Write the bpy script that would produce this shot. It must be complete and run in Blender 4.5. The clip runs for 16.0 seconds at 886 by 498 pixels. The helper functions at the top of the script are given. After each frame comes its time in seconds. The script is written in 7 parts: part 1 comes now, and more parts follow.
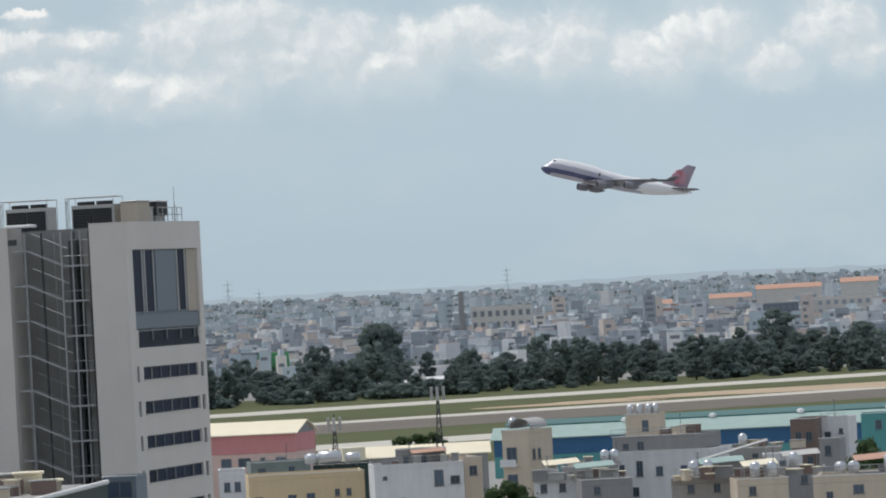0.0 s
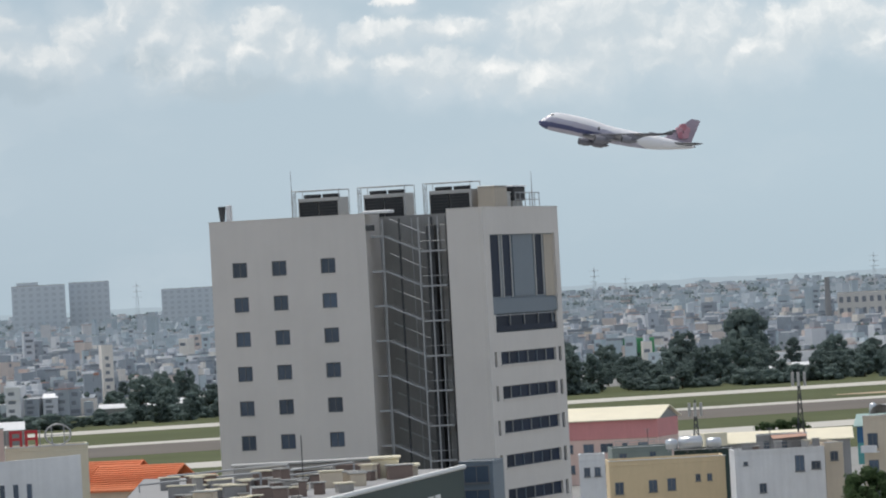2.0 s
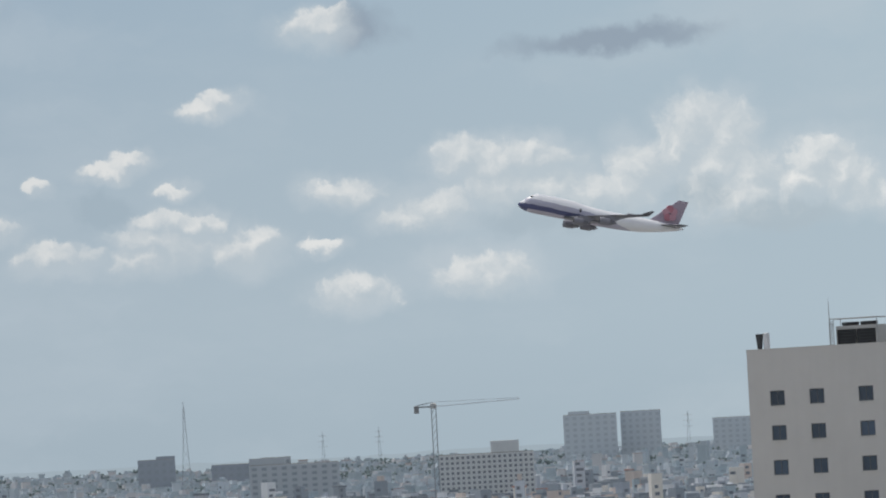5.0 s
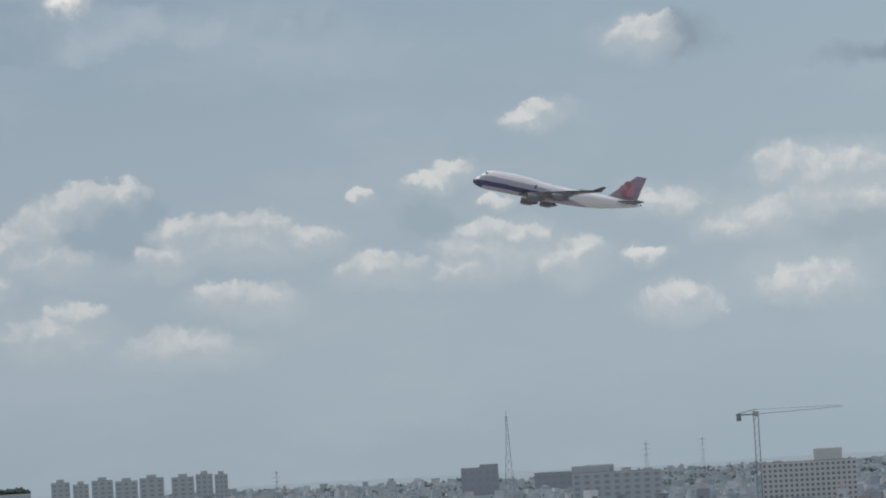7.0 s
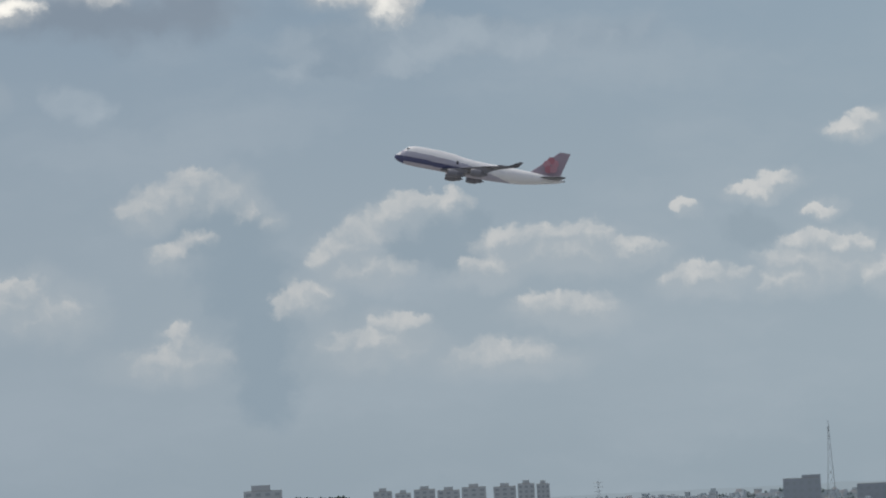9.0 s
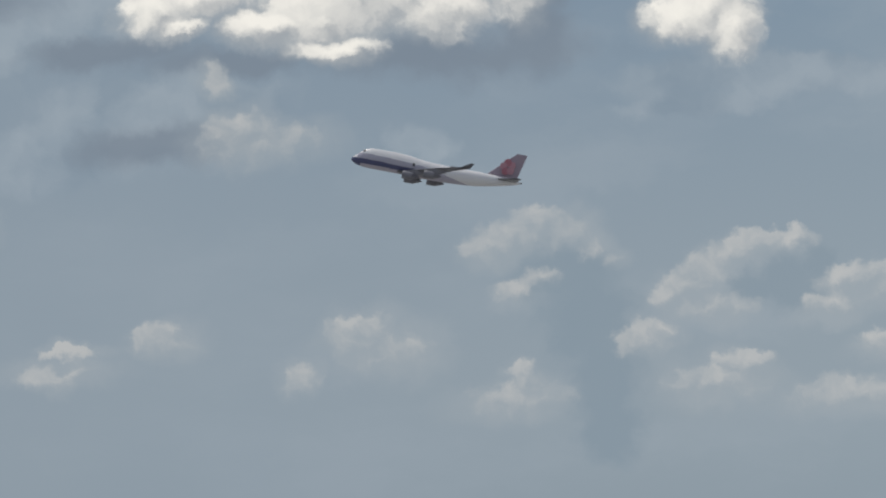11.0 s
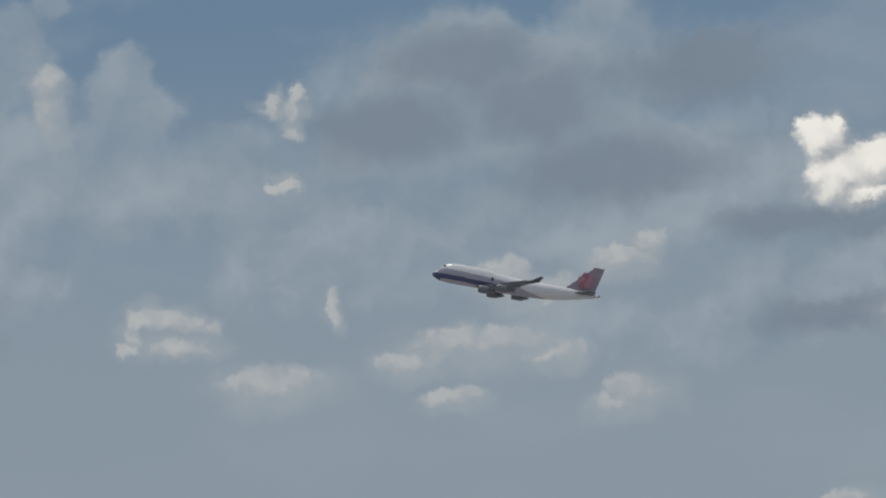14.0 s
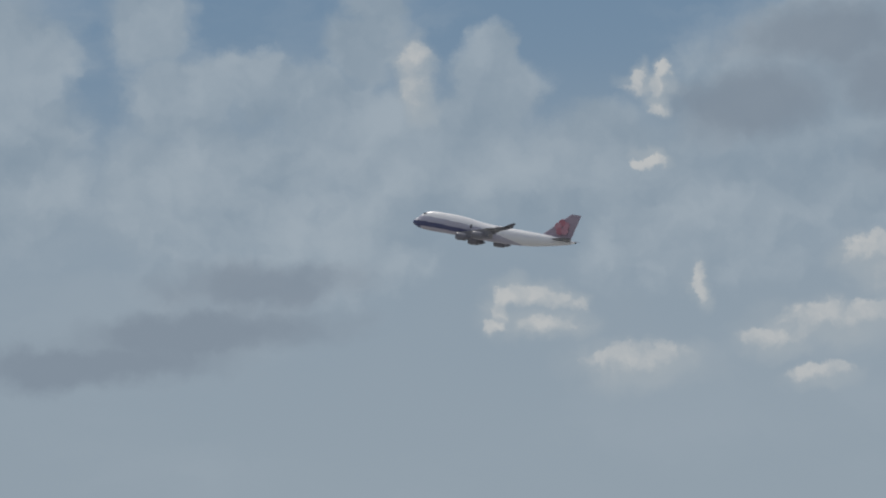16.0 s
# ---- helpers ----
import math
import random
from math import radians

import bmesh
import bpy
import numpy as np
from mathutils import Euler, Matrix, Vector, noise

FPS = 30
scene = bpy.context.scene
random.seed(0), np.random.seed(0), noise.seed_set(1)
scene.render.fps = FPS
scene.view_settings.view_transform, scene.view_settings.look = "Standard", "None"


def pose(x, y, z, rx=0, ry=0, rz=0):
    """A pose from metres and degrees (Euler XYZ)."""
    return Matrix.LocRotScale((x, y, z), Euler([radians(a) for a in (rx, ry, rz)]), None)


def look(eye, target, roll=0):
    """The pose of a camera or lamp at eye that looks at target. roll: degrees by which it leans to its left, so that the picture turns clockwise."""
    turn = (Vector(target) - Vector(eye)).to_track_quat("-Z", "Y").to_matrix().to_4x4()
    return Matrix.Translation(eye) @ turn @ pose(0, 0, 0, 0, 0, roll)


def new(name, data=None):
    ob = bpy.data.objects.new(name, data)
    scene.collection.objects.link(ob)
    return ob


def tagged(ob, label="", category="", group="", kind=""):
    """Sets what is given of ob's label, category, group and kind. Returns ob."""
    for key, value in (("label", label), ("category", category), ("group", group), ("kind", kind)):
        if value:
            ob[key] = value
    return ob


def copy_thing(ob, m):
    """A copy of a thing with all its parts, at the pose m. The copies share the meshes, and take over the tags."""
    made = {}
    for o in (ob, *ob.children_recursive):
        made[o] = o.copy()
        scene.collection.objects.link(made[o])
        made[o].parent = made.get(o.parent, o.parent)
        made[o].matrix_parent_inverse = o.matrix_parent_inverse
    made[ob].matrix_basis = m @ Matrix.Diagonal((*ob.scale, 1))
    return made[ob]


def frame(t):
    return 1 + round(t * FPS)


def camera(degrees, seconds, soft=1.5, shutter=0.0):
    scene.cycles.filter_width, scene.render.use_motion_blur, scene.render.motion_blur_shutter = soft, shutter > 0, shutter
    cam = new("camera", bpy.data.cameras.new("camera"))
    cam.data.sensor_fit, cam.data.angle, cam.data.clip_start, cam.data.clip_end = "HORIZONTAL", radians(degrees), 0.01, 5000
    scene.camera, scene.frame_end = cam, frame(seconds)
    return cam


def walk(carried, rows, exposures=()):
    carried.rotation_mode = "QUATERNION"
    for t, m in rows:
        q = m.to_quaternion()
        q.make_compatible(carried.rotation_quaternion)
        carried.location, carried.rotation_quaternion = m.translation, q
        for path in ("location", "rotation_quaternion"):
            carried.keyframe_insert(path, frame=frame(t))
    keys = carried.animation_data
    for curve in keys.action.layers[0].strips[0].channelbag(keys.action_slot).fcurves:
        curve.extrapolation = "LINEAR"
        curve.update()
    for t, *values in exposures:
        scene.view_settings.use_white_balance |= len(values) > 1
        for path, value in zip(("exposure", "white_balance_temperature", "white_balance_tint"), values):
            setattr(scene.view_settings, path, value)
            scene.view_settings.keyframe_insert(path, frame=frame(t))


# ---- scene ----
# the picture darkens a little as the lens swings towards the brighter sky
EXPOSURES = [(0.0, 0.0), (1.0, 0.05), (1.5, 0.07), (3.0, -0.01), (4.0, -0.19), (4.5, -0.11), (7.0, -0.33), (7.5, -0.39), (8.0, -0.53), (8.5, -0.50), (9.0, -0.43), (11.5, -0.62), (12.5, -0.59), (13.5, -0.60), (14.0, -0.69), (15.0, -0.63), (16.0, -0.52)]
cam = camera(9.435, 16.0, soft=2.0)
# seconds, place, yaw, pitch, roll
WALK = (
    (0.0, -1.148, -0.378, 38.151, -0.093, 0.362, 3.061),
    (0.5, -0.895, -0.295, 38.122, 0.762, 0.378, 3.078),
    (1.0, -0.626, -0.211, 38.083, 1.881, 0.385, 3.089),
    (1.5, -0.371, -0.126, 38.049, 2.906, 0.388, 3.101),
    (2.0, -0.119, -0.042, 38.015, 3.836, 0.420, 3.098),
    (2.5, 0.119, 0.042, 37.985, 4.410, 0.544, 3.038),
    (3.0, 0.373, 0.127, 37.951, 5.314, 0.738, 3.043),
    (3.5, 0.644, 0.214, 37.913, 6.471, 1.175, 3.109),
    (4.0, 0.902, 0.300, 37.876, 7.474, 1.581, 3.118),
    (4.5, 1.155, 0.386, 37.843, 8.517, 1.868, 3.090),
    (4.7, 1.255, 0.420, 37.832, 9.049, 1.990, 3.074),
    (6.8, 2.247, 0.768, 37.697, 12.721, 2.448, 3.113),
    (7.0, 2.346, 0.801, 37.684, 13.207, 2.381, 3.103),
    (7.5, 2.596, 0.886, 37.649, 14.192, 2.395, 3.031),
    (8.0, 2.845, 0.971, 37.614, 14.841, 2.373, 2.947),
    (8.5, 3.113, 1.061, 37.576, 15.720, 2.250, 2.855),
    (9.0, 3.363, 1.147, 37.541, 16.657, 2.664, 2.861),
    (9.2, 3.466, 1.182, 37.528, 17.122, 2.874, 2.856),
    (11.3, 4.503, 1.536, 37.372, 21.041, 3.409, 2.816),
    (11.5, 4.618, 1.577, 37.356, 21.578, 3.611, 2.822),
    (12.0, 4.854, 1.656, 37.317, 22.810, 4.243, 2.803),
    (12.5, 5.105, 1.742, 37.279, 24.206, 4.662, 2.743),
    (13.0, 5.373, 1.836, 37.239, 25.278, 4.791, 2.690),
    (13.5, 5.624, 1.922, 37.201, 26.122, 5.201, 2.662),
    (14.0, 5.875, 2.008, 37.165, 27.669, 5.377, 2.676),
    (14.5, 6.112, 2.085, 37.133, 28.607, 5.337, 2.664),
    (15.0, 6.364, 2.171, 37.096, 29.569, 5.425, 2.637),
    (15.5, 6.631, 2.266, 37.057, 30.587, 5.366, 2.634),
    (16.0, 6.884, 2.352, 37.021, 31.595, 5.296, 2.636),
)
walk(cam, [(t, pose(x, y, z, 90 + pit, rol, yaw)) for t, x, y, z, yaw, pit, rol in WALK], EXPOSURES)

# ---- sky and sun ----
SUN_AZ, SUN_EL = 55.0, 62.0        # degrees to the left of straight ahead, and up
world = bpy.data.worlds.new("sky")
scene.world = world
world.use_nodes = True
wn, wl = world.node_tree.nodes, world.node_tree.links
wn.clear()


def put(sock, v):
    if isinstance(v, bpy.types.NodeSocket):
        wl.new(v, sock)
    else:
        sock.default_value = v


def m(op, a, b=0.0, c=0.0, clamp=False):
    n = wn.new("ShaderNodeMath")
    n.operation, n.use_clamp = op, clamp
    for s, v in zip(n.inputs, (a, b, c)):
        put(s, v)
    return n.outputs[0]


def vm(op, a, b=(0, 0, 0), c=(0, 0, 0)):
    n = wn.new("ShaderNodeVectorMath")
    n.operation = op
    for s, v in zip(n.inputs, (a, b, c)):
        put(s, v)
    return n.outputs["Value"] if op in ("LENGTH", "DOT_PRODUCT") else n.outputs[0]


def step(v, lo, hi):
    n = wn.new("ShaderNodeMapRange")
    n.interpolation_type = "SMOOTHSTEP"
    put(n.inputs["Value"], v)
    n.inputs["From Min"].default_value, n.inputs["From Max"].default_value = lo, hi
    return n.outputs["Result"]


def mixc(fac, a, b):
    n = wn.new("ShaderNodeMix")
    n.data_type = "RGBA"
    put(n.inputs["Factor"], fac)
    put(n.inputs["A"], a if isinstance(a, bpy.types.NodeSocket) else (*a, 1))
    put(n.inputs["B"], b if isinstance(b, bpy.types.NodeSocket) else (*b, 1))
    return n.outputs["Result"]


def fbm(vec, scale, detail, rough=0.55, colour=False):
    n = wn.new("ShaderNodeTexNoise")
    put(n.inputs["Vector"], vec)
    n.inputs["Scale"].default_value, n.inputs["Detail"].default_value, n.inputs["Roughness"].default_value = scale, detail, rough
    return n.outputs["Color" if colour else "Fac"]


def billow(vec, scale, detail):
    """Round heaped lumps, about 0.5 on the whole and higher in each lump's middle."""
    n = wn.new("ShaderNodeTexVoronoi")
    n.feature, n.normalize = "SMOOTH_F1", True
    put(n.inputs["Vector"], vec)
    n.inputs["Scale"].default_value, n.inputs["Detail"].default_value = scale, detail
    n.inputs["Roughness"].default_value, n.inputs["Smoothness"].default_value = 0.5, 0.55
    return m("SUBTRACT", 0.90, n.outputs["Distance"])


way = wn.new("ShaderNodeTexCoord").outputs["Generated"]
sep = wn.new("ShaderNodeSeparateXYZ")
wl.new(way, sep.inputs[0])
az = m("MULTIPLY", m("ARCTAN2", m("MULTIPLY", sep.outputs[0], -1.0), sep.outputs[1]), 180 / math.pi)
el = m("MULTIPLY", m("ARCSINE", sep.outputs[2]), 180 / math.pi)
com = wn.new("ShaderNodeCombineXYZ")
put(com.inputs[0], az), put(com.inputs[1], el)
flat = com.outputs[0]
swirl = vm("SUBTRACT", fbm(flat, 0.9, 3, 0.5, True), (0.5, 0.5, 0.5))
curl = vm("SUBTRACT", fbm(flat, 3.2, 4, 0.6, True), (0.5, 0.5, 0.5))
bent = vm("MULTIPLY_ADD", curl, (0.42, 0.36, 0.0), vm("MULTIPLY_ADD", swirl, (0.32, 0.26, 0.0), flat))
swirl2 = vm("SUBTRACT", fbm(flat, 0.45, 4, 0.6, True), (0.5, 0.5, 0.5))
loose = vm("MULTIPLY_ADD", curl, (0.35, 0.3, 0.0), vm("MULTIPLY_ADD", swirl2, (1.0, 0.7, 0.0), flat))
white, hazy, shade, grey, veil = [], [], [], [], []


def puff(kind, a, e, w, h):
    """One billow of a cloud: its middle in degrees and its half sizes."""
    kind.append((a, e, w, h))


puff(veil, 34.42, 7.85, 0.54, 0.54)
puff(veil, 33.48, 7.21, 0.54, 0.27)
puff(veil, 34.09, 6.99, 0.60, 0.48)
puff(veil, 33.06, 6.95, 0.42, 0.30)
puff(veil, 32.13, 7.40, 0.39, 0.36)
puff(veil, 31.87, 7.81, 0.36, 0.30)
puff(veil, 31.44, 8.03, 0.24, 0.17)
puff(veil, 32.40, 6.74, 0.91, 0.48)
puff(veil, 30.61, 7.39, 0.31, 0.29)
puff(veil, 30.63, 6.97, 0.48, 0.48)
puff(veil, 31.07, 6.63, 0.48, 0.30)
puff(veil, 31.45, 6.34, 1.21, 0.48)
puff(veil, 29.69, 6.32, 0.54, 0.24)
puff(veil, 29.21, 6.12, 0.24, 0.12)
puff(veil, 33.64, 6.07, 1.33, 0.73)
puff(veil, 27.21, 7.29, 0.79, 0.54)
puff(veil, 26.64, 6.65, 1.21, 0.66)
puff(veil, 25.69, 7.44, 0.60, 0.54)
puff(veil, 27.57, 6.34, 0.91, 0.48)
puff(veil, 30.32, 5.87, 1.21, 0.48)
puff(veil, 28.82, 5.44, 1.21, 0.48)
puff(veil, 33.07, 5.27, 1.51, 0.54)
puff(veil, 36.01, 7.54, 0.73, 0.54)
puff(veil, 35.93, 6.33, 0.91, 0.91)
puff(veil, 26.40, 7.05, 1.99, 0.73)
puff(veil, 27.52, 6.50, 1.33, 0.73)
puff(veil, 24.93, 6.08, 1.51, 0.73)
puff(veil, 29.77, 6.29, 0.60, 0.36)
puff(veil, 26.46, 5.73, 1.81, 0.48)
puff(veil, 28.59, 5.64, 1.51, 0.73)
puff(veil, 22.87, 4.89, 1.33, 0.36)
puff(veil, 23.82, 6.39, 0.30, 0.30)
puff(veil, 25.06, 6.07, 1.57, 0.54)
puff(veil, 24.53, 4.42, 1.81, 0.36)
puff(veil, 17.39, 4.60, 0.73, 0.15)
puff(veil, 16.44, 4.90, 1.93, 0.24)
puff(veil, 20.39, 4.36, 0.36, 0.24)
puff(veil, 17.58, 4.65, 0.73, 0.11)
puff(grey, 27.94, 6.64, 0.79, 0.33)
puff(grey, 27.12, 7.33, 0.85, 0.30)
puff(grey, 23.56, 5.50, 0.79, 0.16)
puff(grey, 22.24, 5.34, 0.85, 0.17)
puff(grey, 24.57, 7.21, 0.91, 0.30)
puff(grey, 23.19, 4.43, 0.73, 0.18)
puff(grey, 23.58, 5.46, 0.60, 0.18)
puff(grey, 19.95, 5.34, 0.73, 0.27)
puff(grey, 19.09, 5.54, 0.42, 0.42)
puff(grey, 18.82, 6.01, 0.30, 0.30)
puff(grey, 23.02, 4.44, 0.91, 0.21)
puff(grey, 25.48, 6.21, 1.09, 0.36)
puff(grey, 27.86, 6.60, 0.60, 0.24)
puff(grey, 34.01, 4.52, 1.33, 0.24)
puff(grey, 33.39, 4.98, 0.91, 0.24)
puff(grey, 26.32, 6.94, 0.73, 0.42)
puff(grey, 35.23, 4.26, 1.51, 0.22)
puff(grey, 19.92, 5.33, 1.33, 0.21)
puff(grey, 10.36, 4.61, 0.36, 0.22)
puff(grey, 7.75, 4.21, 1.03, 0.12)
puff(shade, 18.93, 2.94, 0.60, 0.30)
puff(shade, 18.65, 2.44, 0.48, 0.48)
puff(shade, 18.51, 1.77, 0.39, 0.54)
puff(shade, 18.47, 1.23, 0.33, 0.36)
puff(shade, 16.50, 2.70, 0.36, 0.31)
puff(shade, 16.22, 2.90, 0.16, 0.21)
puff(shade, 16.89, 2.66, 0.24, 0.16)
puff(shade, 13.21, 2.71, 0.30, 0.18)
puff(shade, 8.46, 2.37, 0.73, 0.18)
puff(shade, 6.04, 2.30, 0.66, 0.15)
puff(shade, 6.87, 2.58, 0.36, 0.12)
puff(hazy, 4.29, 2.73, 0.30, 0.15)
puff(hazy, 3.71, 2.31, 0.36, 0.24)
puff(hazy, 4.13, 2.39, 0.30, 0.18)
puff(hazy, 2.48, 2.73, 0.48, 0.36)
puff(hazy, 2.07, 2.46, 0.42, 0.36)
puff(hazy, 2.69, 2.19, 0.48, 0.21)
puff(hazy, 1.87, 2.81, 0.54, 0.30)
puff(hazy, 1.47, 2.49, 0.42, 0.30)
puff(hazy, 0.92, 2.58, 0.42, 0.30)
puff(hazy, 0.39, 2.37, 0.48, 0.24)
puff(hazy, -0.04, 2.53, 0.42, 0.24)
puff(hazy, -0.59, 2.61, 0.42, 0.24)
puff(hazy, -0.94, 2.41, 0.36, 0.21)
puff(hazy, -1.54, 2.44, 0.42, 0.30)
puff(hazy, 3.63, 2.73, 0.36, 0.12)
puff(hazy, 3.18, 2.16, 0.36, 0.15)
puff(hazy, -2.30, 2.27, 0.36, 0.24)
puff(hazy, -3.04, 2.50, 0.42, 0.24)
puff(hazy, -3.72, 2.19, 0.36, 0.21)
puff(hazy, -4.42, 2.48, 0.42, 0.24)
puff(hazy, -4.77, 2.22, 0.36, 0.18)
puff(hazy, 6.83, 3.31, 0.30, 0.24)
puff(hazy, 6.60, 3.17, 0.30, 0.27)
puff(hazy, 6.43, 3.04, 0.27, 0.27)
puff(hazy, 7.09, 3.02, 0.24, 0.24)
puff(hazy, 7.46, 2.86, 0.30, 0.21)
puff(hazy, 6.80, 2.82, 0.36, 0.27)
puff(hazy, 6.26, 2.73, 0.30, 0.27)
puff(hazy, 5.65, 2.85, 0.27, 0.19)
puff(hazy, 5.84, 2.65, 0.36, 0.21)
puff(hazy, 6.45, 2.56, 0.42, 0.24)
puff(hazy, 5.36, 2.68, 0.27, 0.24)
puff(hazy, 5.12, 2.55, 0.27, 0.21)
puff(hazy, 4.83, 2.47, 0.24, 0.18)
puff(hazy, 9.32, 3.11, 0.27, 0.15)
puff(hazy, 9.03, 3.00, 0.30, 0.21)
puff(hazy, 8.66, 3.01, 0.27, 0.18)
puff(hazy, 8.42, 2.97, 0.21, 0.17)
puff(hazy, 8.92, 2.75, 0.36, 0.21)
puff(hazy, 8.44, 2.70, 0.36, 0.21)
puff(hazy, 8.08, 2.62, 0.27, 0.17)
puff(hazy, 7.66, 2.63, 0.24, 0.18)
puff(hazy, 9.59, 2.55, 0.36, 0.18)
puff(hazy, 4.45, 2.75, 0.24, 0.12)
puff(hazy, 4.19, 3.07, 0.15, 0.07)
puff(hazy, 2.84, 3.44, 0.27, 0.19)
puff(hazy, 2.70, 3.31, 0.24, 0.18)
puff(hazy, 3.87, 2.35, 0.30, 0.13)
puff(hazy, 3.15, 2.25, 0.42, 0.12)
puff(hazy, 10.61, 1.67, 0.36, 0.15)
puff(hazy, 11.84, 2.18, 0.30, 0.17)
puff(hazy, 9.96, 2.45, 0.24, 0.12)
puff(hazy, 9.21, 1.80, 0.42, 0.18)
puff(hazy, 10.61, 2.78, 0.30, 0.13)
puff(hazy, 19.15, 3.46, 0.27, 0.13)
puff(hazy, 19.39, 3.32, 0.36, 0.17)
puff(hazy, 19.64, 3.21, 0.24, 0.13)
puff(hazy, 18.85, 3.36, 0.21, 0.13)
puff(hazy, 18.62, 3.20, 0.15, 0.11)
puff(hazy, 18.44, 3.04, 0.13, 0.09)
puff(hazy, 19.17, 2.90, 0.21, 0.11)
puff(hazy, 19.42, 2.78, 0.24, 0.11)
puff(hazy, 19.37, 1.91, 0.15, 0.12)
puff(hazy, 16.45, 3.15, 0.19, 0.09)
puff(hazy, 16.75, 3.11, 0.27, 0.12)
puff(hazy, 17.06, 3.00, 0.27, 0.15)
puff(hazy, 17.31, 2.86, 0.24, 0.15)
puff(hazy, 17.56, 2.72, 0.24, 0.15)
puff(hazy, 17.38, 2.50, 0.36, 0.13)
puff(hazy, 17.09, 2.43, 0.21, 0.11)
puff(hazy, 17.80, 2.64, 0.15, 0.12)
puff(hazy, 18.06, 2.17, 0.27, 0.15)
puff(hazy, 18.22, 2.12, 0.17, 0.12)
puff(hazy, 17.82, 2.28, 0.12, 0.07)
puff(hazy, 15.81, 2.70, 0.36, 0.12)
puff(hazy, 15.32, 2.70, 0.36, 0.12)
puff(hazy, 14.90, 2.68, 0.24, 0.12)
puff(hazy, 16.06, 2.44, 0.24, 0.11)
puff(hazy, 15.21, 2.56, 0.48, 0.12)
puff(hazy, 14.48, 2.57, 0.24, 0.09)
puff(hazy, 15.24, 1.97, 0.42, 0.13)
puff(hazy, 13.77, 2.26, 0.36, 0.11)
puff(hazy, 17.25, 1.65, 0.48, 0.18)
puff(hazy, 16.99, 1.88, 0.21, 0.11)
puff(hazy, 15.87, 1.46, 0.48, 0.15)
puff(hazy, 12.55, 2.56, 0.27, 0.11)
puff(hazy, 12.25, 2.51, 0.24, 0.11)
puff(hazy, 12.74, 2.36, 0.27, 0.13)
puff(hazy, 12.44, 2.28, 0.33, 0.17)
puff(hazy, 12.87, 2.15, 0.27, 0.12)
puff(hazy, 11.66, 2.27, 0.27, 0.15)
puff(hazy, 12.01, 2.50, 0.12, 0.09)
puff(hazy, 10.94, 2.20, 0.21, 0.07)
puff(hazy, 10.61, 1.73, 0.24, 0.09)
puff(hazy, 12.94, 3.24, 0.17, 0.08)
puff(hazy, 13.15, 3.16, 0.21, 0.07)
puff(hazy, 11.94, 3.82, 0.18, 0.10)
puff(hazy, 12.13, 3.71, 0.21, 0.07)
puff(hazy, 13.92, 2.99, 0.12, 0.07)
puff(hazy, 12.44, 2.88, 0.13, 0.07)
puff(hazy, 10.81, 4.60, 0.30, 0.13)
puff(hazy, 20.81, 2.15, 0.36, 0.22)
puff(hazy, 19.44, 1.60, 0.42, 0.16)
puff(hazy, 23.12, 2.33, 0.21, 0.11)
puff(hazy, 24.34, 2.06, 0.36, 0.12)
puff(hazy, 24.10, 2.14, 0.18, 0.09)
puff(hazy, 21.01, 2.26, 0.36, 0.12)
puff(hazy, 21.75, 1.93, 0.18, 0.13)
puff(hazy, 19.35, 1.81, 0.13, 0.12)
puff(hazy, 25.96, 2.29, 0.36, 0.11)
puff(hazy, 26.73, 5.08, 0.24, 0.13)
puff(hazy, 26.32, 4.82, 0.33, 0.17)
puff(hazy, 26.56, 4.95, 0.24, 0.15)
puff(hazy, 25.46, 5.14, 0.27, 0.12)
puff(hazy, 25.15, 5.34, 0.15, 0.13)
puff(hazy, 27.31, 4.32, 0.48, 0.17)
puff(hazy, 26.35, 4.22, 0.27, 0.13)
puff(hazy, 26.77, 4.39, 0.36, 0.11)
puff(hazy, 27.40, 3.78, 0.24, 0.09)
puff(hazy, 27.86, 4.16, 0.27, 0.11)
puff(hazy, 25.46, 3.75, 0.27, 0.15)
puff(hazy, 25.59, 3.64, 0.30, 0.13)
puff(hazy, 22.04, 4.43, 0.48, 0.18)
puff(hazy, 22.28, 4.62, 0.30, 0.16)
puff(hazy, 22.49, 5.12, 0.12, 0.16)
puff(hazy, 23.24, 2.38, 0.27, 0.15)
puff(hazy, 21.07, 2.39, 0.30, 0.15)
puff(hazy, 24.20, 2.31, 0.24, 0.06)
puff(hazy, 31.53, 7.31, 0.16, 0.17)
puff(hazy, 31.51, 7.01, 0.14, 0.22)
puff(hazy, 29.06, 6.88, 0.21, 0.09)
puff(hazy, 28.93, 7.04, 0.07, 0.11)
puff(hazy, 29.17, 6.99, 0.08, 0.11)
puff(hazy, 28.97, 6.68, 0.11, 0.07)
puff(hazy, 28.64, 4.82, 0.07, 0.15)
puff(hazy, 30.68, 4.71, 0.12, 0.07)
puff(hazy, 30.43, 4.74, 0.21, 0.09)
puff(hazy, 30.19, 4.69, 0.19, 0.10)
puff(hazy, 30.74, 4.56, 0.09, 0.12)
puff(hazy, 30.84, 4.41, 0.09, 0.06)
puff(hazy, 29.95, 4.65, 0.12, 0.06)
puff(hazy, 30.32, 4.42, 0.36, 0.12)
puff(hazy, 29.32, 3.98, 0.45, 0.15)
puff(hazy, 29.12, 6.12, 0.13, 0.06)
puff(white, 20.45, 6.65, 0.63, 0.51)
puff(white, 19.66, 6.67, 0.63, 0.51)
puff(white, 19.30, 6.17, 0.36, 0.39)
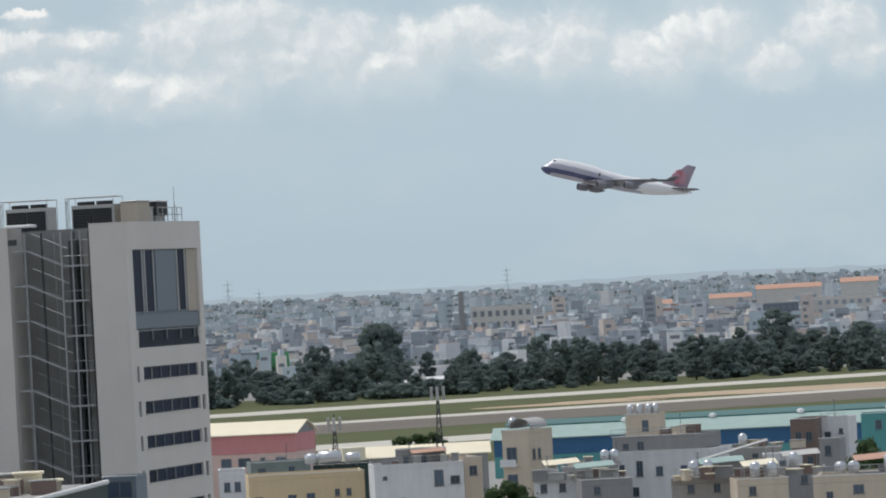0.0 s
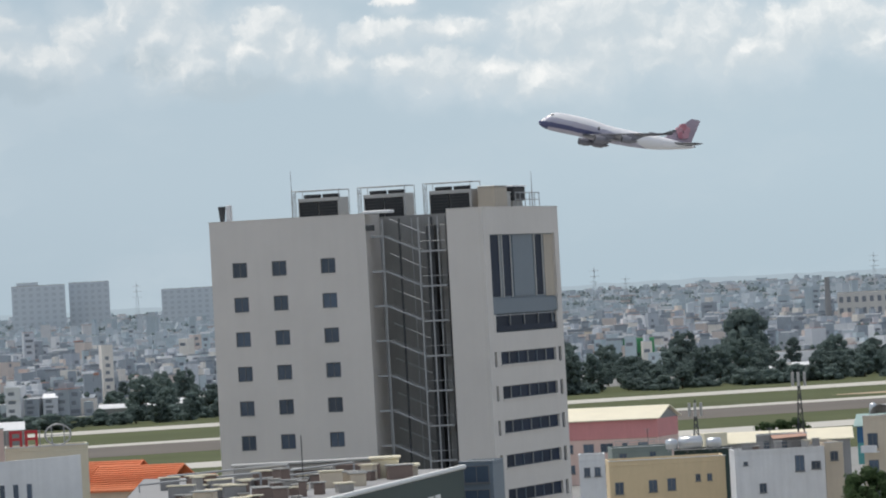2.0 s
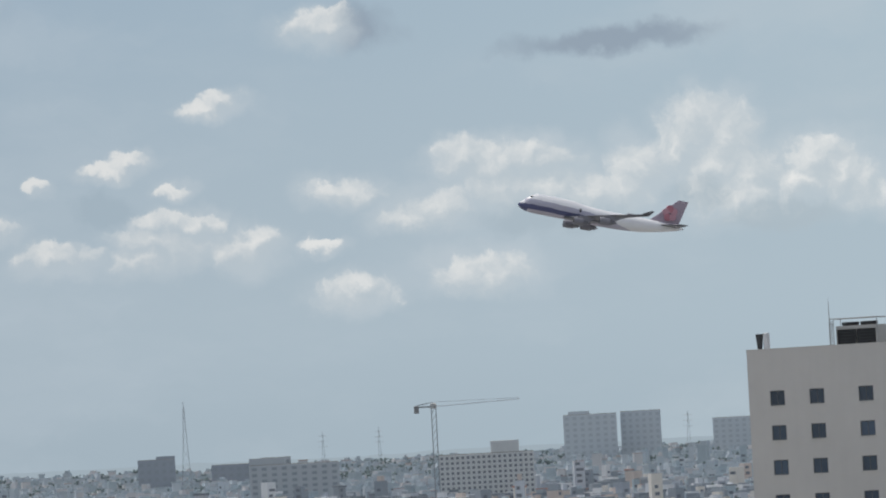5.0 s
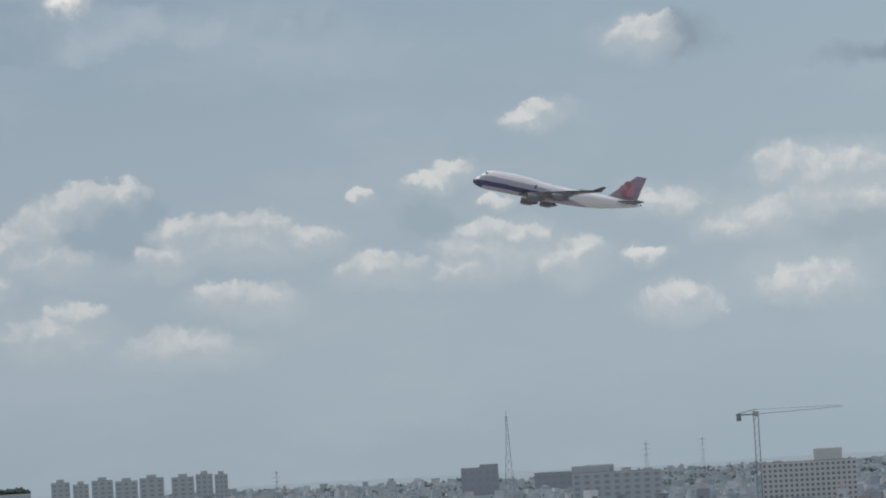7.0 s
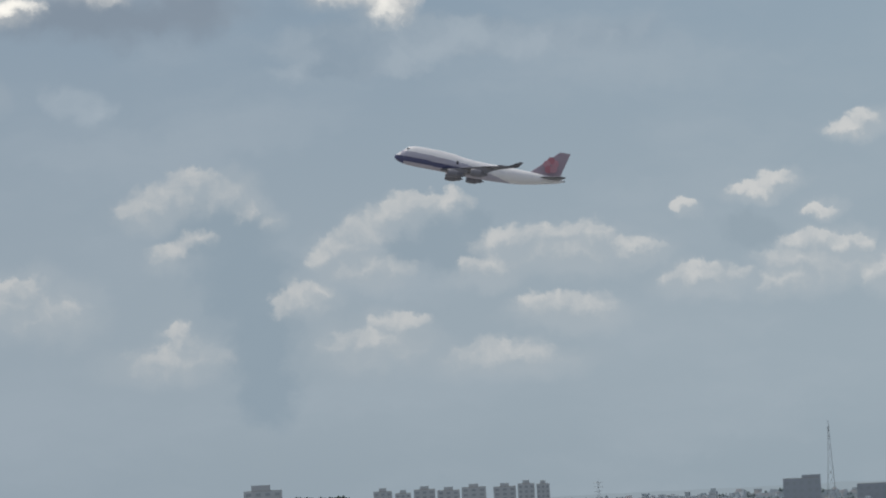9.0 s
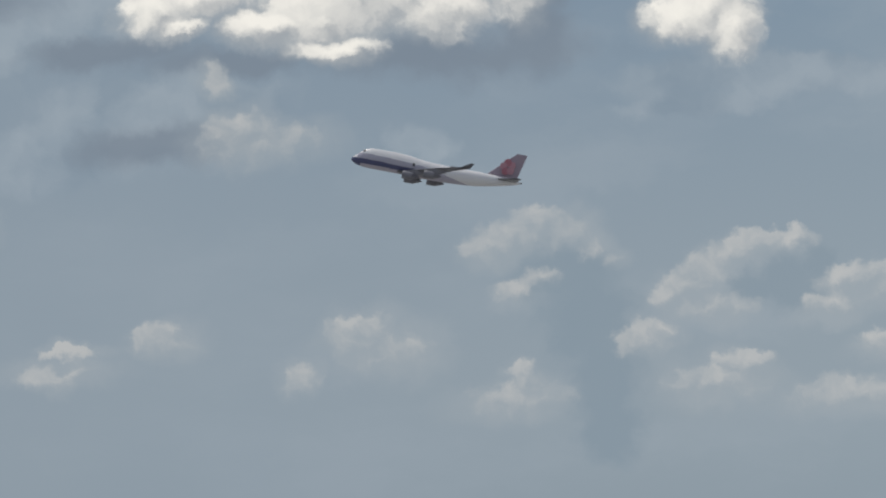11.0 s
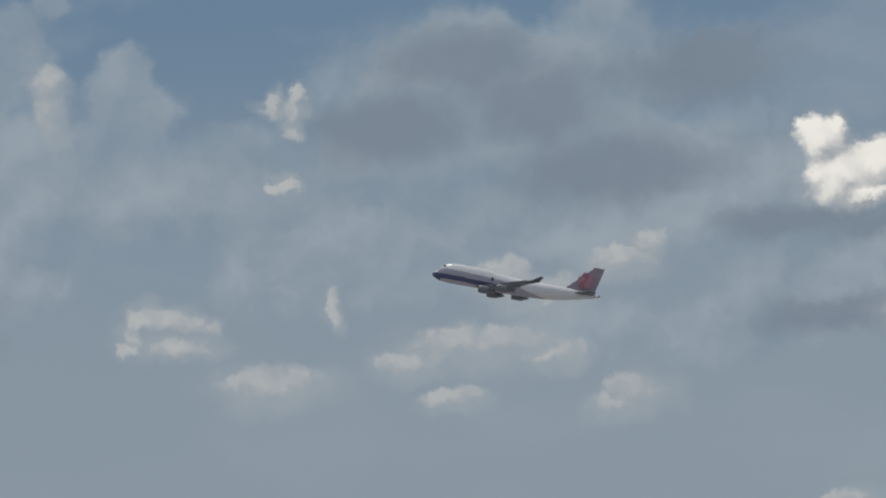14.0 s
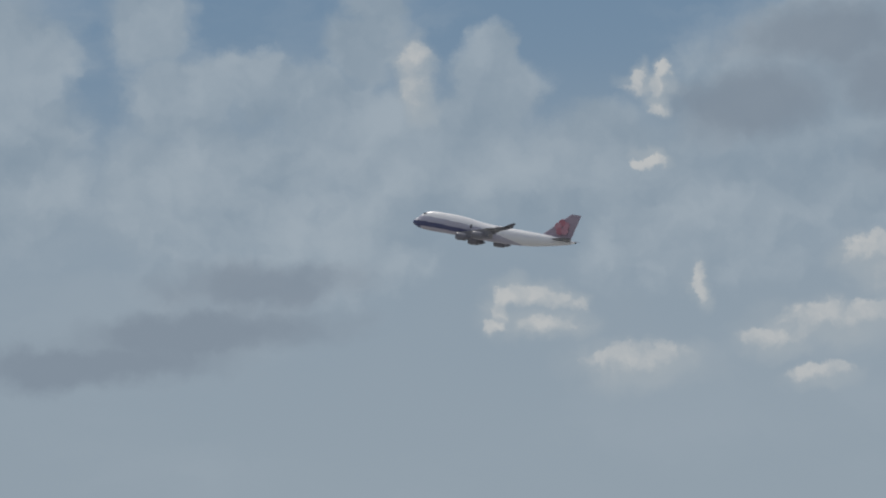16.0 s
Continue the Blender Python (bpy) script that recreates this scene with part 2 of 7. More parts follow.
puff(white, 21.03, 6.08, 0.42, 0.30)
puff(white, 20.01, 5.91, 0.54, 0.33)
puff(white, 21.07, 6.79, 0.60, 0.66)
puff(white, 21.57, 6.51, 0.51, 0.36)
puff(white, 22.00, 6.54, 0.30, 0.30)
puff(white, 22.62, 6.09, 0.57, 0.23)
puff(white, 23.12, 5.93, 0.33, 0.24)
puff(white, 23.34, 6.37, 0.22, 0.22)
puff(white, 23.21, 6.48, 0.13, 0.11)
puff(white, 21.36, 5.90, 0.51, 0.33)
puff(white, 21.92, 5.72, 0.39, 0.16)
puff(white, 22.88, 5.75, 0.27, 0.10)
puff(white, 21.32, 5.78, 0.48, 0.30)
puff(white, 20.95, 6.00, 0.48, 0.36)
puff(white, 20.46, 6.03, 0.36, 0.27)
puff(white, 19.67, 6.11, 0.33, 0.22)
puff(white, 19.90, 6.22, 0.36, 0.22)
puff(white, 17.21, 5.68, 0.39, 0.33)
puff(white, 16.95, 5.48, 0.27, 0.33)
puff(white, 17.52, 5.57, 0.30, 0.21)
puff(white, 21.16, 5.41, 0.42, 0.12)


def field(kind, vec, soft):
    """How deep inside the billows of one kind a direction lies: 1 in a middle, 0 at a rim."""
    f = None
    for a, e, w, h in kind:
        d = vm("LENGTH", vm("MULTIPLY_ADD", vec, (1 / w, 1 / h, 0), (-a / w, -e / h, 0)))
        f = d if f is None else m("SMOOTH_MIN", f, d, soft)
    return m("SUBTRACT", 1.0, f)


# billow relief: each cloud's depth is compared with its depth a little way towards the sun
DEL = (0.09, 0.12, 0.0)
shifted = vm("ADD", bent, DEL)
grain = fbm(bent, 1.5, 7, 0.5)
ahead = fbm(shifted, 1.5, 6, 0.5)
fine = fbm(bent, 5.0, 6, 0.6)
fine2 = fbm(shifted, 5.0, 3, 0.6)
broad = fbm(flat, 0.16, 4, 0.5)
heap, heap2 = billow(bent, 3.4, 3.0), billow(shifted, 3.4, 2.0)
lumpy = m("ADD", m("MULTIPLY", m("SUBTRACT", heap, 0.5), 1.2), m("ADD", m("MULTIPLY", m("SUBTRACT", grain, 0.5), 0.9), m("MULTIPLY", m("SUBTRACT", fine, 0.5), 0.6)))
relief = m("ADD", m("MULTIPLY", m("SUBTRACT", heap, heap2), 1.1), m("ADD", m("MULTIPLY", m("SUBTRACT", grain, ahead), 0.9), m("MULTIPLY", m("SUBTRACT", fine, fine2), 0.5)))

# clear sky and haze
sunward = step(az, -4.0, 22.0)
low = mixc(sunward, (0.462, 0.572, 0.645), (0.425, 0.512, 0.585))
high = mixc(sunward, (0.470, 0.620, 0.715), (0.197, 0.329, 0.496))
base = mixc(step(el, 1.5, 10.0), low, high)
base = mixc(m("MULTIPLY", step(el, 1.4, -0.1), 0.5), base, mixc(sunward, (0.40, 0.50, 0.57), (0.358, 0.445, 0.518)))
streak = fbm(vm("MULTIPLY", bent, (0.35, 1.0, 1.0)), 0.7, 5, 0.55)
base = mixc(m("MULTIPLY", step(streak, 0.44, 0.70), 0.45), base, mixc(sunward, (0.55, 0.63, 0.68), (0.498, 0.580, 0.658)))
smooth_n = fbm(bent, 0.8, 5, 0.45)
smooth_n2 = fbm(vm("ADD", bent, (0.15, 0.3, 0)), 0.8, 3, 0.45)
# a thin even layer over the clearer sky
thin = m("MULTIPLY", m("MULTIPLY", step(el, 7.4, 5.6), step(az, 17.0, 25.0)), m("ADD", 0.15, m("MULTIPLY", smooth_n, 0.8)))
base = mixc(thin, base, (0.398, 0.487, 0.572))
# thin grey sheets with billowed upper rims
fv = m("ADD", m("ADD", field(veil, loose, 0.35), 0.25), m("ADD", m("MULTIPLY", m("SUBTRACT", smooth_n, 0.5), 1.3), m("MULTIPLY", lumpy, 0.30)))
tone_v = mixc(step(m("ADD", m("MULTIPLY", m("SUBTRACT", smooth_n, smooth_n2), 2.5), m("ADD", m("MULTIPLY", m("SUBTRACT", broad, 0.5), 1.2), m("MULTIPLY", relief, 0.35))), -0.65, 0.65), (0.335, 0.432, 0.530), (0.500, 0.588, 0.668))
base = mixc(m("MULTIPLY", step(fv, -0.05, 0.55), 0.88), base, tone_v)
# heavy grey bases
fg = m("ADD", m("ADD", field(grey, loose, 0.3), 0.35), m("MULTIPLY", m("SUBTRACT", grain, 0.5), 1.2))
base = mixc(m("MULTIPLY", step(fg, -0.25, 0.95), 0.8), base, (0.295, 0.362, 0.445))
# hazy cumulus: a soft skirt, the shaded bodies, then the lit heads
soft = m("ADD", m("ADD", field(hazy, loose, 0.5), 1.05), m("MULTIPLY", m("SUBTRACT", grain, 0.5), 1.6))
base = mixc(m("MULTIPLY", step(soft, -0.35, 1.35), 0.72), base, mixc(sunward, (0.615, 0.69, 0.74), (0.495, 0.568, 0.628)))
fs_ = m("ADD", m("ADD", field(shade, bent, 0.3), 0.25), m("MULTIPLY", lumpy, 0.6))
base = mixc(m("MULTIPLY", step(fs_, -0.1, 0.8), 0.85), base, mixc(sunward, (0.50, 0.585, 0.635), (0.350, 0.448, 0.535)))
inside_h, inside_h2 = field(hazy, bent, 0.30), field(hazy, shifted, 0.30)
fh = m("ADD", m("ADD", inside_h, 0.40), m("MULTIPLY", lumpy, 0.95))
slope_h = m("ADD", m("MULTIPLY", m("SUBTRACT", inside_h, inside_h2), 0.40), m("MULTIPLY", relief, 0.85))
lit_h = step(slope_h, -0.40, 0.75)
bright_h = mixc(sunward, (1.02, 1.01, 0.98), (0.800, 0.800, 0.785))
dark_h = mixc(sunward, (0.57, 0.635, 0.665), (0.470, 0.545, 0.605))
crisp = m("MULTIPLY", fh, m("ADD", 0.65, m("MULTIPLY", lit_h, 1.3)))
cover_h = m("MULTIPLY", step(crisp, -0.08, 0.90), m("ADD", m("SUBTRACT", 0.40, m("MULTIPLY", sunward, 0.12)), m("MULTIPLY", lit_h, 0.58)))
base = mixc(m("MULTIPLY", cover_h, m("SUBTRACT", 0.95, m("MULTIPLY", sunward, 0.12))), base, mixc(lit_h, dark_h, bright_h))
# bright cumulus
inside_w, inside_w2 = field(white, bent, 0.4), field(white, shifted, 0.4)
halo = m("ADD", m("ADD", field(white, loose, 0.5), 0.75), m("MULTIPLY", m("SUBTRACT", grain, 0.5), 1.5))
base = mixc(m("MULTIPLY", step(halo, 0.0, 1.2), 0.75), base, (0.56, 0.605, 0.640))
fw = m("ADD", m("ADD", inside_w, 0.30), m("MULTIPLY", lumpy, 0.80))
slope_w = m("ADD", m("MULTIPLY", m("SUBTRACT", inside_w, inside_w2), 0.55), m("MULTIPLY", relief, 0.40))
lit_w = step(slope_w, -0.55, 0.42)
base = mixc(m("MULTIPLY", step(m("MULTIPLY", fw, m("ADD", 0.6, lit_w)), -0.08, 0.75), 0.95), base, mixc(lit_w, (0.535, 0.575, 0.615), (1.387, 1.343, 1.241)))

# over the clouds: a clear-sky dome broken by more of the same cloud
dome = wn.new("ShaderNodeTexSky")
dome.sky_type, dome.sun_disc = "NISHITA", False
dome.sun_elevation, dome.sun_rotation = radians(SUN_EL), radians(-SUN_AZ)
dome.air_density, dome.dust_density = 1.2, 2.0
clear = vm("SCALE", dome.outputs[0])
clear.node.inputs["Scale"].default_value = 0.10
upper = mixc(m("MULTIPLY", step(fbm(way, 3.0, 6, 0.6), 0.40, 0.62), 0.8), clear, (0.80, 0.82, 0.84))
final = mixc(step(el, 11.0, 17.0), base, upper)
final = mixc(step(m("ABSOLUTE", m("SUBTRACT", az, 14.0)), 32.0, 48.0), final, upper)
back = wn.new("ShaderNodeBackground")
put(back.inputs[0], final)
back.inputs[1].default_value = 1.0
wo = wn.new("ShaderNodeOutputWorld")
wl.new(back.outputs[0], wo.inputs[0])

sun = new("sun", bpy.data.lights.new("sun", "SUN"))
sun.data.energy, sun.data.angle, sun.data.color = 2.1, radians(5.0), (1.0, 0.95, 0.87)
sa, se = radians(SUN_AZ), radians(SUN_EL)
sun.matrix_world = look((-math.sin(sa) * math.cos(se) * 400, math.cos(sa) * math.cos(se) * 400, math.sin(se) * 400 + 200), (0, 0, 0))

# ---- materials ----


def surface(name, rgb, rough=0.7, metal=0.0, vary=0.12, stain=0.15, scale=0.35, bump=0.0, piece=0.0, spec=0.4, island=None, streaks=0.0):
    """A painted or raw surface: two scales of wear, run marks, a spread from piece to piece, and fine relief."""
    mat = bpy.data.materials.new(name)
    mat.use_nodes = True
    nt = mat.node_tree
    bs = nt.nodes["Principled BSDF"]
    bs.inputs["Roughness"].default_value, bs.inputs["Metallic"].default_value = rough, metal
    bs.inputs["Specular IOR Level"].default_value = spec
    geo = nt.nodes.new("ShaderNodeNewGeometry")

    def nz(sc, det, stretch=None):
        n = nt.nodes.new("ShaderNodeTexNoise")
        n.inputs["Scale"].default_value, n.inputs["Detail"].default_value = sc, det
        src = geo.outputs["Position"]
        if stretch:
            v = nt.nodes.new("ShaderNodeVectorMath")
            v.operation = "MULTIPLY"
            v.inputs[1].default_value = stretch
            nt.links.new(src, v.inputs[0])
            src = v.outputs[0]
        nt.links.new(src, n.inputs["Vector"])
        return n.outputs["Fac"]

    def mm(op, a, b):
        n = nt.nodes.new("ShaderNodeMath")
        n.operation = op
        for s, v in zip(n.inputs, (a, b)):
            if isinstance(v, bpy.types.NodeSocket):
                nt.links.new(v, s)
            else:
                s.default_value = v
        return n.outputs[0]

    val = mm("ADD", 1.0 - vary / 2, mm("MULTIPLY", nz(scale * 8, 6), vary))
    val = mm("MULTIPLY", val, mm("SUBTRACT", 1.0 + stain / 2, mm("MULTIPLY", nz(scale, 4), stain)))
    if streaks:
        val = mm("MULTIPLY", val, mm("SUBTRACT", 1.0 + streaks * 0.45, mm("MULTIPLY", nz(1.0, 3, (1.6, 1.6, 0.12)), streaks)))
    if piece:
        oi = nt.nodes.new("ShaderNodeObjectInfo")
        val = mm("MULTIPLY", val, mm("ADD", 1.0 - piece / 2, mm("MULTIPLY", oi.outputs["Random"], piece)))
    hsv = nt.nodes.new("ShaderNodeHueSaturation")
    hsv.inputs["Color"].default_value = (*rgb, 1)
    if island:
        ramp = nt.nodes.new("ShaderNodeValToRGB")
        ramp.color_ramp.interpolation = "CONSTANT"
        for i, c in enumerate(island):
            e = ramp.color_ramp.elements[i] if i < 2 else ramp.color_ramp.elements.new(0.5)
            e.position, e.color = i / len(island), (*c, 1)
        src = geo.outputs["Random Per Island"]
        if piece:
            src = oi.outputs["Random"]
        nt.links.new(src, ramp.inputs["Fac"])
        nt.links.new(ramp.outputs["Color"], hsv.inputs["Color"])
    nt.links.new(val, hsv.inputs["Value"])
    nt.links.new(hsv.outputs["Color"], bs.inputs["Base Color"])
    if bump:
        b = nt.nodes.new("ShaderNodeBump")
        b.inputs["Strength"].default_value, b.inputs["Distance"].default_value = bump, 0.05
        nt.links.new(nz(scale * 20, 5), b.inputs["Height"])
        nt.links.new(b.outputs["Normal"], bs.inputs["Normal"])
    return mat


M_HOTEL = surface("hotel_render", (0.66, 0.63, 0.595), 0.75, streaks=0.05, vary=0.06, stain=0.16, scale=0.15)
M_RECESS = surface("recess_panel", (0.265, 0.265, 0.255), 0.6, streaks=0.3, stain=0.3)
M_STEEL = surface("galvanised_steel", (0.36, 0.37, 0.38), 0.5, 0.2)
M_PIPE = surface("dark_pipe", (0.06, 0.065, 0.07), 0.5)
M_GLASS = surface("window_glass", (0.060, 0.088, 0.130), 0.25, spec=0.7, vary=0.3, stain=0.5, piece=0.8)
M_BAYGLASS = surface("deep_blue_glass", (0.012, 0.024, 0.052), 0.4, spec=0.05, vary=0.3, stain=0.5, piece=0.5)
M_FRAME = surface("window_frame", (0.16, 0.17, 0.18), 0.5)
M_PANEL = surface("blue_grey_cladding", (0.16, 0.20, 0.24), 0.5, stain=0.08)
M_BEIGE = surface("beige_render", (0.48, 0.43, 0.36), 0.8, streaks=0.15)
M_ACBOX = surface("cooler_casing", (0.45, 0.45, 0.44), 0.5, 0.2)
M_ACDARK = surface("cooler_coil", (0.025, 0.027, 0.03), 0.6)
M_CONC = surface("concrete", (0.36, 0.35, 0.33), 0.85, stain=0.35, vary=0.2, streaks=0.2, bump=0.2)
M_ROOFGREY = surface("roof_sheet_grey", (0.42, 0.42, 0.41), 0.6, stain=0.4, vary=0.2)
M_WHITE = surface("white_house_paint", (0.72, 0.73, 0.74), 0.75, streaks=0.25, stain=0.2, piece=0.12)
M_CREAM = surface("cream_roof_sheet", (0.78, 0.72, 0.55), 0.5, stain=0.2)
M_YELLOW = surface("yellow_house_paint", (0.68, 0.54, 0.34), 0.75, streaks=0.15)
M_PINK = surface("pink_house_paint", (0.62, 0.27, 0.27), 0.75, streaks=0.15)
M_PALEPINK = surface("pale_pink_paint", (0.70, 0.52, 0.46), 0.75, streaks=0.15)
M_BLUE = surface("blue_sheet", (0.035, 0.13, 0.27), 0.45, stain=0.25, vary=0.15)
M_TEAL = surface("teal_sheet", (0.10, 0.33, 0.33), 0.5, stain=0.25)
M_MINT = surface("mint_roof_sheet", (0.29, 0.41, 0.385), 0.5, stain=0.3)
M_TAN = surface("tan_house_paint", (0.62, 0.54, 0.43), 0.75, streaks=0.2)
M_GREYWALL = surface("grey_house_paint", (0.30, 0.30, 0.30), 0.8, streaks=0.25)
M_ORANGE = surface("clay_tiles", (0.62, 0.19, 0.08), 0.7, vary=0.3, stain=0.2)
M_FARTILE = surface("paler_clay_tiles", (0.46, 0.28, 0.21), 0.7, vary=0.2)
M_BROWN = surface("brown_cladding", (0.20, 0.15, 0.13), 0.7)
M_TANK = surface("stainless_tank", (0.62, 0.64, 0.66), 0.28, 0.8)
M_RED = surface("red_sign_enamel", (0.50, 0.05, 0.06), 0.5)
M_DGREEN = surface("dark_green_wall", (0.03, 0.055, 0.05), 0.6)
M_LETTER = surface("pale_lettering", (0.75, 0.76, 0.74), 0.5)
M_GREENTARP = surface("green_wall_paint", (0.12, 0.38, 0.18), 0.7)
# Far leaves: green lifted and blued so the haze sits in the colour.
M_LEAF = surface("haze_paled_foliage", (0.165, 0.215, 0.200), 0.8, vary=0.45, stain=0.4, scale=0.3, piece=0.3, spec=0.03)
M_LEAFNEAR = surface("foliage_fresh", (0.075, 0.12, 0.05), 0.7, vary=0.7, stain=0.5, scale=0.6, spec=0.25)
for leaf_mat in (M_LEAF, M_LEAFNEAR):           # leaves let light through
    nt = leaf_mat.node_tree
    tl, mx_ = nt.nodes.new("ShaderNodeBsdfTranslucent"), nt.nodes.new("ShaderNodeMixShader")
    bs_ = nt.nodes["Principled BSDF"]
    nt.links.new(bs_.inputs["Base Color"].links[0].from_socket, tl.inputs["Color"])
    mx_.inputs[0].default_value = 0.45
    nt.links.new(bs_.outputs[0], mx_.inputs[1])
    nt.links.new(tl.outputs[0], mx_.inputs[2])
    nt.links.new(mx_.outputs[0], nt.nodes["Material Output"].inputs[0])
M_BARK = surface("bark", (0.10, 0.08, 0.06), 0.9)
M_GRASS = surface("airfield_grass", (0.095, 0.108, 0.052), 0.9, vary=0.4, stain=0.5, scale=0.02, spec=0.1)
M_RUNWAY = surface("runway_concrete", (0.50, 0.48, 0.43), 0.85, vary=0.2, stain=0.25, scale=0.05)
M_TARMAC = surface("taxiway_asphalt", (0.135, 0.118, 0.100), 0.9, vary=0.3, stain=0.4, scale=0.03)
M_EARTH = surface("bare_earth", (0.42, 0.33, 0.23), 0.9, vary=0.4, stain=0.3, scale=0.05)
M_DIRT = surface("orange_earth", (0.42, 0.22, 0.12), 0.9, vary=0.3)
# Varied house paints, paled and partly blued to hold some distance haze.
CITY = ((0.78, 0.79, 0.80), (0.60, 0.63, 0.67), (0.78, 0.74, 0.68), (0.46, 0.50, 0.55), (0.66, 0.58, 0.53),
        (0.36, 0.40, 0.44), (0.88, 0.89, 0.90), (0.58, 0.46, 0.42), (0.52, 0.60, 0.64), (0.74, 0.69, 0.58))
M_CITY = surface("town_hazed_paints", (0.5, 0.5, 0.5), 0.8, island=CITY, stain=0.2)
M_CITYONE = surface("town_house_hazed_paint", (0.5, 0.5, 0.5), 0.8, island=CITY, stain=0.2, piece=0.15)
# Roof tones blued a little for haze; near-whites stand in for sun glints.
ROOFS = ((0.62, 0.65, 0.68), (0.34, 0.36, 0.39), (0.50, 0.53, 0.56), (0.46, 0.27, 0.22), (0.88, 0.89, 0.90),
         (0.26, 0.29, 0.32), (0.44, 0.47, 0.50), (0.42, 0.49, 0.53), (0.86, 0.87, 0.88), (0.40, 0.34, 0.31))
M_CITYROOF = surface("town_roofs", (0.5, 0.5, 0.5), 0.5, island=ROOFS, stain=0.2)
M_CITYROOFONE = surface("town_house_roof", (0.5, 0.5, 0.5), 0.5, island=ROOFS, stain=0.2, piece=0.15)
M_CITYWIN = surface("town_windows", (0.22, 0.24, 0.27), 0.4)
# Suburb colours: distance haze is put into walls and roofs as blue-grey.
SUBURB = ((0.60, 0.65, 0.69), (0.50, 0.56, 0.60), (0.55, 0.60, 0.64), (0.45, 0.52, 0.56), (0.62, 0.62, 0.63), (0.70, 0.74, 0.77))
M_SUBURB = surface("suburb_haze_walls", (0.5, 0.5, 0.5), 0.8, island=SUBURB, stain=0.2)
M_SUBURBROOF = surface("suburb_haze_roofs", (0.5, 0.5, 0.5), 0.8, island=SUBURB[:4] + ((0.50, 0.44, 0.42), (0.74, 0.76, 0.78)), stain=0.2)
# Haze over the far blocks is put into the walls' and windows' pale blue-grey.
M_FARBLOCK = surface("far_block_haze_paint", (0.50, 0.535, 0.56), 0.8, stain=0.1)
M_FARGLASS = surface("far_block_haze_windows", (0.33, 0.37, 0.41), 0.4)
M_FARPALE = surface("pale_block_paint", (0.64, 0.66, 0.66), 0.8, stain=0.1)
# Slab windows paled so that haze is part of their colour.
M_SLABGLASS = surface("slab_haze_windows", (0.48, 0.53, 0.57), 0.4)
# Garden trees out there: a paled grey-green that holds the haze.
M_FARLEAF = surface("suburb_haze_foliage", (0.20, 0.245, 0.25), 0.8, vary=0.3, spec=0.03)
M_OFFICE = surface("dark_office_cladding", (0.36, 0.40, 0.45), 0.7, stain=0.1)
# Pale blue-grey carries the haze over the far slabs.
M_FARBLUE = surface("far_slab_haze_paint", (0.58, 0.63, 0.67), 0.8, stain=0.1)
# Emission stands for horizon haze: the strip glows though it is no lamp.
M_HORIZON = bpy.data.materials.new("horizon_haze_glow")
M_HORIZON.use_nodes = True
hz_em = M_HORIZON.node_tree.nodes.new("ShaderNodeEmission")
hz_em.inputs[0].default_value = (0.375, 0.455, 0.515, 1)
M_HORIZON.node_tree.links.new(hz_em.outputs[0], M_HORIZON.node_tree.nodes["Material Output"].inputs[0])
M_APT = surface("apartment_paint", (0.66, 0.64, 0.60), 0.8, streaks=0.15)
M_LATTICE = surface("lattice_steel", (0.30, 0.32, 0.34), 0.5, 0.3)
M_JETWHITE = surface("jet_white_paint", (0.84, 0.84, 0.86), 0.3, vary=0.03, stain=0.04, scale=8.0, spec=0.5)
M_JETBLUE = surface("jet_blue_paint", (0.095, 0.105, 0.21), 0.3, vary=0.05, stain=0.05, scale=8.0, spec=0.5)
M_JETLILAC = surface("jet_lilac_paint", (0.52, 0.49, 0.56), 0.3, vary=0.05, stain=0.05, scale=8.0)
# Lilac livery, darkened so the shade of the flank is in the paint.
M_JETFLANK = surface("jet_shaded_lilac_paint", (0.48, 0.47, 0.56), 0.3, vary=0.05, stain=0.08, scale=8.0, spec=0.5)
M_JETFIN = surface("jet_mauve_paint", (0.40, 0.33, 0.40), 0.35, vary=0.08, stain=0.1, scale=8.0)
M_JETPINK = surface("jet_flower_paint", (0.50, 0.20, 0.25), 0.35, vary=0.25, stain=0.2, scale=20.0)
M_JETROSE = surface("jet_petal_paint", (0.56, 0.30, 0.36), 0.35, vary=0.2, stain=0.2, scale=20.0)
M_JETGREY = surface("jet_wing_grey", (0.17, 0.175, 0.20), 0.35, 0.2, vary=0.08, stain=0.1, scale=8.0)
# Grey darkened to hold the shade that engines and pylons hang in.
M_JETENGINE = surface("engine_shade_grey", (0.22, 0.22, 0.25), 0.35, vary=0.08, stain=0.1, scale=8.0)
M_JETMETAL = surface("engine_lip_metal", (0.55, 0.55, 0.56), 0.25, 0.9, scale=8.0)
M_JETDARK = surface("engine_dark", (0.03, 0.03, 0.035), 0.5, scale=8.0)

# ---- mesh helpers ----


